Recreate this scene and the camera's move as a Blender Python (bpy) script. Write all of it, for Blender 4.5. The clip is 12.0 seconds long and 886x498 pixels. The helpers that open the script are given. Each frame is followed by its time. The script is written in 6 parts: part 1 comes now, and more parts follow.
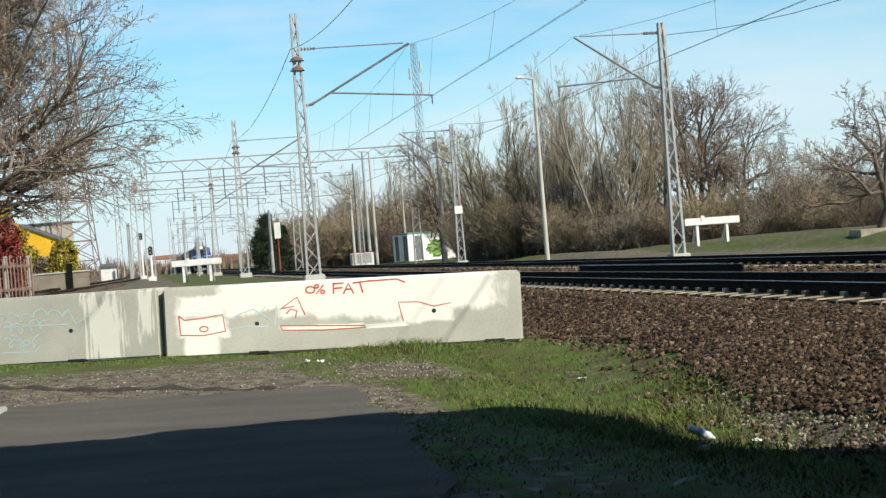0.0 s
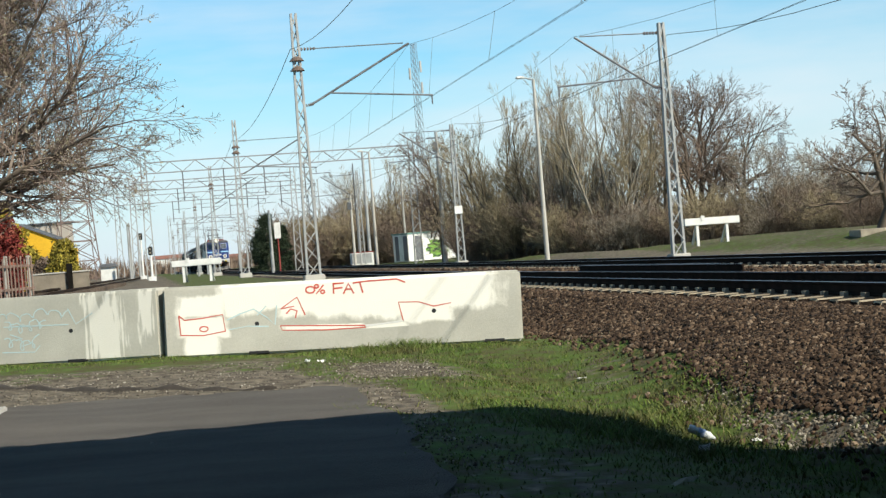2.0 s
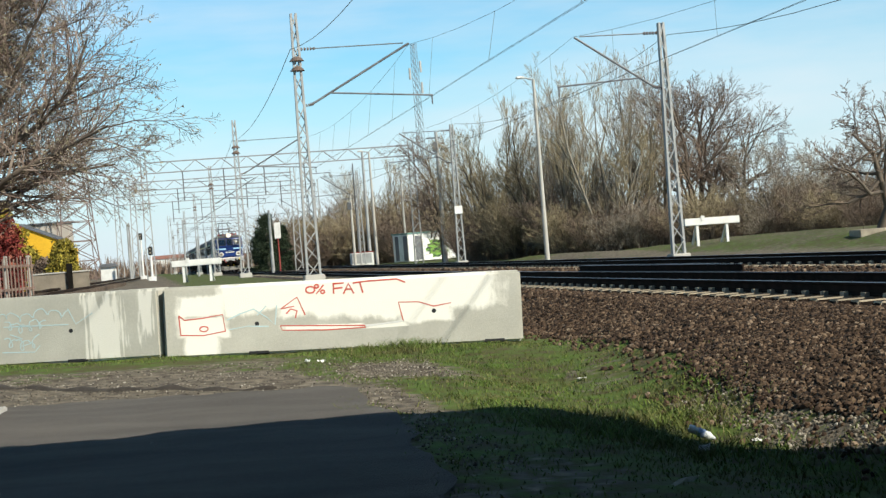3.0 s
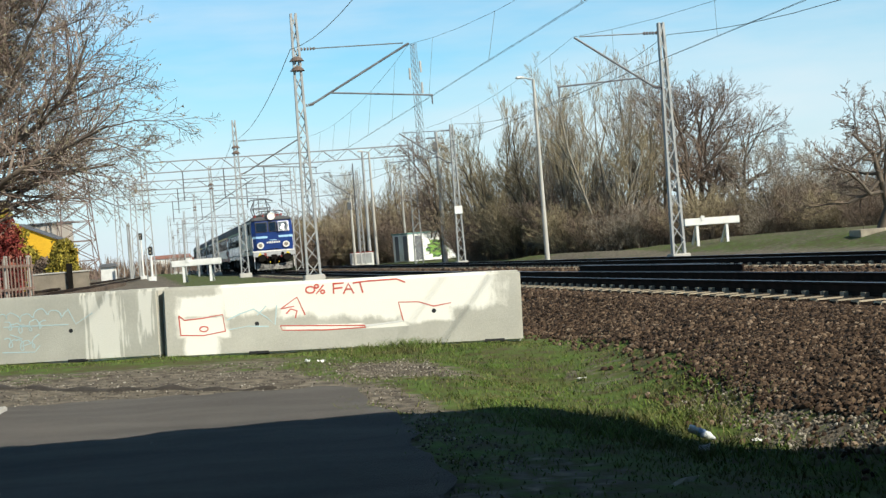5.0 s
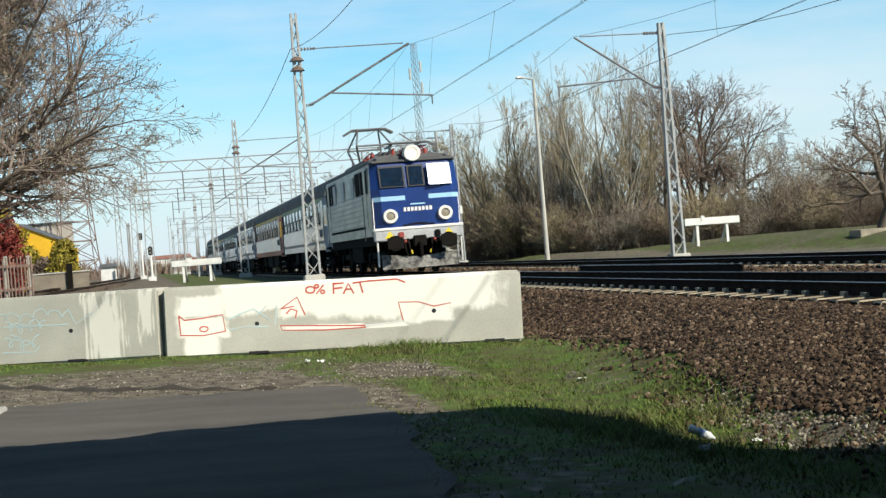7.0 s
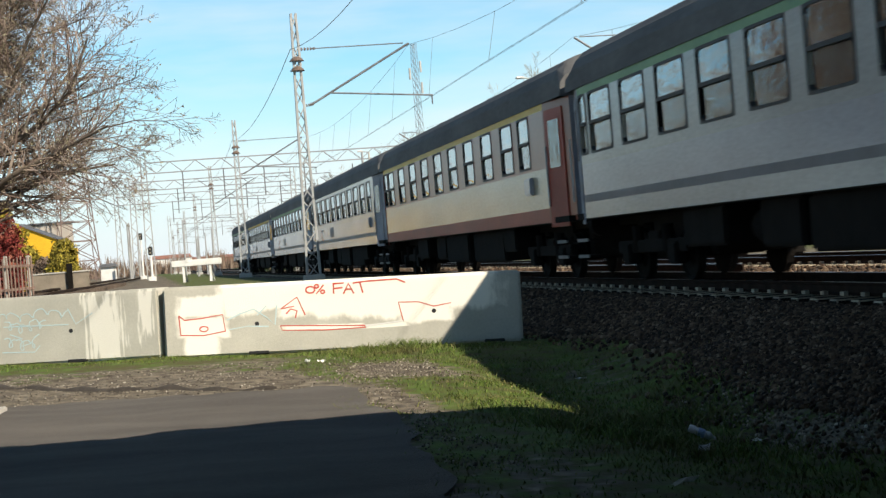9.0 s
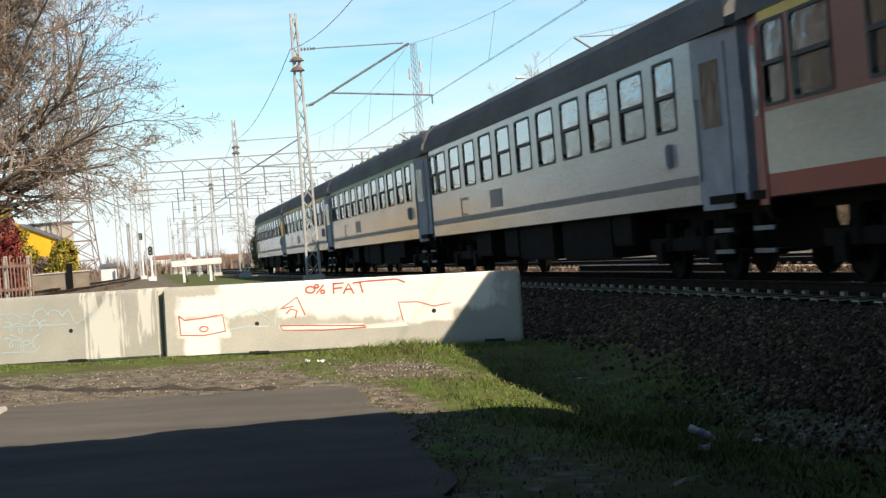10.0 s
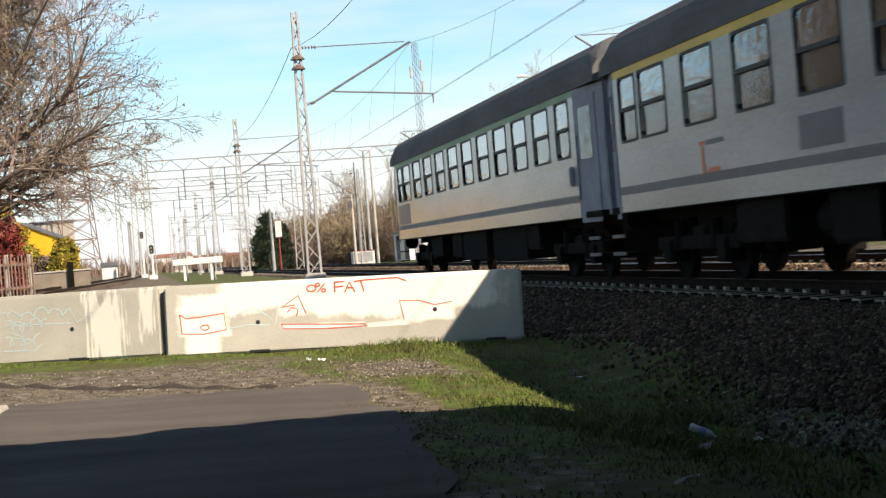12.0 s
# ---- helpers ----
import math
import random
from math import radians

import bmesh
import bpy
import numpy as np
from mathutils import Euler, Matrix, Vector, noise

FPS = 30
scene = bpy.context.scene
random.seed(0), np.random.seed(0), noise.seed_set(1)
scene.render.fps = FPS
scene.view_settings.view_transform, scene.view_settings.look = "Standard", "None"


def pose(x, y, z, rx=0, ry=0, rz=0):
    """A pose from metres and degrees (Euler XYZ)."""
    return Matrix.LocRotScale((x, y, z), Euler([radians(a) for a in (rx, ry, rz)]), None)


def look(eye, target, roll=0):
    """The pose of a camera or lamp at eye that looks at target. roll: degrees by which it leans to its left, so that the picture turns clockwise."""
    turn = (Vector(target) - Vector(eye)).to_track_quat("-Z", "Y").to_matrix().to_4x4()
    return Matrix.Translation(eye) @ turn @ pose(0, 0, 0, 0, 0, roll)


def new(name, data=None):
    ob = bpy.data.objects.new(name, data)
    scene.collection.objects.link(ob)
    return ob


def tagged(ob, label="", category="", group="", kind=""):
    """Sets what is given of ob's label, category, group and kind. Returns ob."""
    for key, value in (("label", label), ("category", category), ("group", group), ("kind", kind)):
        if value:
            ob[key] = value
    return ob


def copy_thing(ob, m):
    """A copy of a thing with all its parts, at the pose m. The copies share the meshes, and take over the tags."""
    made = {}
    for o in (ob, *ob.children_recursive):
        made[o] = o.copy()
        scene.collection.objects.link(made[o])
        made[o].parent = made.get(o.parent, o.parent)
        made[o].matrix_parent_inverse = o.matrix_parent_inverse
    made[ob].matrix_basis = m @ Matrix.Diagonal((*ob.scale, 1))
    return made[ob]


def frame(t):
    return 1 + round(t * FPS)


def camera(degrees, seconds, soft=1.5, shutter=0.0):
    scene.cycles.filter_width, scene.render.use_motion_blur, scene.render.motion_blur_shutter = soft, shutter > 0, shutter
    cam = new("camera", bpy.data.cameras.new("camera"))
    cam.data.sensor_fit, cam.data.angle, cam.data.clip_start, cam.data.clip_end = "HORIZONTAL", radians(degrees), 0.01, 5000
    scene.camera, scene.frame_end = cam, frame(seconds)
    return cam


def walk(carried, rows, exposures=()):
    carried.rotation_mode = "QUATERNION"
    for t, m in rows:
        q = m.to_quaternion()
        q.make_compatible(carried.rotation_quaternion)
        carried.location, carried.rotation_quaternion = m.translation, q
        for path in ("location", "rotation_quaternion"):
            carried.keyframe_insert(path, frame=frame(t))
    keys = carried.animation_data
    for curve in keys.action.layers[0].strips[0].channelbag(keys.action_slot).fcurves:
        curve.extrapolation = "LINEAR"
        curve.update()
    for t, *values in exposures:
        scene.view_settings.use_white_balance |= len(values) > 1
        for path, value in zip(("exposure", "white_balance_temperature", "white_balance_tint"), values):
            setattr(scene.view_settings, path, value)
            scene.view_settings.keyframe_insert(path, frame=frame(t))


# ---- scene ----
# World: y runs along the tracks, away from the viewer; z = 0 is the top of the rails.
HEADING, ROLL = 10.53, -4.6
EYE = (0.0, 0.0, 0.85)


def aim(heading, pitch):
    h, p = radians(heading), radians(pitch)
    return look(EYE, (EYE[0] + math.sin(h) * math.cos(p), EYE[1] + math.cos(h) * math.cos(p), EYE[2] + math.sin(p)), ROLL)


cam = camera(31.2, 12.0, soft=1.4, shutter=0.12)
walk(cam, [(0.0, aim(HEADING, -0.061)), (6.0, aim(HEADING, -0.061)), (11.4, aim(HEADING, -0.061)), (12.0, aim(HEADING - 0.04, -0.11))],
     exposures=[(0.0, 0.38, 6400, 5), (7.1, 0.38, 6400, 5), (8.9, 0.52, 6800, 9), (12.0, 0.7, 7400, 17)])

# ---- light ----
SUN = Vector((0.478, -0.65, 0.592)).normalized()
world = bpy.data.worlds.new("sky")
scene.world = world
world.use_nodes = True
wn, wl = world.node_tree.nodes, world.node_tree.links
bg = wn["Background"]
sky = wn.new("ShaderNodeTexSky")
sky.sky_type, sky.sun_disc = "NISHITA", False
sky.sun_elevation = math.asin(SUN.z)
sky.sun_rotation = math.atan2(SUN.x, SUN.y)
sky.air_density, sky.dust_density, sky.ozone_density = 1.0, 0.1, 3.5
# thin cirrus drawn out in streaks
tc = wn.new("ShaderNodeTexCoord")
mp = wn.new("ShaderNodeMapping")
mp.inputs["Scale"].default_value = (1.5, 1.5, 9.0)
mp.inputs["Rotation"].default_value = (0.15, -0.1, 0.4)
cn = wn.new("ShaderNodeTexNoise")
cn.inputs["Scale"].default_value, cn.inputs["Detail"].default_value, cn.inputs["Roughness"].default_value = 1.6, 7.0, 0.55
cr = wn.new("ShaderNodeValToRGB")
cr.color_ramp.elements[0].position, cr.color_ramp.elements[0].color = 0.40, (0, 0, 0, 1)
cr.color_ramp.elements[1].position, cr.color_ramp.elements[1].color = 0.72, (0.75, 0.75, 0.75, 1)
mx = wn.new("ShaderNodeMixRGB")
mx.inputs[2].default_value = (8.2, 8.6, 9.2, 1)
wl.new(tc.outputs["Generated"], mp.inputs[0])
wl.new(mp.outputs[0], cn.inputs["Vector"])
wl.new(cn.outputs[0], cr.inputs[0])
wl.new(cr.outputs[0], mx.inputs[0])
hs = wn.new("ShaderNodeHueSaturation")
hs.inputs["Hue"].default_value, hs.inputs["Saturation"].default_value, hs.inputs["Value"].default_value = 0.487, 1.4, 1.38
wl.new(sky.outputs[0], hs.inputs["Color"])
# pale haze all round the horizon
sz = wn.new("ShaderNodeSeparateXYZ")
hz = wn.new("ShaderNodeMapRange")
hz.inputs[1].default_value, hz.inputs[2].default_value, hz.inputs[3].default_value, hz.inputs[4].default_value = 0.0, 0.16, 0.9, 0.0
hm = wn.new("ShaderNodeMixRGB")
hm.inputs[2].default_value = (5.6, 7.3, 8.8, 1)
wl.new(tc.outputs["Generated"], sz.inputs[0])
wl.new(sz.outputs[2], hz.inputs[0])
wl.new(hz.outputs[0], hm.inputs[0])
wl.new(hs.outputs[0], hm.inputs[1])
wl.new(hm.outputs[0], mx.inputs[1])
# clear air: the sky deepens from the hazy horizon to the zenith
zr = wn.new("ShaderNodeMapRange")
zr.inputs[1].default_value, zr.inputs[2].default_value, zr.inputs[3].default_value, zr.inputs[4].default_value = 0.2, 0.65, 1.0, 0.36
zm = wn.new("ShaderNodeMixRGB")
zm.blend_type = "MULTIPLY"
zm.inputs[0].default_value = 1.0
wl.new(sz.outputs[2], zr.inputs[0])
wl.new(mx.outputs[0], zm.inputs[1])
wl.new(zr.outputs[0], zm.inputs[2])
wl.new(zm.outputs[0], bg.inputs["Color"])
bg.inputs["Strength"].default_value = 0.08

lamp = bpy.data.lights.new("sun", "SUN")
lamp.energy, lamp.angle, lamp.color = 5.0, radians(0.55), (1.0, 0.91, 0.77)
sun = new("sun", lamp)
sun.matrix_world = look(SUN * 50, (0, 0, 0))


# ---- materials ----
def material(name, c1, c2=None, scale=4.0, fine=40.0, rough=0.8, metal=0.0, bump=0.0, bump_scale=None, stretch=(1, 1, 1), random_value=0.0, contrast=0.5, fine_mix=0.35, spec=0.5):
    """Two tones by a coarse and a fine noise, with relief."""
    m = bpy.data.materials.new(name)
    m.use_nodes = True
    n, l = m.node_tree.nodes, m.node_tree.links
    b = n["Principled BSDF"]
    b.inputs["Roughness"].default_value, b.inputs["Metallic"].default_value = rough, metal
    b.inputs["Specular IOR Level"].default_value = spec
    c2 = c2 or tuple(0.72 * v for v in c1)
    co = n.new("ShaderNodeTexCoord")
    ma = n.new("ShaderNodeMapping")
    ma.inputs["Scale"].default_value = stretch
    l.new(co.outputs["Object"], ma.inputs[0])
    n1, n2 = n.new("ShaderNodeTexNoise"), n.new("ShaderNodeTexNoise")
    for q, s in ((n1, scale), (n2, fine)):
        q.inputs["Scale"].default_value, q.inputs["Detail"].default_value = s, 5.0
        l.new(ma.outputs[0], q.inputs["Vector"])
    mi = n.new("ShaderNodeMix")
    mi.inputs[0].default_value = fine_mix
    l.new(n1.outputs[0], mi.inputs[2])
    l.new(n2.outputs[0], mi.inputs[3])
    ra = n.new("ShaderNodeValToRGB")
    ra.color_ramp.elements[0].position, ra.color_ramp.elements[0].color = 0.5 - contrast * 0.3, (*c2, 1)
    ra.color_ramp.elements[1].position, ra.color_ramp.elements[1].color = 0.5 + contrast * 0.3, (*c1, 1)
    l.new(mi.outputs[0], ra.inputs[0])
    out = ra.outputs[0]
    if random_value:
        oi = n.new("ShaderNodeObjectInfo")
        hs = n.new("ShaderNodeHueSaturation")
        mr = n.new("ShaderNodeMapRange")
        mr.inputs[3].default_value, mr.inputs[4].default_value = 1 - random_value, 1 + random_value
        l.new(oi.outputs["Random"], mr.inputs[0])
        l.new(mr.outputs[0], hs.inputs["Value"])
        l.new(out, hs.inputs["Color"])
        out = hs.outputs[0]
    l.new(out, b.inputs["Base Color"])
    if bump:
        bu = n.new("ShaderNodeBump")
        bu.inputs["Strength"].default_value, bu.inputs["Distance"].default_value = bump, 0.02
        bn = n2
        if bump_scale:
            bn = n.new("ShaderNodeTexNoise")
            bn.inputs["Scale"].default_value, bn.inputs["Detail"].default_value = bump_scale, 6.0
            l.new(ma.outputs[0], bn.inputs["Vector"])
        l.new(bn.outputs[0], bu.inputs["Height"])
        l.new(bu.outputs[0], b.inputs["Normal"])
    return m


def island_material(name, stops, rough=0.9, spec=0.3):
    """Each loose piece takes its own tone."""
    m = bpy.data.materials.new(name)
    m.use_nodes = True
    n, l = m.node_tree.nodes, m.node_tree.links
    b = n["Principled BSDF"]
    b.inputs["Roughness"].default_value, b.inputs["Specular IOR Level"].default_value = rough, spec
    g = n.new("ShaderNodeNewGeometry")
    ra = n.new("ShaderNodeValToRGB")
    el = ra.color_ramp.elements
    while len(el) < len(stops):
        el.new(0.5)
    for e, (p, c) in zip(el, stops):
        e.position, e.color = p, (*c, 1)
    l.new(g.outputs["Random Per Island"], ra.inputs[0])
    l.new(ra.outputs[0], b.inputs["Base Color"])
    return m


def glass(name, tint=(0.55, 0.6, 0.6), gloss=0.22, gloss_tint=(0.9, 0.95, 1.0), rough=0.03):
    m = bpy.data.materials.new(name)
    m.use_nodes = True
    n, l = m.node_tree.nodes, m.node_tree.links
    for q in list(n):
        if q.type == "BSDF_PRINCIPLED":
            n.remove(q)
    t, g, mi = n.new("ShaderNodeBsdfTransparent"), n.new("ShaderNodeBsdfGlossy"), n.new("ShaderNodeMixShader")
    t.inputs[0].default_value, g.inputs[0].default_value, g.inputs["Roughness"].default_value = (*tint, 1), (*gloss_tint, 1), rough
    lw = n.new("ShaderNodeFresnel")
    lw.inputs["IOR"].default_value = 1.5
    ad = n.new("ShaderNodeMath")
    ad.operation, ad.use_clamp = "ADD", True
    ad.inputs[1].default_value = gloss
    no = n.new("ShaderNodeTexNoise")
    no.inputs["Scale"].default_value = 2.6
    bu = n.new("ShaderNodeBump")
    bu.inputs["Strength"].default_value, bu.inputs["Distance"].default_value = 0.45, 0.03
    l.new(no.outputs[0], bu.inputs["Height"])
    l.new(bu.outputs[0], g.inputs["Normal"])
    l.new(lw.outputs[0], ad.inputs[0])
    l.new(ad.outputs[0], mi.inputs[0])
    l.new(t.outputs[0], mi.inputs[1])
    l.new(g.outputs[0], mi.inputs[2])
    l.new(mi.outputs[0], n["Material Output"].inputs[0])
    return m


def plain(name, c, rough=0.6, metal=0.0, glow=0.0):
    m = material(name, c, tuple(0.85 * v for v in c), 3.0, 30.0, rough, metal)
    if glow:
        b = m.node_tree.nodes["Principled BSDF"]
        b.inputs["Emission Color"].default_value, b.inputs["Emission Strength"].default_value = (*c, 1), glow
    return m


M = {
    "asphalt": material("asphalt", (0.155, 0.142, 0.131), (0.092, 0.085, 0.079), 1.1, 60.0, 0.95, bump=0.6, bump_scale=110.0, spec=0.08, contrast=0.55, stretch=(0.45, 1.7, 1), fine_mix=0.45),
    "sleeper": material("sleeper_concrete", (0.42, 0.37, 0.28), (0.26, 0.22, 0.17), 3.0, 40.0, 0.9, bump=0.3, random_value=0.2),
    "stone": island_material("ballast_stone", [(0.0, (0.014, 0.009, 0.006)), (0.35, (0.042, 0.025, 0.016)), (0.7, (0.085, 0.054, 0.034)), (0.93, (0.14, 0.095, 0.062)), (1.0, (0.24, 0.18, 0.13))]),
    "grit": island_material("grit", [(0.0, (0.04, 0.034, 0.028)), (0.5, (0.14, 0.12, 0.095)), (0.9, (0.26, 0.23, 0.185)), (1.0, (0.45, 0.42, 0.36))]),
    "ballast": material("ballast_bed", (0.06, 0.04, 0.029), (0.018, 0.012, 0.009), 14.0, 45.0, 0.95, bump=1.0, bump_scale=22.0),
    "rail": material("rail_rust", (0.035, 0.024, 0.019), (0.016, 0.012, 0.01), 5.0, 60.0, 0.95, 0.0, spec=0.05),
    "rail_top": material("rail_steel", (0.3, 0.3, 0.31), (0.2, 0.2, 0.21), 2.0, 40.0, 0.4, 1.0),
    "galv": material("galvanised_steel", (0.42, 0.43, 0.43), (0.28, 0.28, 0.28), 2.0, 30.0, 0.6, 0.25),
    "galv_dark": material("weathered_steel", (0.2, 0.21, 0.22), (0.1, 0.1, 0.11), 2.0, 30.0, 0.6, 0.4),
    "wire": plain("wire", (0.16, 0.19, 0.2), 0.5, 0.5),
    "ceramic": plain("insulator_ceramic", (0.16, 0.12, 0.1), 0.25),
    "white_paint": material("white_paint", (0.82, 0.82, 0.8), (0.62, 0.61, 0.58), 2.0, 30.0, 0.6),
    "pole_concrete": material("pole_concrete", (0.5, 0.48, 0.44), (0.36, 0.34, 0.31), 1.0, 20.0, 0.9, bump=0.2),
    "bark": material("bark", (0.16, 0.125, 0.095), (0.075, 0.06, 0.048), 2.0, 30.0, 0.9),
    "bark_pale": material("bark_pale", (0.3, 0.27, 0.22), (0.17, 0.15, 0.12), 2.0, 30.0, 0.9),
    "twig_brown": island_material("twig_brown", [(0.0, (0.085, 0.062, 0.05)), (0.6, (0.165, 0.12, 0.094)), (1.0, (0.3, 0.225, 0.17))]),
    "twig_olive": island_material("twig_olive", [(0.0, (0.15, 0.12, 0.075)), (0.6, (0.28, 0.23, 0.145)), (1.0, (0.42, 0.35, 0.22))]),
    "twig_grey": island_material("twig_grey", [(0.0, (0.14, 0.12, 0.1)), (0.6, (0.26, 0.225, 0.18)), (1.0, (0.42, 0.37, 0.3))]),
    "coach_grey": material("coach_grey_paint", (0.4, 0.39, 0.38), (0.285, 0.278, 0.272), 0.6, 14.0, 0.2, stretch=(1, 0.35, 1.4), bump=0.03, spec=0.5),
    "coach_red": material("coach_red_paint", (0.28, 0.068, 0.034), (0.18, 0.042, 0.024), 0.6, 14.0, 0.28, stretch=(1, 0.35, 1.4), spec=0.28),
    "coach_cream": material("coach_cream_paint", (0.5, 0.45, 0.35), (0.37, 0.33, 0.26), 0.6, 14.0, 0.22, stretch=(1, 0.35, 1.4), spec=0.45),
    "coach_red_bright": material("coach_red_sill", (0.36, 0.05, 0.03), (0.24, 0.034, 0.022), 0.6, 14.0, 0.45, spec=0.2),
    "coach_lilac": material("coach_lilac_paint", (0.4, 0.39, 0.42), (0.29, 0.285, 0.31), 0.6, 14.0, 0.2, spec=0.5, stretch=(1, 0.35, 1.4)),
    "plough": material("plough_grey", (0.26, 0.25, 0.23), (0.04, 0.036, 0.033), 2.2, 9.0, 0.7, contrast=0.35),
    "stripe_dark": material("stripe_dark", (0.12, 0.12, 0.14), (0.08, 0.08, 0.09), 1.0, 12.0, 0.5),
    "stripe_yellow": material("stripe_yellow", (0.75, 0.5, 0.06), (0.55, 0.36, 0.04), 1.0, 12.0, 0.5),
    "stripe_green": material("stripe_green", (0.16, 0.32, 0.14), (0.1, 0.22, 0.1), 1.0, 12.0, 0.5),
    "roof": material("coach_roof", (0.13, 0.13, 0.132), (0.075, 0.075, 0.078), 1.0, 10.0, 0.8, stretch=(1, 0.3, 1)),
    # Near-black, to deepen the dark under the vehicles.
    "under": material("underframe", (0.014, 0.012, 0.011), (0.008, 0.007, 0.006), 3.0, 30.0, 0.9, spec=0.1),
    "bellows": material("bellows_grey", (0.34, 0.35, 0.4), (0.22, 0.23, 0.27), 2.0, 20.0, 0.7),
    "black": plain("black_rubber", (0.018, 0.018, 0.02), 0.6),
    "glass": glass("coach_glass", (0.55, 0.6, 0.6), gloss=0.24),
    "glass_dark": glass("cab_glass", (0.12, 0.13, 0.14), 0.1),
    "glass_low": glass("coach_glass_lower", (0.85, 0.9, 0.88), 0.12),
    "loco_blue": material("loco_blue", (0.011, 0.04, 0.2), (0.008, 0.028, 0.14), 1.0, 12.0, 0.32),
    "loco_light": plain("loco_light_blue", (0.38, 0.62, 0.85), 0.4),
    "loco_grey": material("loco_grey", (0.74, 0.7, 0.61), (0.42, 0.39, 0.32), 1.2, 12.0, 0.45, stretch=(1, 0.5, 2)),
    "loco_sill": material("loco_sill_grey", (0.5, 0.51, 0.52), (0.33, 0.33, 0.34), 2.0, 15.0, 0.55),
    "lamp_rim": plain("lamp_rim_white", (0.85, 0.82, 0.78), 0.4),
    "lamp_lens": plain("headlamp_lens", (1.0, 0.9, 0.7), 0.2, glow=1.4),
    "lens_off": plain("dull_lens", (0.3, 0.26, 0.2), 0.15),
    "yellow": plain("yellow_paint", (0.8, 0.62, 0.03), 0.5),
    "red_paint": plain("red_oxide", (0.3, 0.05, 0.04), 0.5),
    "interior": material("interior", (0.5, 0.45, 0.36), (0.4, 0.35, 0.28), 1.0, 8.0, 0.8),
    "seat_cloth": material("seat_cloth", (0.16, 0.07, 0.05), (0.08, 0.04, 0.035), 2.0, 20.0, 0.9),
    "paint_red": material("spray_red", (0.6, 0.06, 0.045), (0.55, 0.14, 0.1), 8.0, 60.0, 0.7),
    "paint_blue": material("spray_pale_blue", (0.52, 0.68, 0.72), (0.5, 0.58, 0.58), 8.0, 60.0, 0.7),
    "orange": plain("logo_orange", (0.6, 0.16, 0.06), 0.5),
}


def painted_concrete(name, patches, drips, cover=0.9):
    """Grey weathered concrete with whitewashed patches; patches: centre x, z, half-width, half-height."""
    m = material(name, (0.55, 0.535, 0.475), (0.38, 0.368, 0.32), 1.3, 25.0, 0.88, bump=0.25, bump_scale=60.0, contrast=0.8)
    n, l = m.node_tree.nodes, m.node_tree.links
    b = n["Principled BSDF"]
    old = b.inputs["Base Color"].links[0].from_socket
    co = n.new("ShaderNodeTexCoord")
    no = n.new("ShaderNodeTexNoise")
    no.inputs["Scale"].default_value, no.inputs["Detail"].default_value, no.inputs["Roughness"].default_value = 2.6, 9.0, 0.62
    st = n.new("ShaderNodeMapping")
    st.inputs["Scale"].default_value = (1.3, 1, 0.7)
    l.new(co.outputs["Object"], st.inputs[0])
    l.new(st.outputs[0], no.inputs["Vector"])
    sp = n.new("ShaderNodeSeparateXYZ")
    l.new(co.outputs["Object"], sp.inputs[0])

    def calc(op, a, c):
        q = n.new("ShaderNodeMath")
        q.operation = op
        for i, v in enumerate((a, c)):
            if isinstance(v, (int, float)):
                q.inputs[i].default_value = v
            else:
                l.new(v, q.inputs[i])
        return q.outputs[0]

    total = None
    for x, z, w, h, lean in patches:
        dz = calc("SUBTRACT", sp.outputs[2], z)
        dz = calc("SUBTRACT", dz, calc("MULTIPLY", calc("SUBTRACT", sp.outputs[0], x), lean))
        ax = calc("ABSOLUTE", calc("DIVIDE", calc("SUBTRACT", sp.outputs[0], x), w), 0)
        az = calc("ABSOLUTE", calc("DIVIDE", dz, h), 0)
        v = calc("SUBTRACT", 1.0, calc("MAXIMUM", ax, az))
        total = v if total is None else calc("MAXIMUM", total, v)
    sk = n.new("ShaderNodeTexNoise")
    sk.inputs["Scale"].default_value, sk.inputs["Detail"].default_value = 3.0, 6.0
    sm = n.new("ShaderNodeMapping")
    sm.inputs["Scale"].default_value = (5.0, 1, 0.45)
    l.new(co.outputs["Object"], sm.inputs[0])
    l.new(sm.outputs[0], sk.inputs["Vector"])
    total = calc("ADD", total, calc("MULTIPLY", calc("SUBTRACT", no.outputs[0], 0.5), 1.0))
    total = calc("ADD", total, calc("MULTIPLY", calc("SUBTRACT", sk.outputs[0], 0.5), drips))
    mr = n.new("ShaderNodeMapRange")
    mr.inputs[1].default_value, mr.inputs[2].default_value = -0.04, 0.2
    l.new(total, mr.inputs[0])
    mi = n.new("ShaderNodeMixRGB")
    mi.inputs[2].default_value = (0.92, 0.89, 0.81, 1)
    l.new(calc("MULTIPLY", mr.outputs[0], cover), mi.inputs[0])
    l.new(old, mi.inputs[1])
    l.new(mi.outputs[0], b.inputs["Base Color"])
    return m


# ---- mesh helpers ----
def mesh_object(name, verts, faces, mats, mat_index=None, parent=None, label="", smooth=False):
    me = bpy.data.meshes.new(name)
    me.from_pydata(verts, [], faces)
    for m in (mats if isinstance(mats, (list, tuple)) else [mats]):
        me.materials.append(m)
    if mat_index is not None:
        me.polygons.foreach_set("material_index", mat_index)
    if smooth:
        me.polygons.foreach_set("use_smooth", [True] * len(me.polygons))
    me.update()
    ob = new(name, me)
    if parent is not None:
        ob.parent = parent
    if label:
        tagged(ob, label)
    return ob


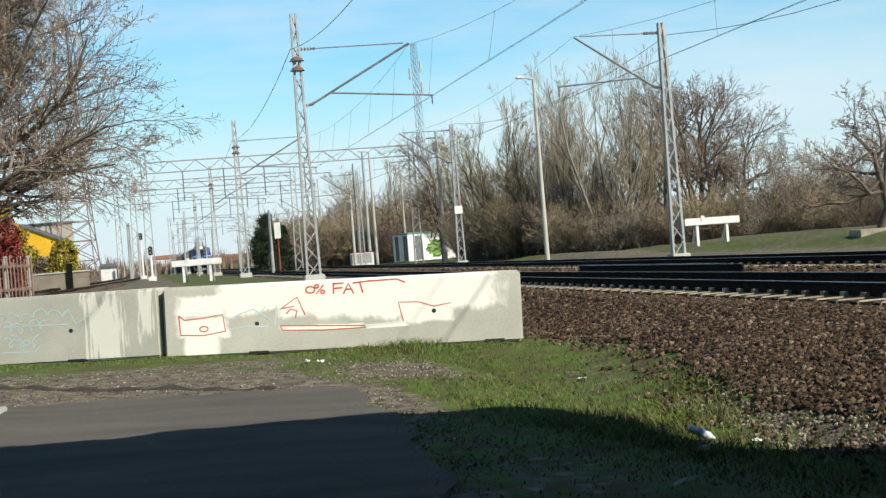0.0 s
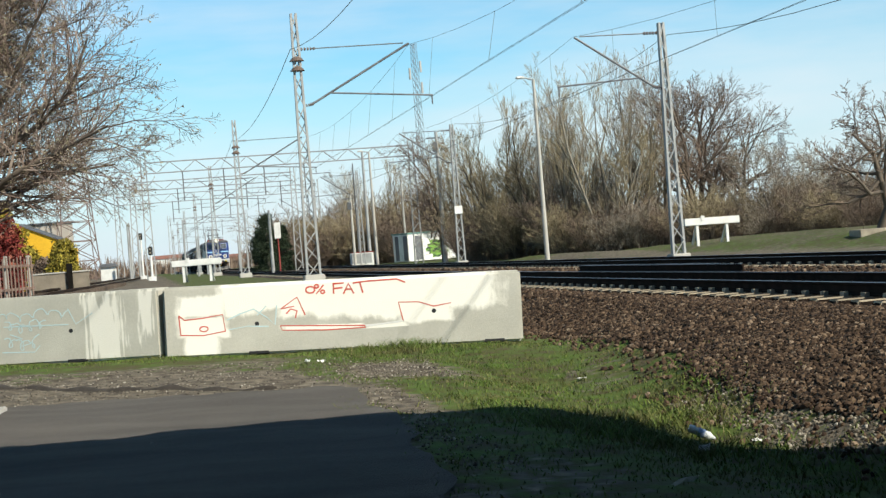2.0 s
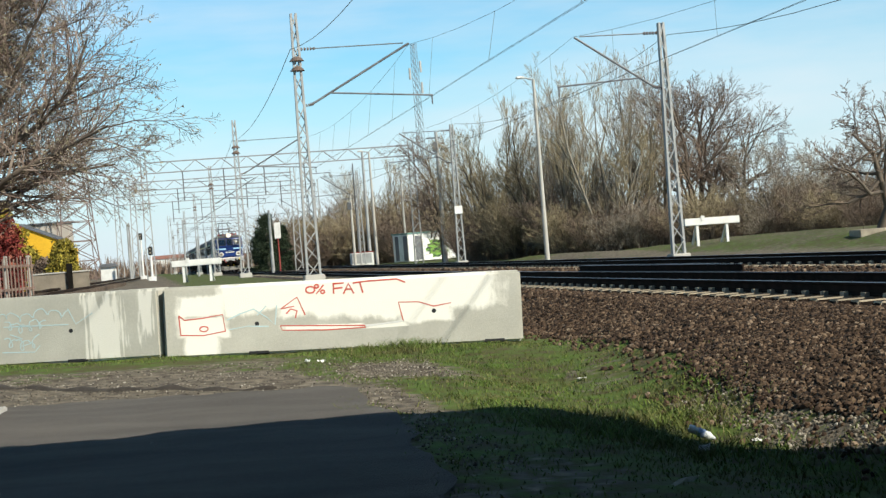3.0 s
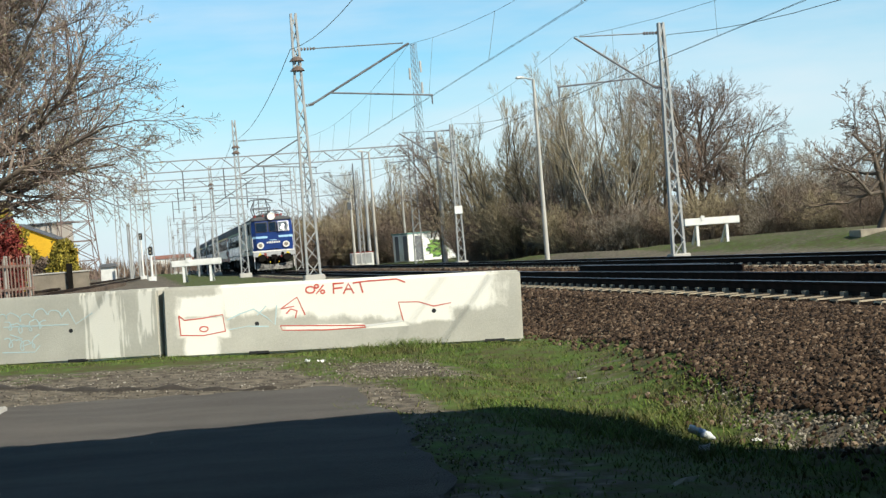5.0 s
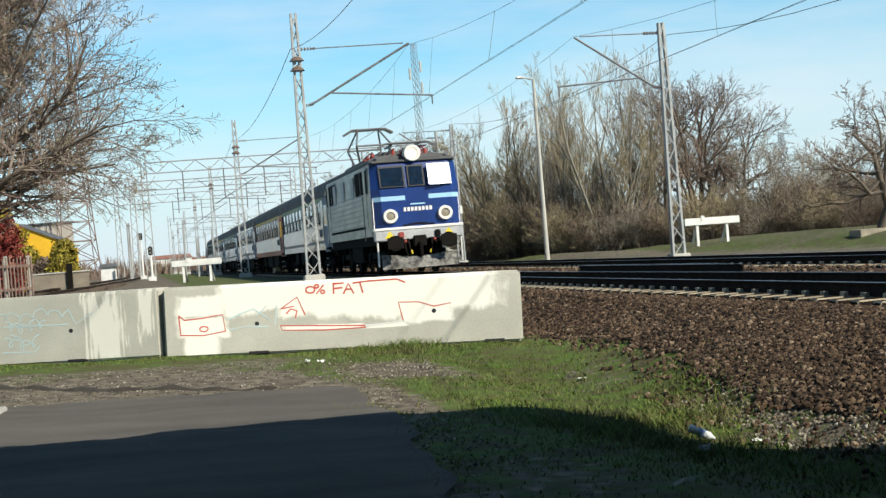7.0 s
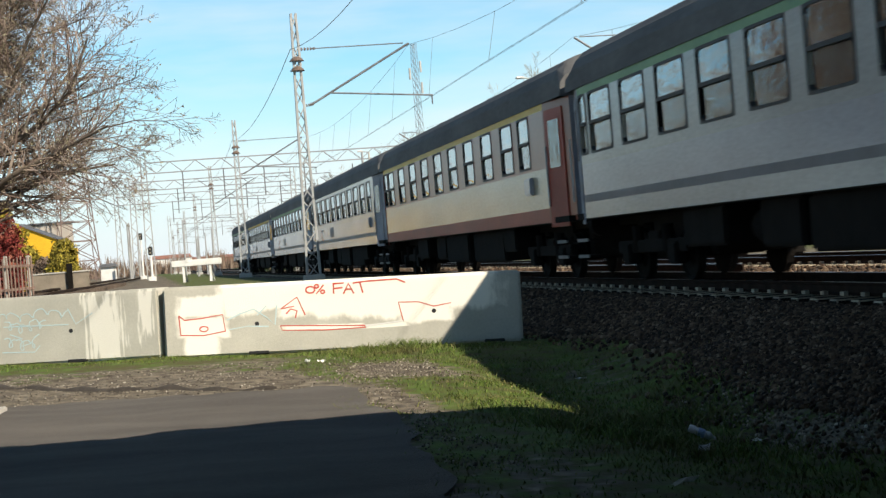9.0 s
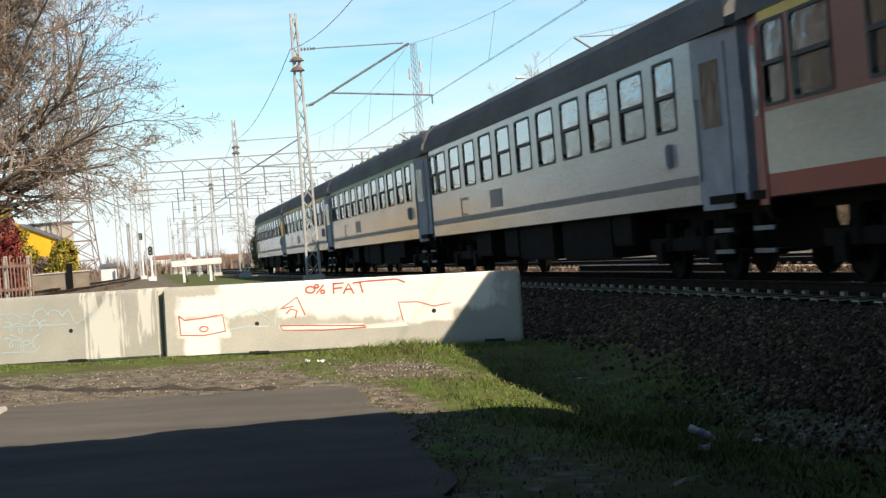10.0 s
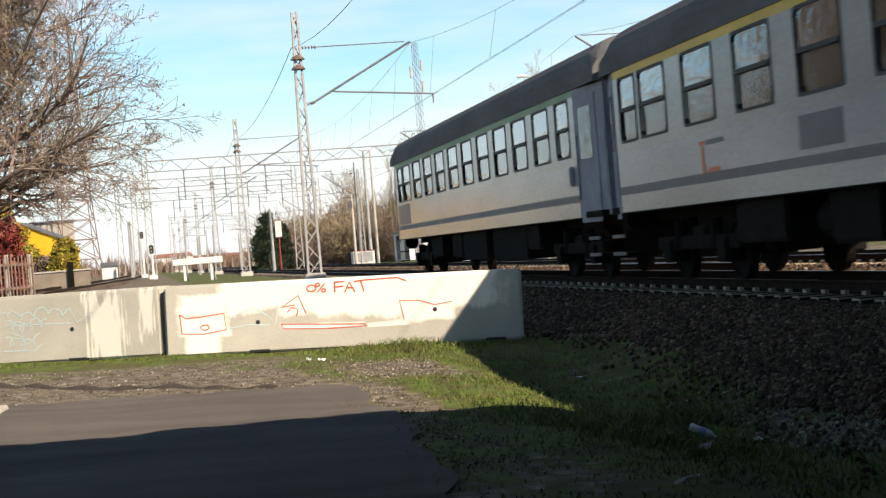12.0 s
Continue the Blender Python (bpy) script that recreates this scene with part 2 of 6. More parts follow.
def part(name, bm, mat, parent=None, label="", smooth=False):
    me = bpy.data.meshes.new(name)
    if smooth:
        for fc in bm.faces:
            fc.smooth = True
    bm.to_mesh(me)
    bm.free()
    me.materials.append(mat)
    ob = new(name, me)
    if parent is not None:
        ob.parent = parent
    if label:
        tagged(ob, label)
    return ob


def thing(name, m, label, category, group="", kind=""):
    ob = new(name)
    ob.matrix_basis = m
    return tagged(ob, label, category, group, kind)


def add_box(bm, lo, hi, bevel=0.0):
    c = [(a + b) / 2 for a, b in zip(lo, hi)]
    s = [abs(b - a) for a, b in zip(lo, hi)]
    r = bmesh.ops.create_cube(bm, size=1.0, matrix=Matrix.Translation(c) @ Matrix.Diagonal((*s, 1)))
    if bevel:
        es = {e for v in r["verts"] for e in v.link_edges}
        bmesh.ops.bevel(bm, geom=list(es), offset=bevel, segments=2, affect="EDGES")


def box(lo, hi, bevel=0.0):
    bm = bmesh.new()
    add_box(bm, lo, hi, bevel)
    return bm


def add_tube(bm, a, b, r1, r2=None, n=8):
    a, b = Vector(a), Vector(b)
    d = b - a
    m = Matrix.Translation((a + b) / 2) @ d.to_track_quat("Z", "Y").to_matrix().to_4x4()
    bmesh.ops.create_cone(bm, cap_ends=True, segments=n, radius1=r1, radius2=r1 if r2 is None else r2, depth=d.length, matrix=m)


def tube(a, b, r1, r2=None, n=8):
    bm = bmesh.new()
    add_tube(bm, a, b, r1, r2, n)
    return bm


def add_bar(bm, a, b, w, h=None):
    """A square bar from a to b."""
    a, b = Vector(a), Vector(b)
    d = b - a
    m = Matrix.Translation((a + b) / 2) @ d.to_track_quat("Z", "Y").to_matrix().to_4x4() @ Matrix.Diagonal((w, h or w, d.length, 1))
    bmesh.ops.create_cube(bm, size=1.0, matrix=m)


def lathe(profile, n=20, axis="Z"):
    """Turn (radius, height) pairs round an axis."""
    bm = bmesh.new()
    rings = []
    for r, h in profile:
        ring = []
        for i in range(n):
            a = 2 * math.pi * i / n
            p = (r * math.cos(a), r * math.sin(a), h)
            if axis == "Y":
                p = (p[0], p[2], p[1])
            ring.append(bm.verts.new(p))
        rings.append(ring)
    for q, s in zip(rings, rings[1:]):
        for i in range(n):
            bm.faces.new((q[i], q[(i + 1) % n], s[(i + 1) % n], s[i]))
    bm.faces.new(rings[0][::-1])
    bm.faces.new(rings[-1])
    bmesh.ops.recalc_face_normals(bm, faces=bm.faces)
    return bm


def wire_object(name, paths, r, mat, n=4, parent=None):
    """Thin tubes along polylines in one mesh."""
    verts, faces = [], []
    for pts in paths:
        pts = [Vector(p) for p in pts]
        base = len(verts)
        for i, p in enumerate(pts):
            d = (pts[min(i + 1, len(pts) - 1)] - pts[max(i - 1, 0)]).normalized()
            u = d.cross(Vector((0.31, 0.17, 0.94))).normalized()
            w = d.cross(u)
            for k in range(n):
                a = 2 * math.pi * k / n
                verts.append(p + (u * math.cos(a) + w * math.sin(a)) * r)
        for i in range(len(pts) - 1):
            for k in range(n):
                a, b = base + i * n + k, base + i * n + (k + 1) % n
                faces.append((a, b, b + n, a + n))
    return mesh_object(name, [tuple(v) for v in verts], faces, mat, parent=parent)


def smoothstep(a, b, x):
    t = np.clip((x - a) / (b - a), 0, 1)
    return t * t * (3 - 2 * t)


# ---- ground ----
def rough_noise(x, y, s):
    """A cheap smooth unevenness between -1 and 1."""
    return (np.sin(x * 1.7 * s + 1.3 * np.sin(y * 1.1 * s)) + np.sin(y * 2.3 * s + 1.7 * np.sin(x * 0.9 * s + 2.0)) + np.sin((x + y) * 3.1 * s + np.sin(x * 2.7 * s))) / 3


def ground_height(x, y):
    """Height of the ground: yard in front, track bed on a low bank, banks behind."""
    yard = -0.515 - 0.031 * np.clip(x, -6, 6)
    yard = yard - 0.14 * smoothstep(22, 11, y)
    rise = smoothstep(26, 50, y) * (0.12 + 0.54)
    left = yard + rise
    left = left + 0.35 * smoothstep(-6, -12, x) * smoothstep(30, 45, y)
    # bank of the track bed
    bed = -0.24 + 0 * x
    toe = 5.3 + 1.2 * smoothstep(14, 28, y)
    k = np.clip((x - toe) / (7.55 - toe), 0, 1)
    z = left * (1 - k) + bed * k
    # shallow hollow between the lane and the bank
    z = z - 0.24 * np.exp(-((x - 4.6) / 0.9) ** 2) * smoothstep(22.5, 18.5, y)
    # far side: ditch, then a grassy bank
    far = smoothstep(18.5, 21, x)
    bank = -0.32 + (0.45 + 0.1 * np.sin(x * 0.5 + y * 0.13)) * smoothstep(23.5, 27.5, x) * smoothstep(96, 78, y) + 0.3 * smoothstep(20.5, 22, x) * smoothstep(26, 23, x) * smoothstep(70, 76, y) * smoothstep(98, 88, y) + 0.35 * smoothstep(40, 90, x)
    z = z * (1 - far) + bank * far
    dist = smoothstep(150, 400, y)
    z = z * (1 - dist) + (-0.25) * dist
    z = z + 0.025 * rough_noise(x, y, 1.0) * (1 - smoothstep(6.5, 7.5, x) * (1 - far)) + 0.012 * rough_noise(x, y, 4.0) * (1 - smoothstep(6.5, 7.5, x) * (1 - far))
    return z


def gz(x, y):
    return float(ground_height(np.array(float(x)), np.array(float(y))))


def axis_steps(stops):
    out = []
    for (a, b, s) in stops:
        out += list(np.arange(a, b - 1e-6, s))
    out.append(stops[-1][1])
    return np.array(out)


def grid_mesh(name, xs, ys, zfun, mat):
    gx, gy = np.meshgrid(xs, ys)
    g = zfun(gx, gy)
    v = np.stack([gx.ravel(), gy.ravel(), g.ravel()], 1)
    nx, ny = len(xs), len(ys)
    i = np.arange(nx * ny).reshape(ny, nx)
    f = np.stack([i[:-1, :-1].ravel(), i[:-1, 1:].ravel(), i[1:, 1:].ravel(), i[1:, :-1].ravel()], 1)
    return mesh_object(name, v.tolist(), f.tolist(), mat, smooth=True)


def ground_material():
    """Grass, bare soil and gravel by where they lie, with noise."""
    m = bpy.data.materials.new("ground_cover")
    m.use_nodes = True
    n, l = m.node_tree.nodes, m.node_tree.links
    b = n["Principled BSDF"]
    b.inputs["Roughness"].default_value, b.inputs["Specular IOR Level"].default_value = 0.95, 0.2
    co = n.new("ShaderNodeTexCoord")

    def nz(s, d=6.0):
        q = n.new("ShaderNodeTexNoise")
        q.inputs["Scale"].default_value, q.inputs["Detail"].default_value = s, d
        l.new(co.outputs["Object"], q.inputs["Vector"])
        return q.outputs[0]

    def ramp(v, stops):
        r = n.new("ShaderNodeValToRGB")
        while len(r.color_ramp.elements) < len(stops):
            r.color_ramp.elements.new(0.5)
        for e, (p, c) in zip(r.color_ramp.elements, stops):
            e.position, e.color = p, (*c, 1)
        l.new(v, r.inputs[0])
        return r.outputs[0]

    def mix(f, a, c):
        q = n.new("ShaderNodeMixRGB")
        l.new(f, q.inputs[0])
        l.new(a, q.inputs[1])
        l.new(c, q.inputs[2])
        return q.outputs[0]

    grass = ramp(nz(3.0), [(0.32, (0.085, 0.07, 0.04)), (0.46, (0.075, 0.085, 0.027)), (0.6, (0.08, 0.12, 0.026)), (0.75, (0.11, 0.17, 0.035))])
    soil = ramp(nz(5.5, 12.0), [(0.3, (0.05, 0.041, 0.032)), (0.45, (0.115, 0.097, 0.075)), (0.6, (0.175, 0.15, 0.115)), (0.8, (0.32, 0.28, 0.21))])
    at = n.new("ShaderNodeAttribute")
    at.attribute_name = "cover"
    ad = n.new("ShaderNodeMath")
    ad.operation = "ADD"
    sc = n.new("ShaderNodeMath")
    sc.operation, sc.inputs[1].default_value = "MULTIPLY_ADD", 0.9
    sc.inputs[2].default_value = -0.45
    l.new(nz(5.0, 8.0), sc.inputs[0])
    l.new(at.outputs["Fac"], ad.inputs[0])
    l.new(sc.outputs[0], ad.inputs[1])
    cl = ramp(ad.outputs[0], [(0.42, (0, 0, 0)), (0.58, (1, 1, 1))])
    l.new(mix(cl, soil, grass), b.inputs["Base Color"])
    bu = n.new("ShaderNodeBump")
    bu.inputs["Strength"].default_value, bu.inputs["Distance"].default_value = 0.5, 0.03
    l.new(nz(22.0, 10.0), bu.inputs["Height"])
    l.new(bu.outputs[0], b.inputs["Normal"])
    return m


def grass_cover(x, y):
    """1 where grass grows, 0 on bare soil and gravel."""
    c = np.ones_like(x) * 0.75
    lane = smoothstep(2.25, 1.45, x + 0.25 * np.sin(y * 1.3)) * smoothstep(23.8, 22.4, y)
    c = c - 0.62 * lane
    strip = smoothstep(20.3, 21.3, y + 0.3 * np.sin(x * 2.0)) * smoothstep(24.4, 23.6, y)
    c = c + 0.35 * strip * lane
    sand = np.exp(-(((x - 3.0) / 0.75) ** 2 + ((y - 19.9) / 1.1) ** 2)) + 0.8 * np.exp(-(((x - 2.35) / 0.3) ** 2 + ((y - 16.3) / 1.6) ** 2))
    c = c - 0.85 * sand
    dry = np.exp(-(((x - 5.4) / 0.5) ** 2 + ((y - 12.0) / 2.4) ** 2)) + 0.8 * np.exp(-(((x - 2.6) / 0.6) ** 2 + ((y - 11.0) / 3.0) ** 2)) + 0.6 * np.exp(-(((x - 5.2) / 0.5) ** 2 + ((y - 19.0) / 1.6) ** 2))
    c = c - 0.3 * dry
    c = c - 0.6 * smoothstep(6.0, 6.9, x) * smoothstep(19.5, 18.5, x)
    c = c - 0.35 * smoothstep(30, 45, y) * smoothstep(-1.5, -3.5, x) * smoothstep(-8, -6, x)
    c = c - 0.35 * smoothstep(95, 80, y) * smoothstep(25.5, 23.5, x) * smoothstep(19, 20, x)
    c = c - 0.22 * smoothstep(24, 26, x)
    c = c - 0.14 * smoothstep(27, 32, y) * smoothstep(8, 6, x)
    c = c - 0.6 * smoothstep(28, 34, y) * smoothstep(1.9, 0.3, x)
    c = c + 0.12 * rough_noise(x, y, 0.45)
    return np.clip(c, 0, 1)


xs = axis_steps([(-2500, -300, 550), (-300, -60, 40), (-60, -10, 5), (-10, -4, 0.5), (-4, 9, 0.14), (9, 40, 0.75), (40, 100, 6), (100, 400, 50), (400, 2600, 550)])
ys = axis_steps([(-600, -60, 180), (-60, 0, 10), (0, 7, 1.0), (7, 30, 0.14), (30, 60, 0.6), (60, 150, 3.0), (150, 500, 35), (500, 4100, 450)])
ground = grid_mesh("ground", xs, ys, ground_height, ground_material())
gco = np.empty(len(ground.data.vertices) * 3)
ground.data.vertices.foreach_get("co", gco)
gco = gco.reshape(-1, 3)
cov = ground.data.attributes.new("cover", "FLOAT", "POINT")
cov.data.foreach_set("value", grass_cover(gco[:, 0], gco[:, 1]).astype(np.float32))
tagged(ground, "uneven trackside ground with spring grass and bare soil", "ground", kind="structure")


def road_edge(y):
    return 2.1 + 0.06 * np.sin(y * 1.9) + 0.04 * np.sin(y * 4.3 + 1) - 0.1 * np.clip(13.2 - y, 0, 20)


def build_road():
    """Worn asphalt lane that ends raggedly before the blocks."""
    verts, faces = [], []
    us = np.linspace(0, 1, 60)
    yy = np.concatenate([np.arange(-30, 6, 0.75), np.arange(6, 17.9, 0.2)])
    for y in yy:
        for u in us:
            end = 17.9 + 0.15 * math.sin(u * 21) + 0.12 * math.sin(u * 47 + 1) - 0.5 * u ** 6
            yq = min(y, end)
            xr = float(road_edge(np.array(yq)))
            x = -9 + (xr + 9) * u ** 0.6
            verts.append((x, yq, gz(x, yq) + 0.022))
    w = len(us)
    for j in range(len(yy) - 1):
        for i in range(w - 1):
            faces.append((j * w + i, j * w + i + 1, (j + 1) * w + i + 1, (j + 1) * w + i))
    ob = mesh_object("road", verts, faces, M["asphalt"], smooth=True)
    return tagged(ob, "worn dark asphalt lane with ragged edges", "road", kind="structure")


build_road()


# ---- tracks ----
TRACKS = [9.45, 15.2]


def rail_mesh(name, x, y0, y1, parent=None):
    prof = [(-0.06, -0.17), (0.06, -0.17), (0.06, -0.155), (0.012, -0.135), (0.012, -0.045), (0.036, -0.03), (0.036, -0.004), (0.026, 0.0), (-0.026, 0.0), (-0.036, -0.004), (-0.036, -0.03), (-0.012, -0.045), (-0.012, -0.135), (-0.06, -0.155)]
    n = len(prof)
    v = [(x + a, y, b) for y in (y0, y1) for a, b in prof]
    f = [(i, (i + 1) % n, n + (i + 1) % n, n + i) for i in range(n)] + [tuple(range(n))[::-1], tuple(range(n, 2 * n))]
    mi = [1 if i in (6, 7, 8) else 0 for i in range(n)] + [0, 0]
    ob = mesh_object(name, v, f, [M["rail"], M["rail_top"]], mi, parent)
    return ob


def track(x, label):
    t = thing("railway_track", pose(0, 0, 0), label, "railway track", "main line tracks", "structure")
    for s in (-0.7525, 0.7525):
        rail_mesh("rail", x + s, -60, 600, t)
    return t


track_near = track(TRACKS[0], "near railway track with dark rusty rails on concrete sleepers")
track_far = track(TRACKS[1], "second railway track with dark rusty rails on concrete sleepers")


# ---- the concrete blocks ----
def concrete_block(name, length, height, thick, m, label, mat):
    t = thing(name, m, label, "concrete block", "concrete road blocks")
    bm = box((0, 0, 0), (length, thick, height), 0.035)
    for v in bm.verts:
        v.co.z += 0.006 * math.sin(v.co.x * 3)
    part("body", bm, mat, t)
    return t


def cam_frame(right, forward, z):
    h = radians(HEADING)
    return (right * math.cos(h) + forward * math.sin(h), -right * math.sin(h) + forward * math.cos(h), z)


block_mat = painted_concrete("whitewashed_concrete", [(1.6, 0.9, 0.75, 0.27, 0.1), (2.88, 0.84, 1.2, 0.37, -0.07), (4.25, 0.88, 1.05, 0.36, 0.03), (4.05, 0.56, 0.45, 0.2, 0.0), (0.6, 0.78, 0.4, 0.18, 0.0), (0.6, 0.46, 0.4, 0.17, 0.0), (0.576, 0.14, 0.28, 0.24, 0.0), (3.42, 0.345, 0.36, 0.035, 0.02), (2.43, 0.37, 0.66, 0.04, -0.02)], 0.16)
block_mat2 = painted_concrete("patchy_concrete", [(2.07, 0.46, 0.3, 0.62, 0.0), (2.78, 0.65, 0.12, 0.4, 0.0)], 2.6, 0.65)
B1 = Matrix.Translation(cam_frame(-4.41, 24.5, -0.525)) @ pose(0, 0, 0, 0, 1.62, -HEADING)
block_1 = concrete_block("concrete_block", 5.54, 1.09, 0.62, B1, "long whitewashed concrete block with red spray-painted graffiti", block_mat)
B2 = Matrix.Translation(cam_frame(-7.42, 25.15, -0.47)) @ pose(0, 0, 0, 0, 0.55, -HEADING - 11)
block_2 = concrete_block("concrete_block", 3.0, 1.07, 0.62, B2, "stained grey concrete block with pale blue scribbles", block_mat2)


# ---- the train ----
COACH_LEN, COACH_PITCH, LOCO_PITCH = 24.3, 24.7, 16.5


def side_wall(name, parent, x, cuts_y, holes, z0, z1, bands, thick):
    """A wall along y with window openings; bands: (top height, material) from below."""
    side = 1 if x > 0 else -1
    zs = sorted({z0, z1, *[b[0] for b in bands if z0 < b[0] < z1], *[h[2] for h in holes], *[h[3] for h in holes]})
    yl = sorted({*cuts_y, *[h[0] for h in holes], *[h[1] for h in holes]})
    mats = []
    for _, m in bands:
        if m not in mats:
            mats.append(m)
    mats.append(M["interior"])
    verts, faces, mi = [], [], []

    def quad(q, k):
        b = len(verts)
        verts.extend(q)
        faces.append((b, b + 1, b + 2, b + 3))
        mi.append(k)

    xi = x - side * thick
    for a, b in zip(yl, yl[1:]):
        for c, d in zip(zs, zs[1:]):
            my, mz = (a + b) / 2, (c + d) / 2
            if any(h[0] < my < h[1] and h[2] < mz < h[3] for h in holes):
                continue
            k = mats.index(next(m for top, m in bands if mz < top))
            o, i = [(x, a, c), (x, b, c), (x, b, d), (x, a, d)], [(xi, a, c), (xi, b, c), (xi, b, d), (xi, a, d)]
            quad(o if side < 0 else o[::-1], k)
            quad(i[::-1] if side < 0 else i, len(mats) - 1)
    for h in holes:
        a, b, c, d = h[:4]
        for p, q in (((a, c), (b, c)), ((b, c), (b, d)), ((b, d), (a, d)), ((a, d), (a, c))):
            quad([(x, *p), (x, *q), (xi, *q), (xi, *p)], len(mats) - 1)
    return mesh_object(name, verts, faces, mats, mi, parent)


def frame_ring(x, h, w, depth):
    bm = bmesh.new()
    a, b, c, d = h[:4]
    s = 1 if x > 0 else -1
    lo, hi = sorted((x + s * 0.012, x - s * depth))
    g = 0.09
    inner, outer = [], []
    # once round, with three points at each rounded corner
    for cy, sy, cz, sz_, first in ((a, 1, c, 1, True), (b, -1, c, 1, False), (b, -1, d, -1, True), (a, 1, d, -1, False)):
        up, mid, along = (cy, cz + sz_ * g), (cy + sy * g * 0.3, cz + sz_ * g * 0.3), (cy + sy * g, cz)
        oup, omid, oalong = (cy - sy * w, cz + sz_ * g), (cy - sy * w * 0.8, cz - sz_ * w * 0.8), (cy + sy * g, cz - sz_ * w)
        inner += [up, mid, along] if first else [along, mid, up]
        outer += [oup, omid, oalong] if first else [oalong, omid, oup]
    loops = [[bm.verts.new((x_, *q)) for q in ring] for x_, ring in ((lo, outer), (lo, inner), (hi, inner), (hi, outer))]
    for m in range(4):
        p, q = loops[m], loops[(m + 1) % 4]
        for i in range(12):
            j = (i + 1) % 12
            bm.faces.new((p[i], p[j], q[j], q[i]))
    bmesh.ops.recalc_face_normals(bm, faces=bm.faces)
    return bm


WIN_MESH = {}


def add_window(parent, x, h, split=True):
    """Frame, cross bar and panes of one coach window."""
    a, b, c, d = h
    key = (x > 0, round(b - a, 3), round(d - c, 3), split)
    y0 = a
    if key not in WIN_MESH:
        hh = (0.0, b - a, c, d)
        s = 1 if x > 0 else -1
        fr = frame_ring(x, hh, 0.045, 0.05)
        zm = c + (d - c) * 0.5
        f_ob = part("window", fr, M["black"], parent)
        if split:
            part("cross_bar", box((x - 0.03, 0, zm - 0.03), (x + 0.03, b - a, zm + 0.03)), M["black"], f_ob)
        lo = part("lower_pane", box((x - s * 0.035 - 0.004, 0, c), (x - s * 0.035 + 0.004, b - a, zm - 0.03 if split else d)), M["glass_low"] if split else M["glass"], f_ob)
        lo.visible_shadow = False
        if split:
            up = part("upper_pane", box((x - s * 0.015 - 0.004, 0, zm + 0.03), (x - s * 0.015 + 0.004, b - a, d)), M["glass"], f_ob)
            up.visible_shadow = False
        f_ob.location.y = y0
        WIN_MESH[key] = f_ob
        return f_ob
    src = WIN_MESH[key]
    f_ob = src.copy()
    scene.collection.objects.link(f_ob)
    f_ob.parent = parent
    f_ob.location.y = y0
    for ch in src.children:
        c2 = ch.copy()
        scene.collection.objects.link(c2)
        c2.parent = f_ob
    return f_ob


def bogie(parent, y, wheel_r, base, z_axle):
    fr = bmesh.new()
    for s in (-1, 1):
        add_box(fr, (s * 0.98 - 0.08, y - base / 2 - 0.6, z_axle - 0.02), (s * 0.98 + 0.08, y + base / 2 + 0.6, z_axle + 0.2), 0.02)
        for e in (-1, 1):
            add_box(fr, (s * 1.0 - 0.12, y + e * base / 2 - 0.2, z_axle - 0.22), (s * 1.0 + 0.12, y + e * base / 2 + 0.2, z_axle + 0.15), 0.03)
            add_tube(fr, (s * 1.0, y + e * (base / 2 - 0.45), z_axle), (s * 1.0, y + e * (base / 2 - 0.45), z_axle + 0.45), 0.11)
    add_box(fr, (-1.0, y - 0.3, z_axle), (1.0, y + 0.3, z_axle + 0.35), 0.03)
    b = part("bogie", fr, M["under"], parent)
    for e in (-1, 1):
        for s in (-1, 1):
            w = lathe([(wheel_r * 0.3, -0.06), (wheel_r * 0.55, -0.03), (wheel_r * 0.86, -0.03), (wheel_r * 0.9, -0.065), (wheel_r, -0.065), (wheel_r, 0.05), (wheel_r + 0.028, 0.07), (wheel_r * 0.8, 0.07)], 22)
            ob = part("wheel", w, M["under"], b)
            ob.matrix_basis = pose(s * 0.755, y + e * base / 2, wheel_r, 0, -90 * s, 0)
    return b


def roof_shell(parent, y0, y1, w, z_side, z_top, mat, taper=0.0):
    n = 14
    verts, faces = [], []
    stations = [y0, y0 + 0.5, y1 - 0.5, y1] if taper else [y0, y1]
    for j, y in enumerate(stations):
        drop = taper if (taper and j in (0, len(stations) - 1)) else 0
        for i in range(n + 1):
            a = math.pi * i / n
            cx, cz = math.cos(a), math.sin(a)
            cx = math.copysign(abs(cx) ** 0.9, cx)
            verts.append((-cx * w, y, z_side + (z_top - z_side - drop) * cz ** 0.62))
    for j in range(len(stations) - 1):
        for i in range(n):
            a = j * (n + 1) + i
            faces.append((a, a + 1, a + n + 2, a + n + 1))
    for j in (0, len(stations) - 1):
        faces.append(tuple(range(j * (n + 1), (j + 1) * (n + 1))))
    return mesh_object("roof", verts, faces, mat, parent=parent, smooth=False)


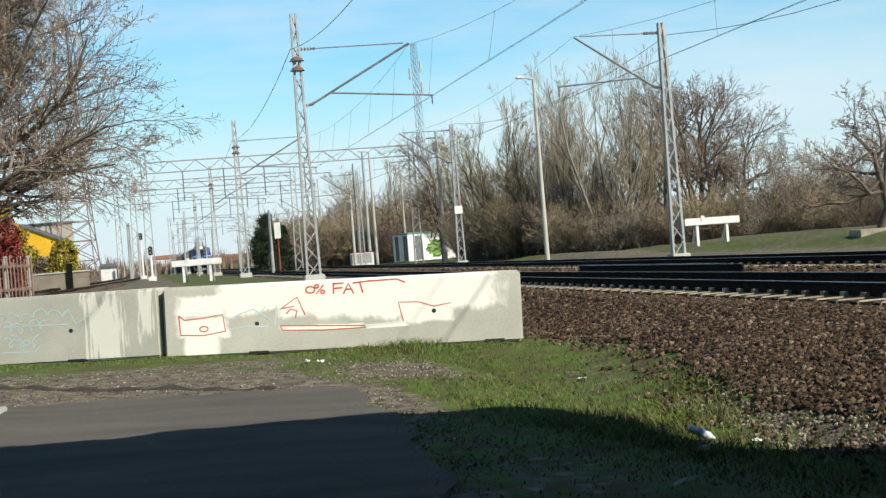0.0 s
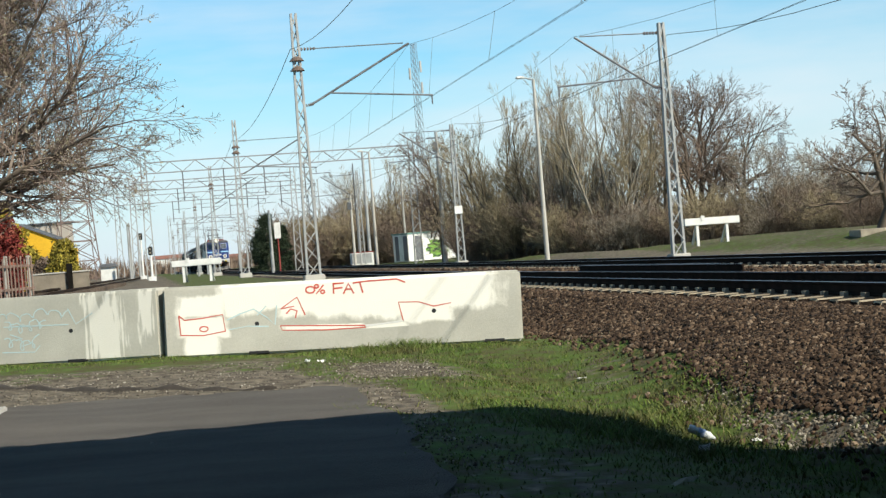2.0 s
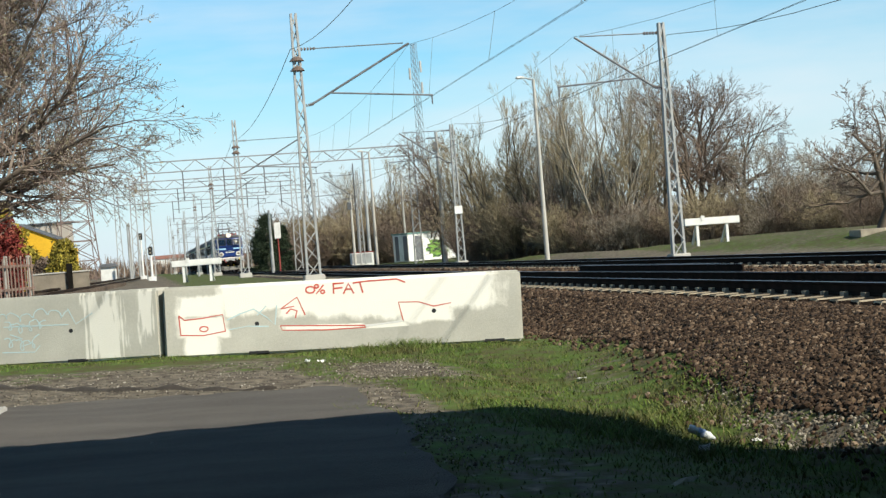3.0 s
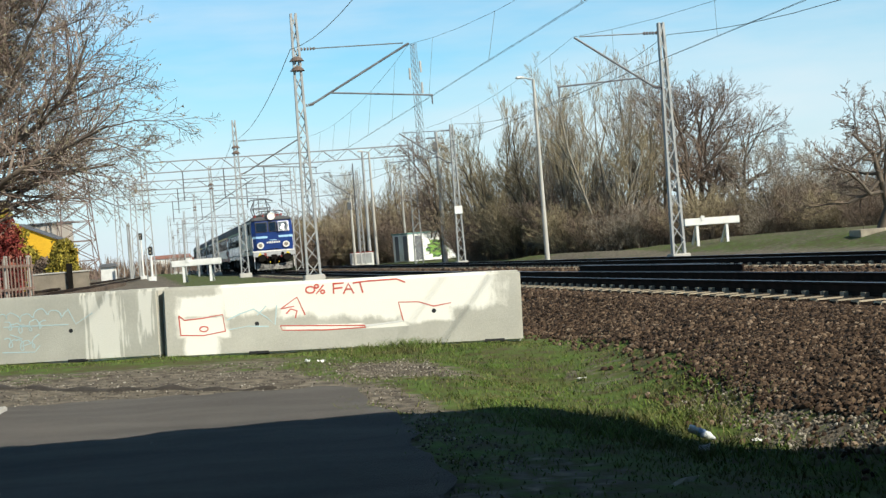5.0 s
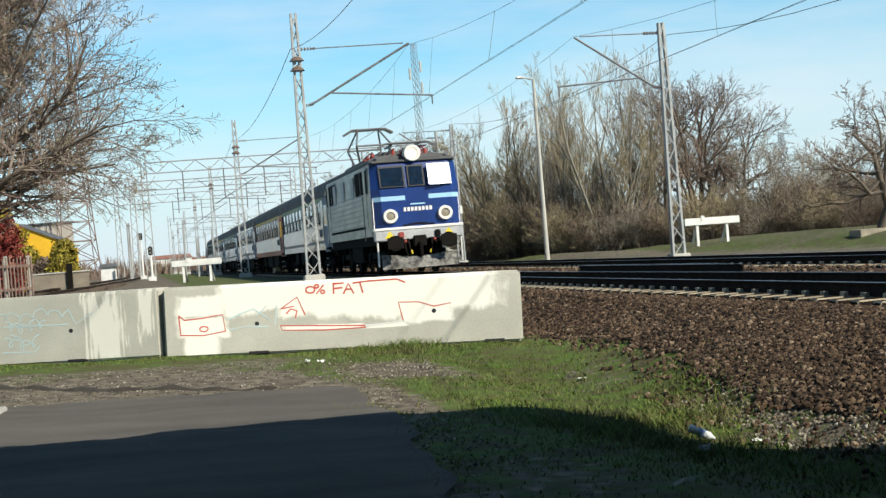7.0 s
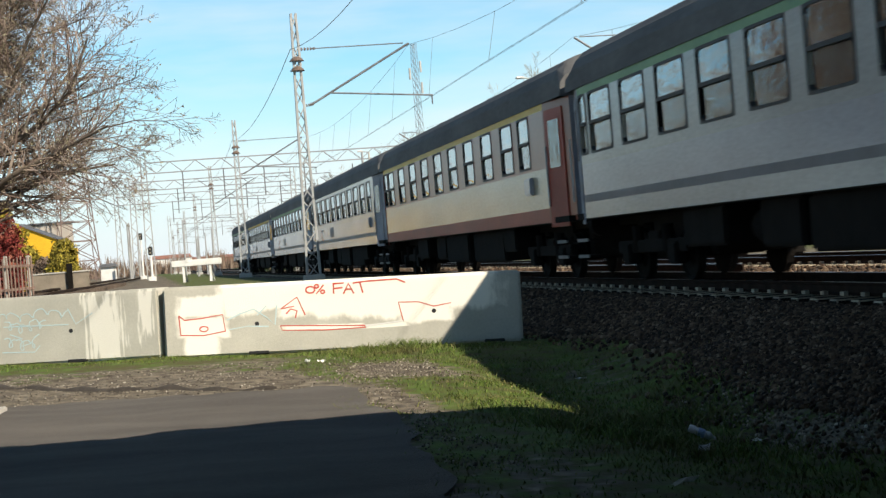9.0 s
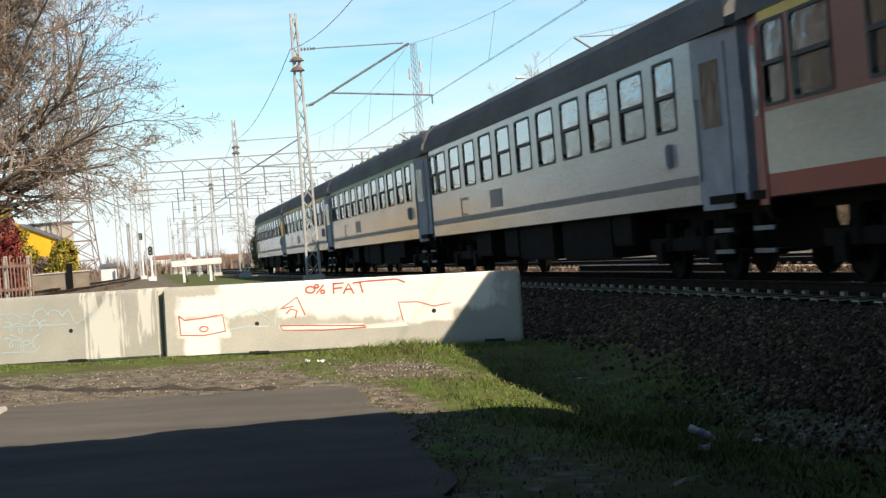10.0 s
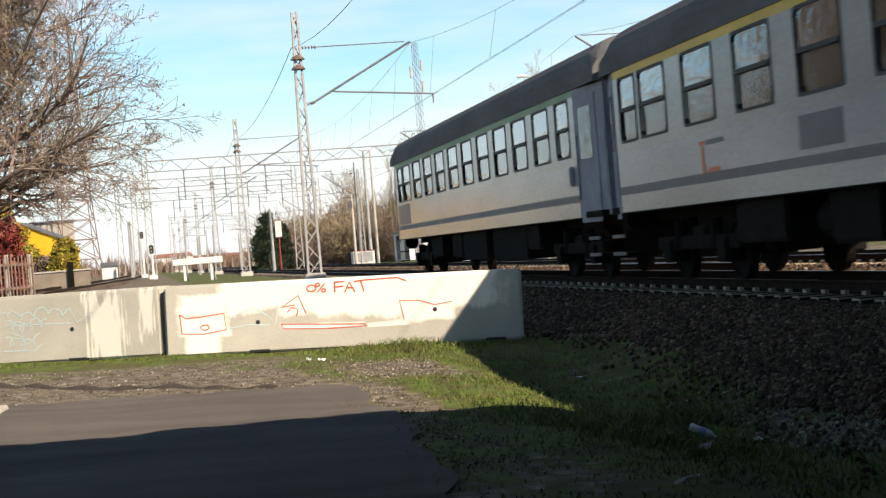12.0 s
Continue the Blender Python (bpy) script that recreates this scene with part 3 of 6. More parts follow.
def coach(m, label, scheme, vents=False, logo=False, stripe="stripe_green", layout=(10, 4.5, 1.93, 1.27)):
    t = thing("passenger_coach", m, label, "railway coach", "coaches of the train")
    W, ZB, ZT = 1.42, 1.17, 3.58
    G, R = M["coach_grey"], M["coach_red"]
    if scheme == "red":
        bands = [(1.46, M["coach_red_bright"]), (2.27, M["coach_cream"]), (3.45, R), (9, M["stripe_yellow"])]
    else:
        bands = [(1.46, G), (1.6, M["stripe_dark"]), (2.16, M["coach_lilac"]), (3.44, G), (9, M[stripe])]
    n, start, pitch, ww = layout
    wins = [(start + i * pitch - ww / 2, start + i * pitch + ww / 2, 2.37, 3.4) for i in range(n)]
    small = [(max(1.75, wins[0][0] - 1.55), wins[0][0] - 0.62, 2.37, 3.4), (wins[-1][1] + 0.26, min(COACH_LEN - 0.85, wins[-1][1] + 1.1), 2.37, 3.4)]
    holes = wins + small
    for x in (-W, W):
        side_wall("side_wall", t, x, [1.5, COACH_LEN - 0.75], holes, ZB, ZT, bands, 0.07)
        for h in wins:
            add_window(t, x, h)
        for h in small:
            add_window(t, x, h)
        s = 1 if x > 0 else -1
        # entrance doors in the drawn-in ends
        for y0, y1, inn in ((0.0, 1.5, 0.0), (COACH_LEN, COACH_LEN - 0.75, 0.0)):
            v = [(x, y1, ZB), (x - s * 0.16, y0, ZB), (x - s * 0.16, y0, ZT), (x, y1, ZT)]
            mesh_object("end_panel", v, [(0, 1, 2, 3)], M["bellows"] if scheme != "red" else M["coach_red"], parent=t)
            def leaf(ya, yb, za, zb, out, thick):
                """A slab lying on the slanted end between two places along it."""
                pts = []
                for y, z in ((ya, za), (yb, za), (yb, zb), (ya, zb)):
                    pts.append((x - s * 0.16 * (1 - abs(y - y0) / abs(y1 - y0)) + s * out, y, z))
                return panel(pts if s > 0 else pts[::-1], thick)
            ya, yb = sorted((y0 + (0.4 if y1 > y0 else -0.08), y1 - (0.12 if y1 > y0 else -0.05)))
            door = part("door", leaf(ya, yb, ZB - 0.1, 3.42, 0.004, 0.02), M["bellows"] if scheme != "red" else M["coach_red_bright"], t)
            part("door_window", leaf(ya + 0.2 * (yb - ya), yb - 0.2 * (yb - ya), 2.25, 3.2, 0.03, 0.006), M["glass_dark"], door)
            part("handrail", tube((x + s * 0.03, yb - 0.04, 1.5), (x + s * 0.03, yb - 0.04, 2.7), 0.018), M["galv"], door)
    roof_shell(t, 0.0, COACH_LEN, W + 0.02, ZT, 4.52, M["roof"], 0.3)
    if vents:
        for i in range(12):
            y = 2.2 + i * 1.8
            part("roof_vent", box((-0.7, y - 0.2, 4.4), (0.7, y + 0.2, 4.57), 0.04), M["roof"], t)
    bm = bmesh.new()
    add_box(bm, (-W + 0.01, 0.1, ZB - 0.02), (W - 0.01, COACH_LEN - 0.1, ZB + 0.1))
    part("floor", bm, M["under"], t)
    bm = bmesh.new()
    for i in (0, n):
        y = start + (i - 0.5) * pitch
        add_box(bm, (-W + 0.1, y - 0.02, 1.27), (0.55, y + 0.02, 3.5))
    part("partition", bm, M["interior"], t)
    bm = bmesh.new()
    for i in range(n):
        y = start + i * pitch
        for s in (-1, 1):
            add_box(bm, (-1.25, y + s * pitch * 0.28 - 0.22, 1.3), (0.5, y + s * pitch * 0.28 + 0.22, 1.7), 0.04)
            add_box(bm, (-1.25, y + s * (pitch * 0.5 - 0.1) - 0.07, 1.6), (0.5, y + s * (pitch * 0.5 - 0.1) + 0.07, 2.32), 0.04)
    part("seats", bm, M["seat_cloth"], t)
    for y0, y1 in ((0.0, 0.06), (COACH_LEN - 0.06, COACH_LEN)):
        part("end_wall", box((-W + 0.16, y0 + 0.02, ZB), (W - 0.16, y1, ZT + 0.3)), M["bellows"], t)
    for y0, y1 in ((-0.2, 0.02), (COACH_LEN - 0.02, COACH_LEN + 0.2)):
        bm = bmesh.new()
        for k in range(3):
            yy = y0 + (y1 - y0) * (k + 0.5) / 3
            add_box(bm, (-0.75, yy - 0.035, 1.25), (0.75, yy + 0.02, 3.5), 0.015)
        part("gangway_bellows", bm, M["black"], t)
        for s in (-1, 1):
            yb = -0.15 if y0 < 1 else COACH_LEN + 0.15
            part("buffer", tube((s * 0.875, yb - 0.05, 1.05), (s * 0.875, yb + 0.05, 1.05), 0.22, None, 14), M["under"], t)
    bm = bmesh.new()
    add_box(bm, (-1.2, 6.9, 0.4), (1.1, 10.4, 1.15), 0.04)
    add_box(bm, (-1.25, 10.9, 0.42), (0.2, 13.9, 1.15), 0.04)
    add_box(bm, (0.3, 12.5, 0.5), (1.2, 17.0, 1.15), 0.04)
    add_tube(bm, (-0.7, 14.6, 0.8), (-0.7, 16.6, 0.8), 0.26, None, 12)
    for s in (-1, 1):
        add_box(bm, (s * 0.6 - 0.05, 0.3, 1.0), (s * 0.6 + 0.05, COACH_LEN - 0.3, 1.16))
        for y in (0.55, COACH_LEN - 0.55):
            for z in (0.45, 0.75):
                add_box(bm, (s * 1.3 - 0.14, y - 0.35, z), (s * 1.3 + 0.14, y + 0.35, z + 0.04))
    # Extra dark boxes, added to keep light from showing through below the floor.
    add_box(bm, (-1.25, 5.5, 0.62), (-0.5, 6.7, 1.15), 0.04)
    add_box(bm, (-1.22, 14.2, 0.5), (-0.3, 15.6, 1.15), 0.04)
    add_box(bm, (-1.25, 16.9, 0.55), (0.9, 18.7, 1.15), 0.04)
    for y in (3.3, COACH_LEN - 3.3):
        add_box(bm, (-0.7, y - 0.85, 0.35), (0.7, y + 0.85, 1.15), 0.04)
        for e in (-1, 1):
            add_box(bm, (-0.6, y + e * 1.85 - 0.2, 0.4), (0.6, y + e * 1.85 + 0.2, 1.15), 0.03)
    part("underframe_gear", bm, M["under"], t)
    for s in (-1, 1):
        for y in (0.55, COACH_LEN - 0.55):
            for z in (0.44, 0.74):
                part("step_edge", box((s * 1.46 - 0.015, y - 0.34, z), (s * 1.46 + 0.015, y + 0.34, z + 0.06)), M["galv_dark"], t)
    part("tail_box", box((-W - 0.1, 2.62 if layout[1] > 4.3 else 1.72, 1.78), (-W + 0.01, 3.15 if layout[1] > 4.3 else 2.2, 2.15), 0.03), M["coach_lilac"], t, "small grey electrical socket box")
    bogie(t, 3.3, 0.46, 2.5, 0.5)
    bogie(t, COACH_LEN - 3.3, 0.46, 2.5, 0.5)
    if logo:
        x = -W - 0.004
        bm = bmesh.new()
        add_box(bm, (x - 0.002, 19.3, 1.6), (x + 0.002, 19.42, 1.98))
        add_box(bm, (x - 0.002, 19.25, 2.0), (x + 0.002, 19.48, 2.07))
        add_box(bm, (x - 0.002, 18.7, 1.6), (x + 0.002, 19.2, 1.67))
        part("logo_mark", bm, M["orange"], t)
        part("vent_panel", box((x - 0.006, 14.6, 1.68), (x + 0.004, 15.85, 2.1)), M["stripe_dark"], t)
        part("logo_bars", box((x - 0.002, 18.5, 2.0), (x + 0.002, 19.2, 2.07)), M["stripe_dark"], t)
    return t


def panel(corners, thick, inset=0.0):
    """A thin slab on four corners, in order round the panel, thickened along its normal."""
    c = [Vector(p) for p in corners]
    nrm = (c[1] - c[0]).cross(c[3] - c[0]).normalized()
    mid = sum(c, Vector()) / 4
    c = [p + (mid - p) * inset for p in c]
    bm = bmesh.new()
    lo = [bm.verts.new(p) for p in c]
    hi = [bm.verts.new(p + nrm * thick) for p in c]
    bm.faces.new(lo[::-1])
    bm.faces.new(hi)
    for i in range(4):
        j = (i + 1) % 4
        bm.faces.new((lo[i], lo[j], hi[j], hi[i]))
    return bm


def locomotive(m):
    t = thing("electric_locomotive", m, "blue and grey electric locomotive with white-rimmed headlamps", "locomotive")
    L = 15.9

    def plan(z):
        k = max(0.0, (z - 3.05) / 0.95)
        yf = 0.55 + 0.3 * k
        w = 1.5 - 0.05 * k
        return [(-w, yf + 0.3), (-1.2, yf + 0.04), (1.2, yf + 0.04), (w, yf + 0.3)]

    zs = [1.66, 2.68, 2.8, 3.05, 4.0]
    # front shell (blue), one ring of plan points per level
    for end in (0, 1):
        verts, faces = [], []
        for z in zs:
            for x, y in plan(z):
                verts.append((x, y, z) if not end else (x, L - y, z))
        for j in range(len(zs) - 1):
            for i in range(3):
                a = j * 4 + i
                faces.append((a, a + 1, a + 5, a + 4))
        mesh_object("cab_front", verts, faces, M["loco_blue"], parent=t)
    # sides with louvres
    for s in (-1, 1):
        w = 1.5
        verts = [(s * w, 0.85, 1.66), (s * w, L - 0.85, 1.66), (s * w, L - 0.85, 3.05), (s * w, 0.85, 3.05), (s * (w - 0.05), L - 1.15, 4.0), (s * (w - 0.05), 1.15, 4.0)]
        mesh_object("side_wall", verts, [(0, 1, 2, 3), (3, 2, 4, 5)], M["loco_grey"], parent=t)
        part("sill_band", box((s * 1.5 - 0.03, 0.95, 1.42), (s * 1.5 + 0.03, L - 0.95, 1.72), 0.01), M["loco_grey"], t)
        for k in range(7):
            part("body_rib", box((s * 1.508 - 0.012, 2.9, 1.85 + 0.19 * k), (s * 1.508 + 0.012, L - 2.9, 1.89 + 0.19 * k)), M["loco_sill"], t)
        for y0, y1 in ((1.42, 1.85), (2.5, 3.2), (3.4, 4.6), (L - 4.6, L - 3.4), (L - 3.2, L - 2.5), (L - 1.85, L - 1.42)):
            fr = box((s * 1.49 - 0.03, y0 - 0.05, 2.92), (s * 1.49 + 0.03, y1 + 0.05, 3.88), 0.01)
            wob = part("side_window", fr, M["loco_sill"], t)
            part("pane", box((s * 1.525 - 0.006, y0, 2.98), (s * 1.525 + 0.006, y1, 3.82)), M["under"], wob)
        for y in (2.15, L - 2.15):
            d = part("cab_door", box((s * 1.505 - 0.02, y - 0.3, 1.5), (s * 1.505 + 0.02, y + 0.3, 3.9), 0.01), M["loco_grey"], t)
            part("handrail", tube((s * 1.56, y + 0.36, 1.3), (s * 1.56, y + 0.36, 2.9), 0.02), M["galv"], d)
    # windscreens: two flat panes and one turned a little outwards
    for x0, x1, turn in ((-1.2, -0.34, 0.0), (-0.24, 0.32, 0.0), (0.42, 1.22, 0.19)):
        def on(x, z, out=0.0):
            k = max(0.0, (z - 3.05) / 0.95)
            return (x, 0.59 + 0.3 * k - 0.012 - out + turn * (x - x0) - turn * (x1 - x0) * 0.0, z)
        z0, z1 = 3.08, 3.84
        corners = [on(x0, z0), on(x1, z0), on(x1, z1), on(x0, z1)]
        fr = part("windscreen", panel([(c[0], min(c[1], 0.59 + 0.3 * max(0, (c[2] - 3.05) / 0.95) - 0.012) - 0.008 if not turn else c[1] - 0.16, c[2]) for c in corners], 0.05), M["loco_blue"] if turn else M["black"], t)
        lift = 0.02 if not turn else 0.172
        ins = []
        for (cx, cy, cz), (dx, dz) in zip(corners, ((0.05, 0.05), (-0.05, 0.05), (-0.05, -0.05), (0.05, -0.05))):
            q = on(cx + dx, cz + dz)
            ins.append((q[0], q[1] - lift - 0.05, q[2]))
        part("pane", panel(ins, 0.006), M["screen"], fr)
    # light stripes, plates, bars for the running number
    yf = 0.59
    for x0, x1 in ((-1.32, -0.38), (0.42, 1.32)):
        bm = bmesh.new()
        xi0, xi1 = max(x0, -1.2), min(x1, 1.2)
        add_box(bm, (xi0, yf - 0.006, 2.62), (xi1, yf + 0.01, 2.78))
        part("light_stripe", bm, M["loco_light"], t)
        s = -1 if x0 < 0 else 1
        c = [(s * 1.2, yf, 2.62), (s * 1.44, yf + 0.208, 2.62), (s * 1.44, yf + 0.208, 2.78), (s * 1.2, yf, 2.78)]
        part("light_stripe", panel(c if s > 0 else c[::-1], 0.008), M["loco_light"], t)
    part("corner_line", box((-1.47, 0.8, 1.7), (-1.43, 0.83, 2.75)), M["lamp_rim"], t)
    part("corner_line", box((1.43, 0.8, 1.7), (1.47, 0.83, 2.75)), M["lamp_rim"], t)
    for i in range(8):
        x = -0.46 + i * 0.125
        part("number_bar", box((x, yf - 0.01, 2.22), (x + 0.085, yf + 0.005, 2.36)), M["lamp_rim"], t)
    part("number_bar", box((-0.22, yf - 0.01, 2.44), (0.28, yf + 0.005, 2.49)), M["loco_light"], t)
    # buffer beam
    bm = bmesh.new()
    add_box(bm, (-1.5, 0.52, 1.22), (1.5, 0.95, 1.62), 0.03)
    part("buffer_beam", bm, M["loco_sill"], t)
    part("beam_line", box((-1.52, 0.49, 1.58), (1.52, 0.95, 1.68), 0.02), M["lamp_rim"], t)
    for s in (-1, 1):
        b = bmesh.new()
        add_tube(b, (s * 0.9, 0.1, 1.12), (s * 0.9, 0.6, 1.12), 0.13, 0.17, 14)
        add_tube(b, (s * 0.9, 0.02, 1.12), (s * 0.9, 0.1, 1.12), 0.27, 0.27, 20)
        part("buffer", b, M["under"], t)
        tri = bmesh.new()
        vs = [tri.verts.new((s * 1.0 + dx, 0.515, z)) for dx, z in ((-0.18, 1.3), (0.18, 1.3), (0.0, 1.56))]
        vb = [tri.verts.new((v.co.x, 0.53, v.co.z)) for v in vs]
        tri.faces.new(vs)
        tri.faces.new(vb[::-1])
        for i in range(3):
            tri.faces.new((vs[i], vs[(i + 1) % 3], vb[(i + 1) % 3], vb[i]))
        part("yellow_mark", tri, M["yellow"], t)
        # headlamps
        for (x, z, r) in ((s * 0.93, 2.08, 0.25),):
            rim = part("headlamp", lathe([(r, 0.0), (r, -0.12), (r * 0.95, -0.16), (r * 0.62, -0.16), (r * 0.58, -0.1), (0.01, -0.08)], 28, "Y"), M["lamp_rim"], t, "round white-rimmed headlamp")
            rim.location = (x, yf + 0.02, z)
            le = part("lens", lathe([(r * 0.58, -0.1), (r * 0.4, -0.13), (0.01, -0.145)], 24, "Y"), M["lens_off"], rim)
        part("step_bar", tube((s * 1.42, 0.62, 0.35), (s * 1.42, 0.62, 1.3), 0.03), M["lamp_rim"], t)
    r = 0.29
    rim = part("headlamp", lathe([(r, 0.25), (r, -0.12), (r * 0.95, -0.17), (r * 0.66, -0.17), (r * 0.6, -0.1), (0.01, -0.08)], 28, "Y"), M["lamp_rim"], t, "large round roof headlamp with white rim")
    rim.location = (0, 0.86, 4.27)
    part("lens", lathe([(r * 0.6, -0.1), (r * 0.4, -0.14), (0.01, -0.155)], 24, "Y"), M["lens_warm"], rim)
    # coupling, hoses, plough
    hook = part("coupling_box", box((-0.22, 0.42, 0.95), (0.22, 0.6, 1.35), 0.03), M["under"], t)
    part("coupling_hook", tube((0, 0.3, 1.1), (0, 0.45, 1.1), 0.07), M["under"], hook)
    bm = bmesh.new()
    add_bar(bm, (0, 0.3, 1.1), (0.02, 0.36, 0.62), 0.09)
    part("coupling_link", bm, M["under"], hook)
    for x in (-0.55, -0.4, 0.4, 0.55, 0.68):
        wire_object("brake_hose", [[(x, 0.53, 1.25), (x * 0.97, 0.4, 1.05), (x * 0.93, 0.37, 0.85), (x * 0.8, 0.45, 0.66)]], 0.03, M["under"], 6, t)
    bm = bmesh.new()
    for s in (-1, 1):
        v = [bm.verts.new(p) for p in ((0, 0.3, 0.22), (s * 1.3, 0.62, 0.22), (s * 1.3, 0.72, 0.75), (0, 0.42, 0.6))]
        w = [bm.verts.new((q.co.x, q.co.y + 0.05, q.co.z)) for q in v]
        bm.faces.new(v)
        bm.faces.new(w[::-1])
        for i in range(4):
            bm.faces.new((v[i], v[(i + 1) % 4], w[(i + 1) % 4], w[i]))
    bmesh.ops.recalc_face_normals(bm, faces=bm.faces)
    part("plough", bm, M["plough"], t)
    # roof and its gear
    roof_shell(t, 0.95, L - 0.95, 1.47, 3.98, 4.32, M["roof"], 0.18)
    part("roof_edge", box((-1.46, 0.92, 3.95), (1.46, 1.1, 4.05), 0.03), M["roof"], t)
    part("roof_hood", box((-0.85, 2.9, 4.2), (0.85, L - 2.9, 4.5), 0.06), M["roof"], t)
    fold = bmesh.new()
    for s in (-1, 1):
        add_tube(fold, (s * 0.55, 1.4, 4.42), (s * 0.55, 3.3, 4.42), 0.035)
        add_tube(fold, (s * 0.5, 1.5, 4.5), (s * 0.35, 3.2, 4.56), 0.03)
        add_tube(fold, (s * 0.55, 1.4, 4.2), (s * 0.55, 1.4, 4.45), 0.06)
        add_tube(fold, (s * 0.55, 3.3, 4.2), (s * 0.55, 3.3, 4.45), 0.06)
    part("folded_pantograph", fold, M["red_paint"], t)
    bow = bmesh.new()
    for y in (1.72, 2.1):
        add_tube(bow, (-0.7, y, 4.72), (0.7, y, 4.72), 0.035)
        for s in (-1, 1):
            add_tube(bow, (s * 0.7, y, 4.72), (s * 0.98, y, 4.6), 0.03)
    for s in (-1, 1):
        add_tube(bow, (s * 0.6, 1.45, 4.55), (s * 0.45, 3.9, 4.68), 0.03)
        add_tube(bow, (s * 0.45, 3.9, 4.68), (s * 0.5, 1.9, 4.7), 0.025)
        add_tube(bow, (s * 0.5, 1.72, 4.7), (s * 0.5, 2.1, 4.7), 0.03)
    part("folded_bow", bow, M["galv_dark"], t)
    for x, y, r_, h_ in ((-0.95, 3.6, 0.1, 0.3), (0.95, 3.6, 0.1, 0.3), (-1.0, 4.6, 0.09, 0.26), (-0.35, 4.9, 0.12, 0.3), (0.4, 5.2, 0.1, 0.35), (-0.9, 6.0, 0.1, 0.28), (-0.3, 1.25, 0.07, 0.2), (0.35, 1.25, 0.07, 0.2)):
        part("roof_insulator", lathe([(r_, 0), (r_ * 0.6, h_ * 0.2), (r_, h_ * 0.3), (r_ * 0.6, h_ * 0.5), (r_, h_ * 0.6), (r_ * 0.5, h_)], 10), M["red_paint"], t).location = (x, y, 4.22)
    wire_object("roof_busbar", [[(-0.95, 3.6, 4.55), (-1.0, 4.6, 4.5), (-0.9, 6.0, 4.52), (-0.5, 9.0, 4.6)]], 0.025, M["galv_dark"], 5, t)
    part("headlamp_hood", box((-0.3, 0.95, 4.2), (0.3, 1.5, 4.5), 0.06), M["roof"], t)
    part("eyebrow", box((-1.42, 0.78, 3.98), (1.42, 1.0, 4.06), 0.02), M["roof"], t)
    for x, y in ((-1.2, 1.05), (1.2, 1.05)):
        part("horn", tube((x, y - 0.15, 4.2), (x, y + 0.2, 4.2), 0.07, 0.03, 10), M["galv_dark"], t)
    grille = bmesh.new()
    for i in range(5):
        x = -0.42 + 0.21 * i
        add_box(grille, (x - 0.105, 0.578, 1.74 - 0.012 * (i - 2) ** 2), (x + 0.105, 0.6, 1.8 - 0.012 * (i - 2) ** 2))
    part("air_slot", grille, M["under"], t, "dark curved air slot")
    for s in (-1, 1):
        wl_ = bmesh.new()
        add_bar(wl_, (s * 0.35 - 0.3, 0.57, 3.12), (s * 0.35 + 0.05, 0.6, 3.5), 0.02)
        part("wiper", wl_, M["black"], t)
        part("cable_socket", box((s * 0.62 - 0.09, 0.44, 1.28), (s * 0.62 + 0.09, 0.54, 1.5), 0.02), M["red_paint"] if s < 0 else M["under"], t)
        part("hose_cock", tube((s * 0.5, 0.42, 1.12), (s * 0.5, 0.5, 1.2), 0.05), M["red_paint"], t)
        part("yellow_hose_end", tube((s * 0.3, 0.4, 0.72), (s * 0.34, 0.4, 0.84), 0.03), M["yellow"], t)
        part("buffer_plate", box((s * 0.9 - 0.27, -0.005, 0.92), (s * 0.9 + 0.27, 0.03, 1.32), 0.012), M["under"], t)
    for s in (-1, 1):
        for y in (5.6, 8.6, 11.4):
            part("louvre", box((s * 1.512 - 0.02, y - 0.45, 2.95), (s * 1.512 + 0.02, y + 0.45, 3.75), 0.01), M["loco_sill"], t)
        # Thin near-black strip along the lower side wall.
        part("grime_band", box((s * 1.506 - 0.02, 2.5, 1.73), (s * 1.506 + 0.02, 15.9 - 2.5, 1.82), 0.006), M["under"], t)
    yb = L - 4.6
    panto = part("raised_pantograph", box((-0.6, yb - 0.95, 4.42), (0.6, yb + 0.95, 4.5), 0.02), M["galv_dark"], t)
    for s in (-1, 1):
        for e in (-1, 1):
            part("foot_insulator", tube((s * 0.5, yb + e * 0.75, 4.2), (s * 0.5, yb + e * 0.75, 4.45), 0.07), M["red_paint"], panto)
            part("lower_arm", tube((s * 0.5, yb + e * 0.8, 4.5), (s * 0.68, yb + e * 1.45, 5.25), 0.045), M["galv_dark"], panto)
            part("upper_arm", tube((s * 0.68, yb + e * 1.45, 5.25), (s * 0.42, yb + e * 0.1, 5.98), 0.035), M["galv_dark"], panto)
    for e in (-1, 1):
        part("cross_tube", tube((-0.68, yb + e * 1.45, 5.25), (0.68, yb + e * 1.45, 5.25), 0.04), M["galv_dark"], panto)
        y = yb + 0.22 * e
        wire_object("contact_bow", [[(-0.98, y, 5.82), (-0.66, y, 6.0), (0.66, y, 6.0), (0.98, y, 5.82)]], 0.05, M["galv_dark"], 6, panto)
    # underframe
    bm = bmesh.new()
    add_box(bm, (-1.35, 0.9, 1.1), (1.35, L - 0.9, 1.45))
    add_box(bm, (-1.2, 6.3, 0.5), (1.2, 9.6, 1.15), 0.05)
    part("underframe", bm, M["under"], t)
    bogie(t, 3.8, 0.625, 3.05, 0.65)
    bogie(t, L - 3.8, 0.625, 3.05, 0.65)
    for s in (-1, 1):
        part("footstep", box((s * 1.25 - 0.16, 1.9, 0.5), (s * 1.25 + 0.16, 2.4, 0.56)), M["under"], t)
    return t


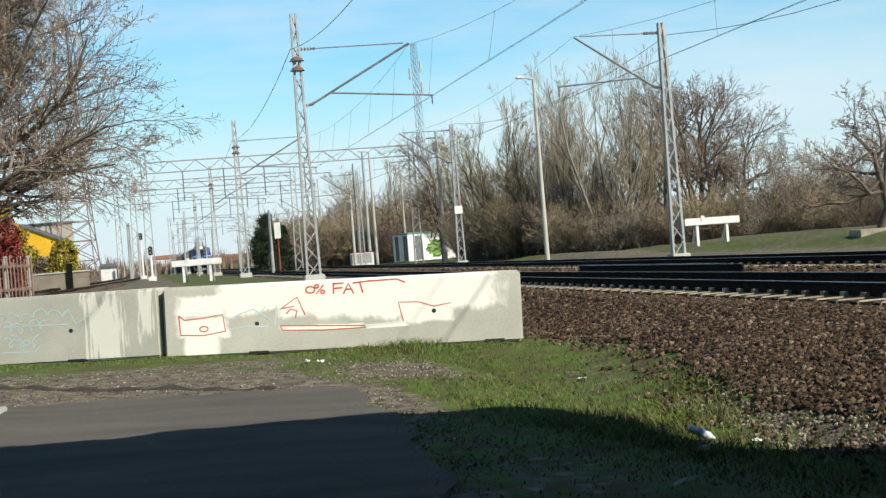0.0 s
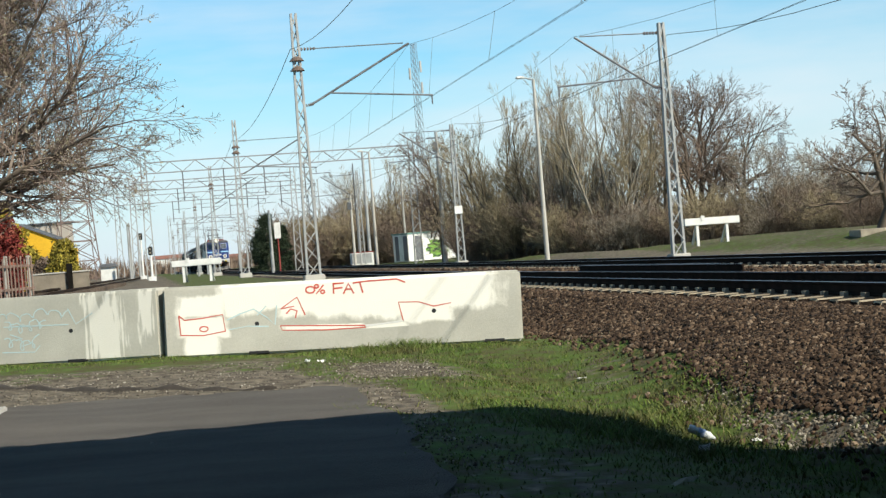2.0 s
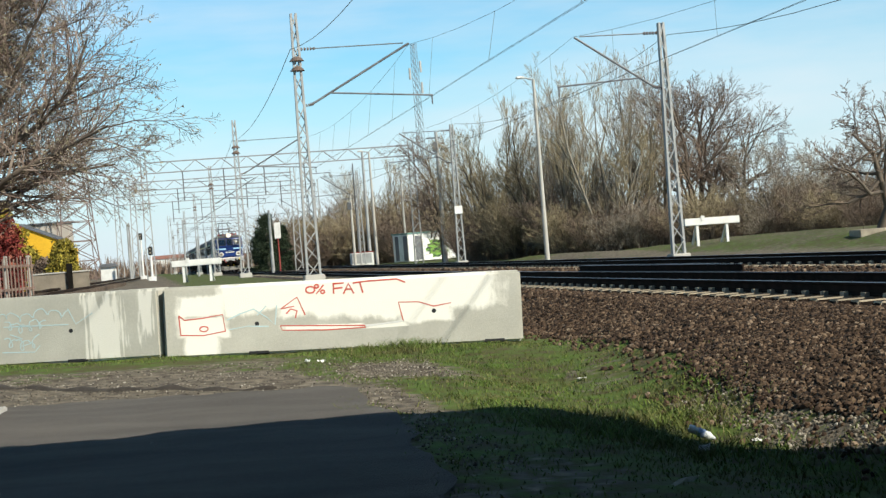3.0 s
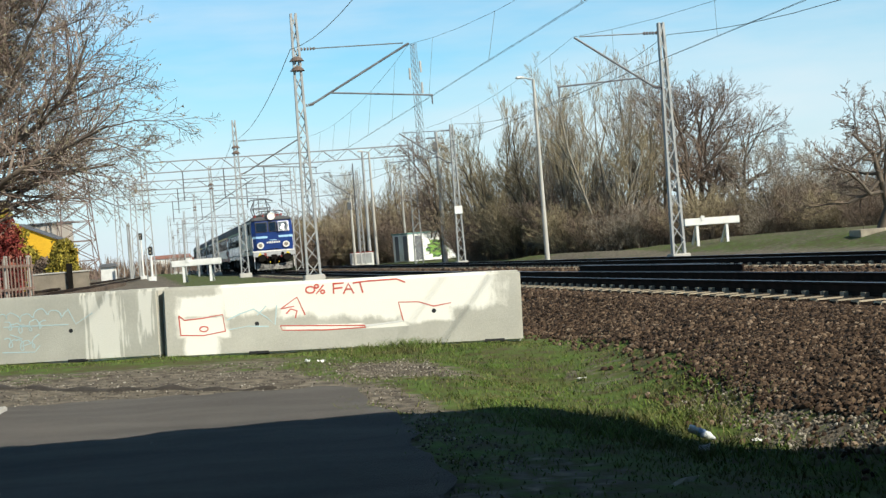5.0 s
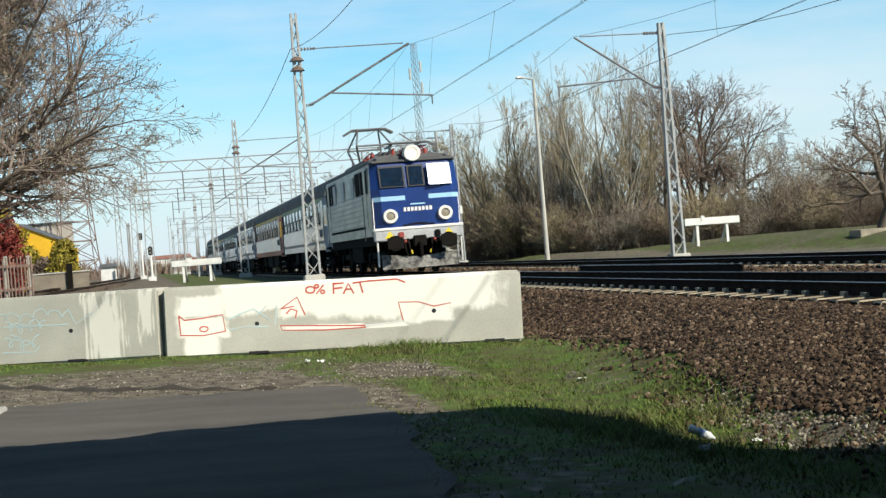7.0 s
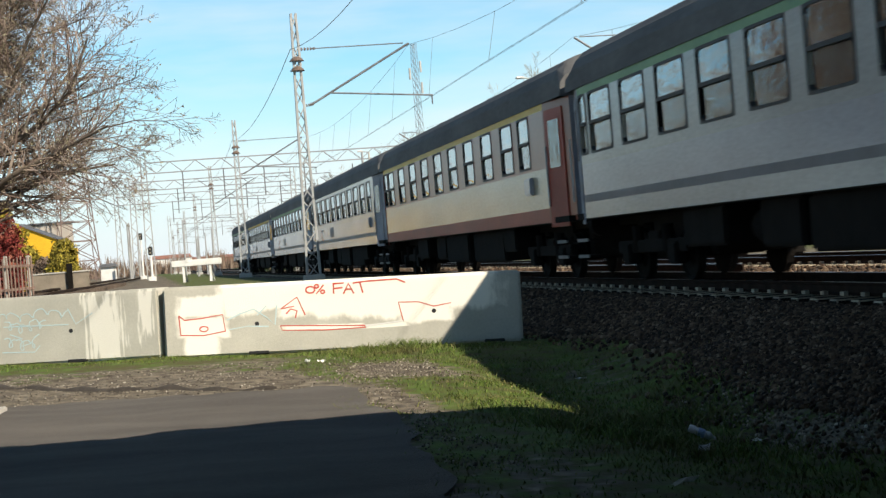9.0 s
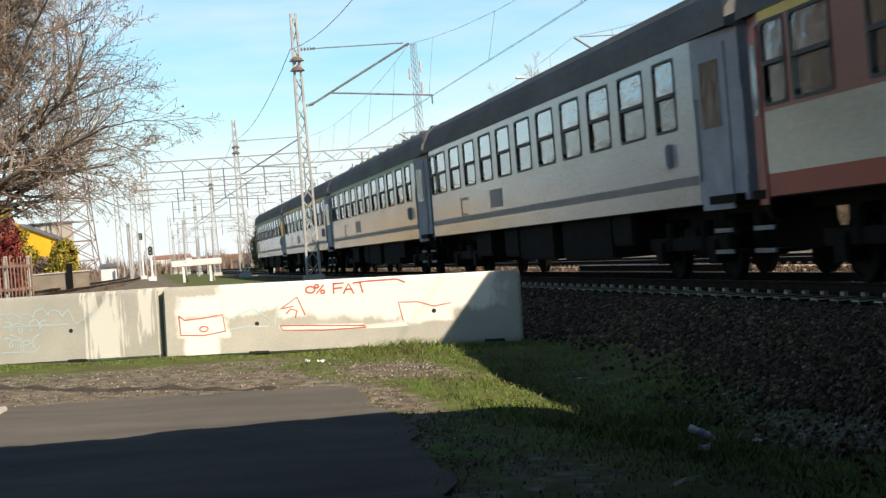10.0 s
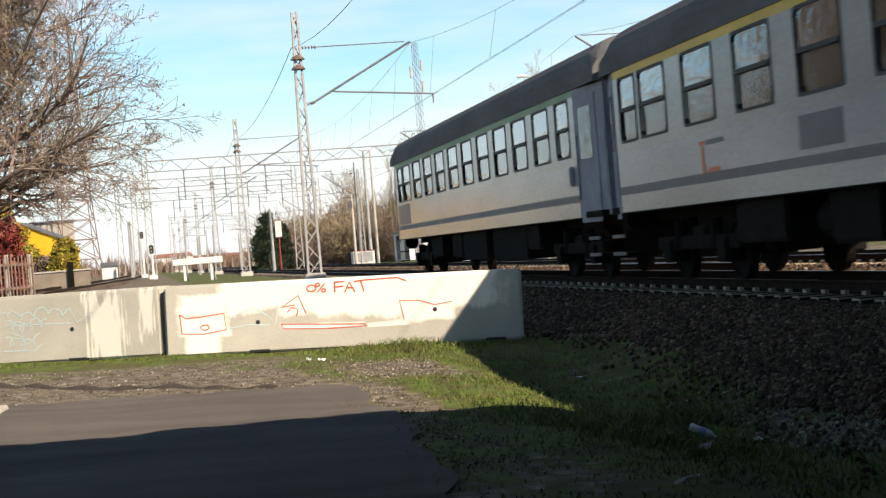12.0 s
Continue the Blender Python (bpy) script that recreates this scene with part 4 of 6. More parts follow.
M["screen"] = glass("windscreen_glass", (0.1, 0.12, 0.12), 0.14, rough=0.07)
M["lens_warm"] = plain("warm_headlamp", (1.0, 0.85, 0.6), 0.2, glow=0.6)
TX = TRACKS[0]
loco = locomotive(pose(TX, 60, 0))
loco.scale.x = 1.055
coaches = [
    coach(pose(TX, 80, 0), "grey passenger coach with a faded green stripe under its dark roof", "grey", stripe="stripe_green", layout=(10, 4.85, 1.925, 1.28)),
    coach(pose(TX, 105, 0), "red and cream passenger coach with a yellow stripe", "red", layout=(9, 4.92, 2.13, 1.11)),
    coach(pose(TX, 130, 0), "grey passenger coach with a dark stripe along its sill", "grey", stripe="coach_grey", logo=True),
    coach(pose(TX, 155, 0), "grey passenger coach with roof vents and an orange mark", "grey", vents=True, logo=True, stripe="stripe_green"),
    coach(pose(TX, 180, 0), "grey first class coach with a yellow stripe", "grey", stripe="stripe_yellow", logo=True, layout=(9, 4.5, 2.125, 1.26)),
    coach(pose(TX, 205, 0), "last grey coach of the train, with graffiti at its end", "grey", stripe="stripe_green", layout=(10, 4.1, 1.91, 1.25)),
]

tail_paint = material("tail_graffiti", (0.5, 0.22, 0.09), (0.36, 0.3, 0.26), 1.6, 6.0, 0.5, contrast=0.4)
part("tail_graffiti", box((-1.425, 21.0, 1.62), (-1.421, 23.25, 2.25)), tail_paint, coaches[5], "faded orange graffiti")


def train_front(t):
    """Where the train's nose is at t seconds: it gains a little speed towards the end."""
    return 285.8 - 33.03 * t - 0.45 * (max(0.0, t - 8.6)) ** 1.25


# ---- masts and overhead line ----
def add_post(bm, x0, z0, x1, z1, w, d):
    """A leaning upright of rectangular section."""
    r = bmesh.ops.create_cube(bm, size=1.0)
    for v in r["verts"]:
        top = v.co.z > 0
        v.co = Vector(((x1 if top else x0) + v.co.x * w, v.co.y * d, z1 if top else z0))


def lattice_mast(name, m, height, w0, w1, label, group, mat=None, depth=0.22, steps=None):
    """Two tapering channels joined by zigzag lacing on both faces."""
    mat = mat or M["galv"]
    t = thing(name, m, label, "catenary mast", group)
    for s in (-1, 1):
        bm = bmesh.new()
        add_post(bm, s * w0 / 2, 0, s * w1 / 2, height, 0.075, depth)
        part("channel", bm, mat, t)
    n = steps or int(height / 0.55)
    bm = bmesh.new()
    singly = m.translation.y < 120
    for f in (-1, 1):
        for i in range(n):
            if singly:
                bm = bmesh.new()
            z0, z1 = height * i / n, height * (i + 1) / n
            a, b = w0 + (w1 - w0) * z0 / height, w0 + (w1 - w0) * z1 / height
            s = 1 if (i + (f > 0)) % 2 else -1
            add_bar(bm, (s * a / 2, f * depth * 0.45, z0), (-s * b / 2, f * depth * 0.45, z1), 0.035, 0.035)
            if singly:
                part("brace", bm, mat, t)
    if not singly:
        tagged(part("lacing", bm, mat, t), kind="stuff")
    part("foundation", box((-w0 * 0.8, -0.35, -0.5), (w0 * 0.8, 0.35, 0.08), 0.03), M["pole_concrete"], t)
    return t


def insulator(bm, a, b, r=0.07, n=5):
    a, b = Vector(a), Vector(b)
    for i in range(n):
        p, q = a.lerp(b, (i + 0.2) / n), a.lerp(b, (i + 0.8) / n)
        add_tube(bm, p, q, r, r * 0.5, 8)


def cantilever(parent, reach, z_low, z_top, drop, side=1):
    """Sloping strut, tie and registration tube out to the contact wire."""
    bm = bmesh.new()
    add_tube(bm, (side * 0.35, 0, z_low), (side * reach, 0, z_top), 0.04)
    add_tube(bm, (side * 0.5, 0, z_top + 0.0), (side * (reach - 0.2), 0, z_top + 0.02), 0.02)
    k = 0.2
    xk, zk = 0.35 + (reach - 0.35) * k, z_low + (z_top - z_low) * k
    add_tube(bm, (side * xk, 0, zk), (side * (reach + 0.75), 0, drop + 0.35), 0.03)
    add_tube(bm, (side * (reach + 0.7), 0, drop + 0.37), (side * (reach + 0.7), 0, drop + 0.02), 0.025)
    part("cantilever", bm, M["galv_dark"], parent)
    for a, b in (((side * 0.12, 0, z_low - 0.02), (side * 0.5, 0, z_low + 0.06)), ((side * 0.15, 0, z_top), (side * 0.7, 0, z_top))):
        ib = bmesh.new()
        insulator(ib, a, b)
        part("insulator", ib, M["ceramic"], parent)


GROUP = "overhead line masts"
M["galv_mid"] = material("dull_steel", (0.3, 0.31, 0.32), (0.2, 0.2, 0.21), 2.0, 30.0, 0.6, 0.2)
def near_mast(x, y, label):
    z = gz(x, y)
    t = lattice_mast("catenary_mast", pose(x, y, 0.17), 9.4, 0.46, 0.17, label, GROUP)
    cantilever(t, TRACKS[0] - x + 0.38, 6.1, 8.12, 5.85)
    bm = bmesh.new()
    for z in (7.35, 7.7):
        add_tube(bm, (0, 0, z), (0, 0, z + 0.16), 0.27, 0.14, 12)
    part("top_insulator", bm, M["ceramic"], t)
    return t


near_mast(5.75, 56.4, "grey steel lattice mast beside the track with a long bracket")
near_mast(5.75, 97.0, "grey steel lattice mast farther along the track")
for y in (140.0, 190.0, 245.0, 300.0, 360.0):
    near_mast(5.9, y, "distant grey lattice mast beside the tracks")


def far_mast(x, y, label):
    t = lattice_mast("catenary_mast", pose(x, y, -0.12), 8.3, 0.42, 0.15, label, GROUP)
    cantilever(t, x - TRACKS[1] - 0.1, 6.0, 7.95, 5.9, -1)
    return t


mast_c = far_mast(18.5, 53.9, "grey steel lattice mast on the far side of the tracks")
mast_d = far_mast(18.5, 93.6, "grey lattice mast with a small white sign")
part("sign", box((-0.24, -0.2, 2.9), (0.24, -0.16, 3.38), 0.01), M["white_paint"], mast_d, "small white sign plate")
for y in (138.0, 182.0, 240.0):
    far_mast(18.5, y, "distant grey lattice mast on the far side")


def catenary(x, z_con, z_mes, supports, shift=0.0, name="overhead_wire"):
    """Contact wire, sagging messenger wire and droppers."""
    paths = [[(x, supports[0], z_con), (x, supports[-1], z_con)], [(x + 0.06, supports[0], z_con), (x + 0.06, supports[-1], z_con)]]
    for a, b in zip(supports, supports[1:]):
        pts = []
        for i in range(13):
            u = i / 12
            pts.append((x + shift, a + (b - a) * u, z_mes - 4 * 1.42 * ((b - a) / 56.0) ** 2 * u * (1 - u)))
        paths.append(pts)
        for i in range(1, 12, 2):
            paths.append([pts[i], (x, pts[i][1], z_con)])
    ob = wire_object(name, paths, 0.007, M["wire"])
    return tagged(ob, "overhead contact wire with droppers", "wire", "overhead wires")


catenary(9.55, 5.85, 8.25, [0, 56.4, 97, 140, 190, 245, 300, 360], 0.28)
catenary(15.25, 5.85, 7.85, [-2, 53.9, 93.6, 138, 182, 240, 300])
def sagging(x, a, b, za, zb, sag):
    return [(x, a + (b - a) * u, za + (zb - za) * u - 4 * sag * u * (1 - u)) for u in np.linspace(0, 1, 12)]


w = wire_object("feeder_wire", [sagging(18.75, 13.9, 53.9, 7.75, 7.75, 1.25), sagging(18.75, 53.9, 93.6, 7.75, 8.2, 0.9), sagging(18.75, 93.6, 138, 8.2, 8.2, 0.9)], 0.012, M["wire"])
tagged(w, "dark feeder wire along the far masts", "wire", "overhead wires")
w = wire_object("feeder_wire", [sagging(5.55, 16.4, 56.4, 8.3, 8.3, 1.1), sagging(5.55, 56.4, 97, 8.3, 8.3, 0.7), sagging(5.55, 97, 140, 8.3, 8.3, 0.7)], 0.012, M["wire"])
tagged(w, "dark feeder wire along the mast tops", "wire", "overhead wires")


def gantry(y, x0, x1, z, depth, posts, label):
    t = thing("signal_gantry", pose(0, y, 0), label, "gantry", "overhead line gantries")
    bm = bmesh.new()
    for f in (-0.25, 0.25):
        add_bar(bm, (x0, f, z), (x1, f, z), 0.06)
        add_bar(bm, (x0, f, z - depth), (x1, f, z - depth), 0.06)
        n = int((x1 - x0) / 1.0)
        for i in range(n):
            a, b = x0 + (x1 - x0) * i / n, x0 + (x1 - x0) * (i + 1) / n
            s = i % 2
            add_bar(bm, (a, f, z - depth * s), (b, f, z - depth * (1 - s)), 0.035)
    part("beam", bm, M["galv_mid"], t)
    for x in posts:
        for s in (-1, 1):
            p = bmesh.new()
            add_post(p, x + s * 0.35, -0.5, x + s * 0.18, z + 0.5, 0.09, 0.16)
            part("post", p, M["galv"], t)
        l = bmesh.new()
        for i in range(14):
            z0, z1 = -0.3 + (z + 0.3) * i / 14, -0.3 + (z + 0.3) * (i + 1) / 14
            s = 1 if i % 2 else -1
            add_bar(l, (x + s * 0.3, 0, z0), (x - s * 0.3, 0, z1), 0.06)
        tagged(part("lacing", l, M["galv"], t), kind="stuff")
    # drop posts that carry the wires
    for x in (3.2, 6.4, 9.6, 12.8):
        if x0 < x < x1:
            d = bmesh.new()
            add_bar(d, (x, 0, z - depth + 0.05), (x, 0, z - depth - 2.3), 0.09)
            add_bar(d, (x - 0.02, 0, z - depth - 0.9), (x + 2.0, 0, z - depth - 0.9), 0.05)
            part("drop_post", d, M["galv_dark"], t)
    return t


gantry(126.5, 0.2, 21.5, 9.3, 0.85, (0.2, 21.5), "long lattice gantry spanning the tracks")
gantry(150.0, -1.0, 14.0, 9.1, 0.8, (-1.0, 14.0), "lattice gantry over the sidings")
gantry(181.0, -3.0, 19.5, 9.3, 0.9, (-3.0, 19.5), "distant lattice gantry over the tracks")
gantry(272.0, 4.0, 17.0, 9.3, 1.0, (4.0, 17.0), "far lattice gantry over the tracks")


def lamp_post(x, y, h, label, arm=-0.55, z=None):
    t = thing("lamp_post", pose(x, y, gz(x, y) if z is None else z), label, "lamp post", "yard lamp posts")
    bm = tube((0, 0, -0.2), (0, 0, h), 0.13, 0.07, 12)
    part("pole", bm, M["pole_concrete"], t)
    part("arm", tube((0, 0, h), (arm, 0, h + 0.12), 0.035), M["galv"], t)
    part("lamp_head", box((arm - 0.35, -0.14, h + 0.06), (arm + 0.1, 0.14, h + 0.18), 0.04), M["white_paint"], t, "pale lamp head")
    return t


lamp_post(19.75, 77.7, 9.2, "tall concrete lamp post by the far track")
lamp_post(17.0, 118.9, 8.7, "concrete lamp post by the far track")
lamp_post(24.0, 148.0, 8.5, "slim lamp post beside the container hut")


# ---- unseen roof and walls, added to shade the lane over and behind the viewer ----
def shelter():
    t = thing("shelter", pose(0, 0, 0), "unseen shade-casting roof and walls added over the lane", "shelter", kind="structure")
    bm = bmesh.new()
    # eaves line: where it meets the lane's shadow edge, and how high it hangs
    eaves = [(-9.0, 12.9, 3.4), (-1.38, 14.15, 3.4), (0.06, 14.41, 3.4), (1.62, 14.69, 3.4), (2.47, 14.68, 3.35), (3.3, 14.97, 3.3), (3.8, 15.12, 3.1), (4.3, 14.98, 2.9), (4.46, 14.15, 2.6), (4.63, 13.24, 2.4), (4.98, 12.13, 2.25), (5.35, 11.2, 2.1), (5.9, 10.3, 2.0)]
    rim = []
    for x, y, z in eaves:
        k = (z - gz(x, y) - 0.02) / SUN.z
        rim.append((x + SUN.x * k, y + SUN.y * k, z))
    rim += [(8.0, -3.0, 2.0), (-9.0, -3.0, 3.4)]
    lo = [bm.verts.new(q) for q in rim]
    hi = [bm.verts.new((q[0], q[1], q[2] + 0.02)) for q in rim]
    cl, ch = bm.verts.new((0, 0, 3.4)), bm.verts.new((0, 0, 3.5))
    n = len(rim)
    for i in range(n):
        j = (i + 1) % n
        bm.faces.new((lo[i], lo[j], hi[j], hi[i]))
        bm.faces.new((lo[j], lo[i], cl))
        bm.faces.new((hi[i], hi[j], ch))
    bmesh.ops.recalc_face_normals(bm, faces=bm.faces)
    part("roof", bm, M["asphalt"], t)
    # Plain side and rear walls, added unseen to hold back sky light from the shade.
    part("wall", box((-9.2, -3.2, -0.8), (-9.0, 4.5, 3.4)), M["asphalt"], t)
    part("wall", box((-9.2, -3.6, -0.8), (16.0, -3.2, 9.5)), M["asphalt"], t)
    return t


shelter()


# ---- graffiti on the blocks ----
def ribbon(name, paths, width, mat, parent, y=-0.003):
    """Flat sprayed lines on a block's face, x along it and z up."""
    verts, faces = [], []
    for pts in paths:
        n = len(pts)
        base = len(verts)
        for i, (x, z) in enumerate(pts):
            a, b = pts[max(i - 1, 0)], pts[min(i + 1, n - 1)]
            d = math.hypot(b[0] - a[0], b[1] - a[1]) or 1.0
            nx, nz = -(b[1] - a[1]) / d, (b[0] - a[0]) / d
            w = width * (0.8 + 0.4 * random.random()) / 2
            verts += [(x + nx * w, y, z + nz * w), (x - nx * w, y, z - nz * w)]
        for i in range(n - 1):
            q = base + 2 * i
            faces.append((q, q + 1, q + 3, q + 2))
    return mesh_object(name, verts, faces, mat, parent=parent)


def oval(x, z, a, b, n=16):
    return [(x + a * math.cos(2 * math.pi * i / n), z + b * math.sin(2 * math.pi * i / n)) for i in range(n + 1)]


def scrawl(x, z, w, h, loops):
    """A run of uneven handwritten loops."""
    pts = []
    for i in range(loops * 12 + 1):
        a = 2 * math.pi * i / 12
        q = i / (loops * 12)
        k = 0.25 + 0.75 * abs(math.sin(0.43 * a + x * 9)) + random.uniform(-0.12, 0.12)
        pts.append((x + w * q + h * 0.8 * k * math.sin(a), z + h * k * math.cos(a) + 0.03 * math.sin(a * 0.37 + x)))
    return pts


def graffiti():
    # the words 0% FAT in strokes
    x0, z0, h = 2.23, 0.86, 0.15
    words = [oval(x0 + 0.06, z0 + 0.09, 0.07, 0.05), oval(x0 + 0.16, z0 + 0.14, 0.03, 0.025), oval(x0 + 0.25, z0 + 0.05, 0.03, 0.025), [(x0 + 0.27, z0 + 0.16), (x0 + 0.15, z0 + 0.02)],
             [(x0 + 0.42, z0 + 0.17), (x0 + 0.42, z0 + 0.01)], [(x0 + 0.41, z0 + 0.165), (x0 + 0.58, z0 + 0.17)], [(x0 + 0.42, z0 + 0.09), (x0 + 0.56, z0 + 0.1)],
             [(x0 + 0.57, z0), (x0 + 0.65, z0 + 0.16), (x0 + 0.73, z0)], [(x0 + 0.6, z0 + 0.07), (x0 + 0.71, z0 + 0.07)],
             [(x0 + 0.72, z0 + 0.16), (x0 + 0.92, z0 + 0.18)], [(x0 + 0.83, z0 + 0.17), (x0 + 0.87, z0)], [(x0 + 0.92, z0 + 0.18), (x0 + 1.4, z0 + 0.19), (x0 + 1.53, z0 + 0.13)]]
    for pieces in (words[:1], words[1:4], words[4:7], words[7:9], words[9:]):
        ribbon("red_letter", pieces, 0.024, M["paint_red"], block_1)
    tri = [[(1.82, 0.68), (2.08, 0.85), (2.19, 0.57)], [(1.82, 0.68), (2.03, 0.71)], [(1.9, 0.6), (1.97, 0.67), (2.07, 0.64), (2.04, 0.53)]]
    ribbon("red_triangle", tri, 0.018, M["paint_red"], block_1)
    flag = [[(0.24, 0.65), (0.33, 0.58), (0.63, 0.6), (0.92, 0.64), (0.95, 0.38), (0.6, 0.33), (0.26, 0.35), (0.24, 0.65)], oval(0.62, 0.43, 0.065, 0.04)]
    ribbon("red_box_drawing", flag, 0.017, M["paint_red"], block_1)
    bar = [[(1.8, 0.42), (3.1, 0.36), (3.12, 0.33), (2.5, 0.32), (1.83, 0.35), (1.8, 0.42)]]
    ribbon("red_underline", bar, 0.016, M["paint_red"], block_1)
    ribbon("pale_underline", [[(3.12, 0.35), (3.72, 0.4)]], 0.03, M["white_paint"], block_1)
    ang = [[(3.7, 0.4), (3.64, 0.69), (3.95, 0.68), (4.18, 0.6), (4.45, 0.64)]]
    ribbon("red_angle", ang, 0.016, M["paint_red"], block_1)
    pale = [[(0.98, 0.55), (1.2, 0.64), (1.4, 0.7), (1.6, 0.56), (1.72, 0.44), (1.76, 0.74)], [(1.0, 0.4), (1.3, 0.44), (1.62, 0.42)], [(1.45, 0.6), (1.6, 0.74)]]
    ribbon("pale_scribble", pale, 0.02, M["paint_blue"], block_1)
    pale2 = [scrawl(0.35, 0.78, 1.15, 0.07, 5), scrawl(0.42, 0.62, 0.7, 0.09, 4), scrawl(0.4, 0.36, 0.6, 0.1, 3), [(0.35, 0.22), (0.9, 0.2), (1.0, 0.3)], [(0.5, 0.5), (0.7, 0.42), (0.66, 0.3), (0.85, 0.34)], [(1.5, 0.85), (1.62, 0.6), (1.9, 0.75)], [(0.4, 0.62), (1.5, 0.6)]]
    ribbon("pale_scribble", pale2, 0.018, M["paint_blue"], block_2)
    for ob, spots in ((block_1, ((1.44, 0.47), (4.18, 0.53))), (block_2, ((1.53, 0.5),))):
        for x, z in spots:
            # Solid black disc: the shade inside the hole is put into its colour.
            part("lifting_hole", tube((x, -0.002, z), (x, 0.03, z), 0.035, None, 12), M["black"], ob)
    for ob, xs_ in ((block_1, (1.45, 5.1)), (block_2, (1.6,))):
        for x in xs_:
            # Solid black box stands in for the dark inside of a notch.
            part("base_notch", box((x - 0.16, -0.006, 0.0), (x + 0.16, 0.05, 0.06), 0.01), M["black"], ob)


graffiti()


# ---- trees ----
def branch_mesh(segs, sides=3):
    """Tapering prisms for segments (p, q, r, s)."""
    p = np.array([s[0] for s in segs])
    q = np.array([s[1] for s in segs])
    r = np.array([s[2] for s in segs])
    e = np.array([s[3] for s in segs])
    d = q - p
    d /= np.linalg.norm(d, axis=1, keepdims=True) + 1e-9
    ref = np.where(np.abs(d[:, 2:3]) < 0.9, np.array([[0, 0, 1.0]]), np.array([[1.0, 0, 0]]))
    u = np.cross(d, ref)
    u /= np.linalg.norm(u, axis=1, keepdims=True)
    w = np.cross(d, u)
    ring0, ring1 = [], []
    for k in range(sides):
        a = 2 * math.pi * k / sides
        o = u * math.cos(a) + w * math.sin(a)
        ring0.append(p + o * r[:, None])
        ring1.append(q + o * e[:, None])
    v = np.stack(ring0 + ring1, 1).reshape(-1, 3)
    b = (np.arange(len(segs)) * 2 * sides)[:, None]
    f = [np.concatenate([b + k, b + (k + 1) % sides, b + sides + (k + 1) % sides, b + sides + k], 1) for k in range(sides)]
    return v.tolist(), np.concatenate(f, 0).tolist()


def grow(rng, p, d, length, radius, level, spec, big, fine):
    """One branch and what springs from it. spec: per level (children, length ratio, angle)."""
    n = 4 if level < 2 else 3
    pts = [p]
    step = length / n
    for i in range(n):
        d = d + rng.normal(0, spec["wobble"], 3) + np.array([0, 0, spec["lift"]])
        d = d / np.linalg.norm(d)
        pts.append(pts[-1] + d * step)
    for i in range(n):
        r0, r1 = radius * (1 - 0.75 * i / n), radius * (1 - 0.75 * (i + 1) / n)
        (big if level < 2 else fine).append((pts[i], pts[i + 1], max(r0, spec["thin"]), max(r1, spec["thin"] * 0.7)))
    if level >= len(spec["levels"]):
        return
    kids, ratio, angle = spec["levels"][level]
    for k in range(kids):
        u = spec["bare"] + (1 - spec["bare"]) * (k + rng.random()) / kids if level == 0 else 0.2 + 0.8 * (k + rng.random()) / kids
        i = min(int(u * n), n - 1)
        base = pts[i] + (pts[i + 1] - pts[i]) * (u * n - i)
        ax = rng.normal(0, 1, 3)
        ax -= ax.dot(d) * d
        ax /= np.linalg.norm(ax) + 1e-9
        a = angle * (0.7 + 0.6 * rng.random())
        dd = (pts[i + 1] - pts[i]) / step * math.cos(a) + ax * math.sin(a)
        grow(rng, base, dd, length * ratio * (0.7 + 0.6 * rng.random()) * (1.15 - 0.5 * u), radius * (1 - 0.7 * u) * 0.6, level + 1, spec, big, fine)


def tree(name, m, seed, height, spec, bark, twig, label, category="tree", group="", stems=1, buds=0.0, bud_mat=None):
    rng = np.random.default_rng(seed)
    t = thing(name, m, label, category, group)
    big, fine = [], []
    for s in range(stems):
        if stems > 1:
            a = 2 * math.pi * (s + rng.random() * 0.6) / stems
            lean = spec.get("spread", 0.3) * (0.3 + rng.random())
            d = np.array([math.cos(a) * lean, math.sin(a) * lean, 1.0])
            p0 = np.array([math.cos(a), math.sin(a), 0.0]) * spec.get("clump", 0.2) * rng.random()
            hh = height * (0.6 + 0.4 * rng.random())
        else:
            d, p0, hh = np.array([spec.get("lean", 0.0), 0, 1.0]), np.zeros(3), height
        d = d / np.linalg.norm(d)
        p0 = p0 - d * 0.3
        grow(rng, p0, d, hh, spec["radius"], 0, spec, big, fine)
    v, f = branch_mesh(big, 5)
    mesh_object("trunk", v, f, bark, parent=t, smooth=True)
    v, f = branch_mesh(fine, 3)
    tw = mesh_object("crown", v, f, twig, parent=t)
    tagged(tw, kind="stuff")
    if buds:
        v, f = [], []
        idx = rng.choice(len(fine), int(len(fine) * buds))
        for i in idx:
            q = fine[i][1] + rng.normal(0, 0.03, 3)
            o = rng.normal(0, 1, (3, 3)) * spec.get("bud", 0.03)
            b = len(v)
            v += [tuple(q + o[0]), tuple(q + o[1]), tuple(q + o[2])]
            f.append((b, b + 1, b + 2))
        bd = mesh_object("bud_cover", v, f, bud_mat or twig, parent=t)
        tagged(bd, kind="stuff")
    return t


def spot(x, b):
    """Place on the ground by sideways offset x and distance b from the viewer."""
    px, py, _ = cam_frame(x, b, 0)
    return px, py, gz(px, py)


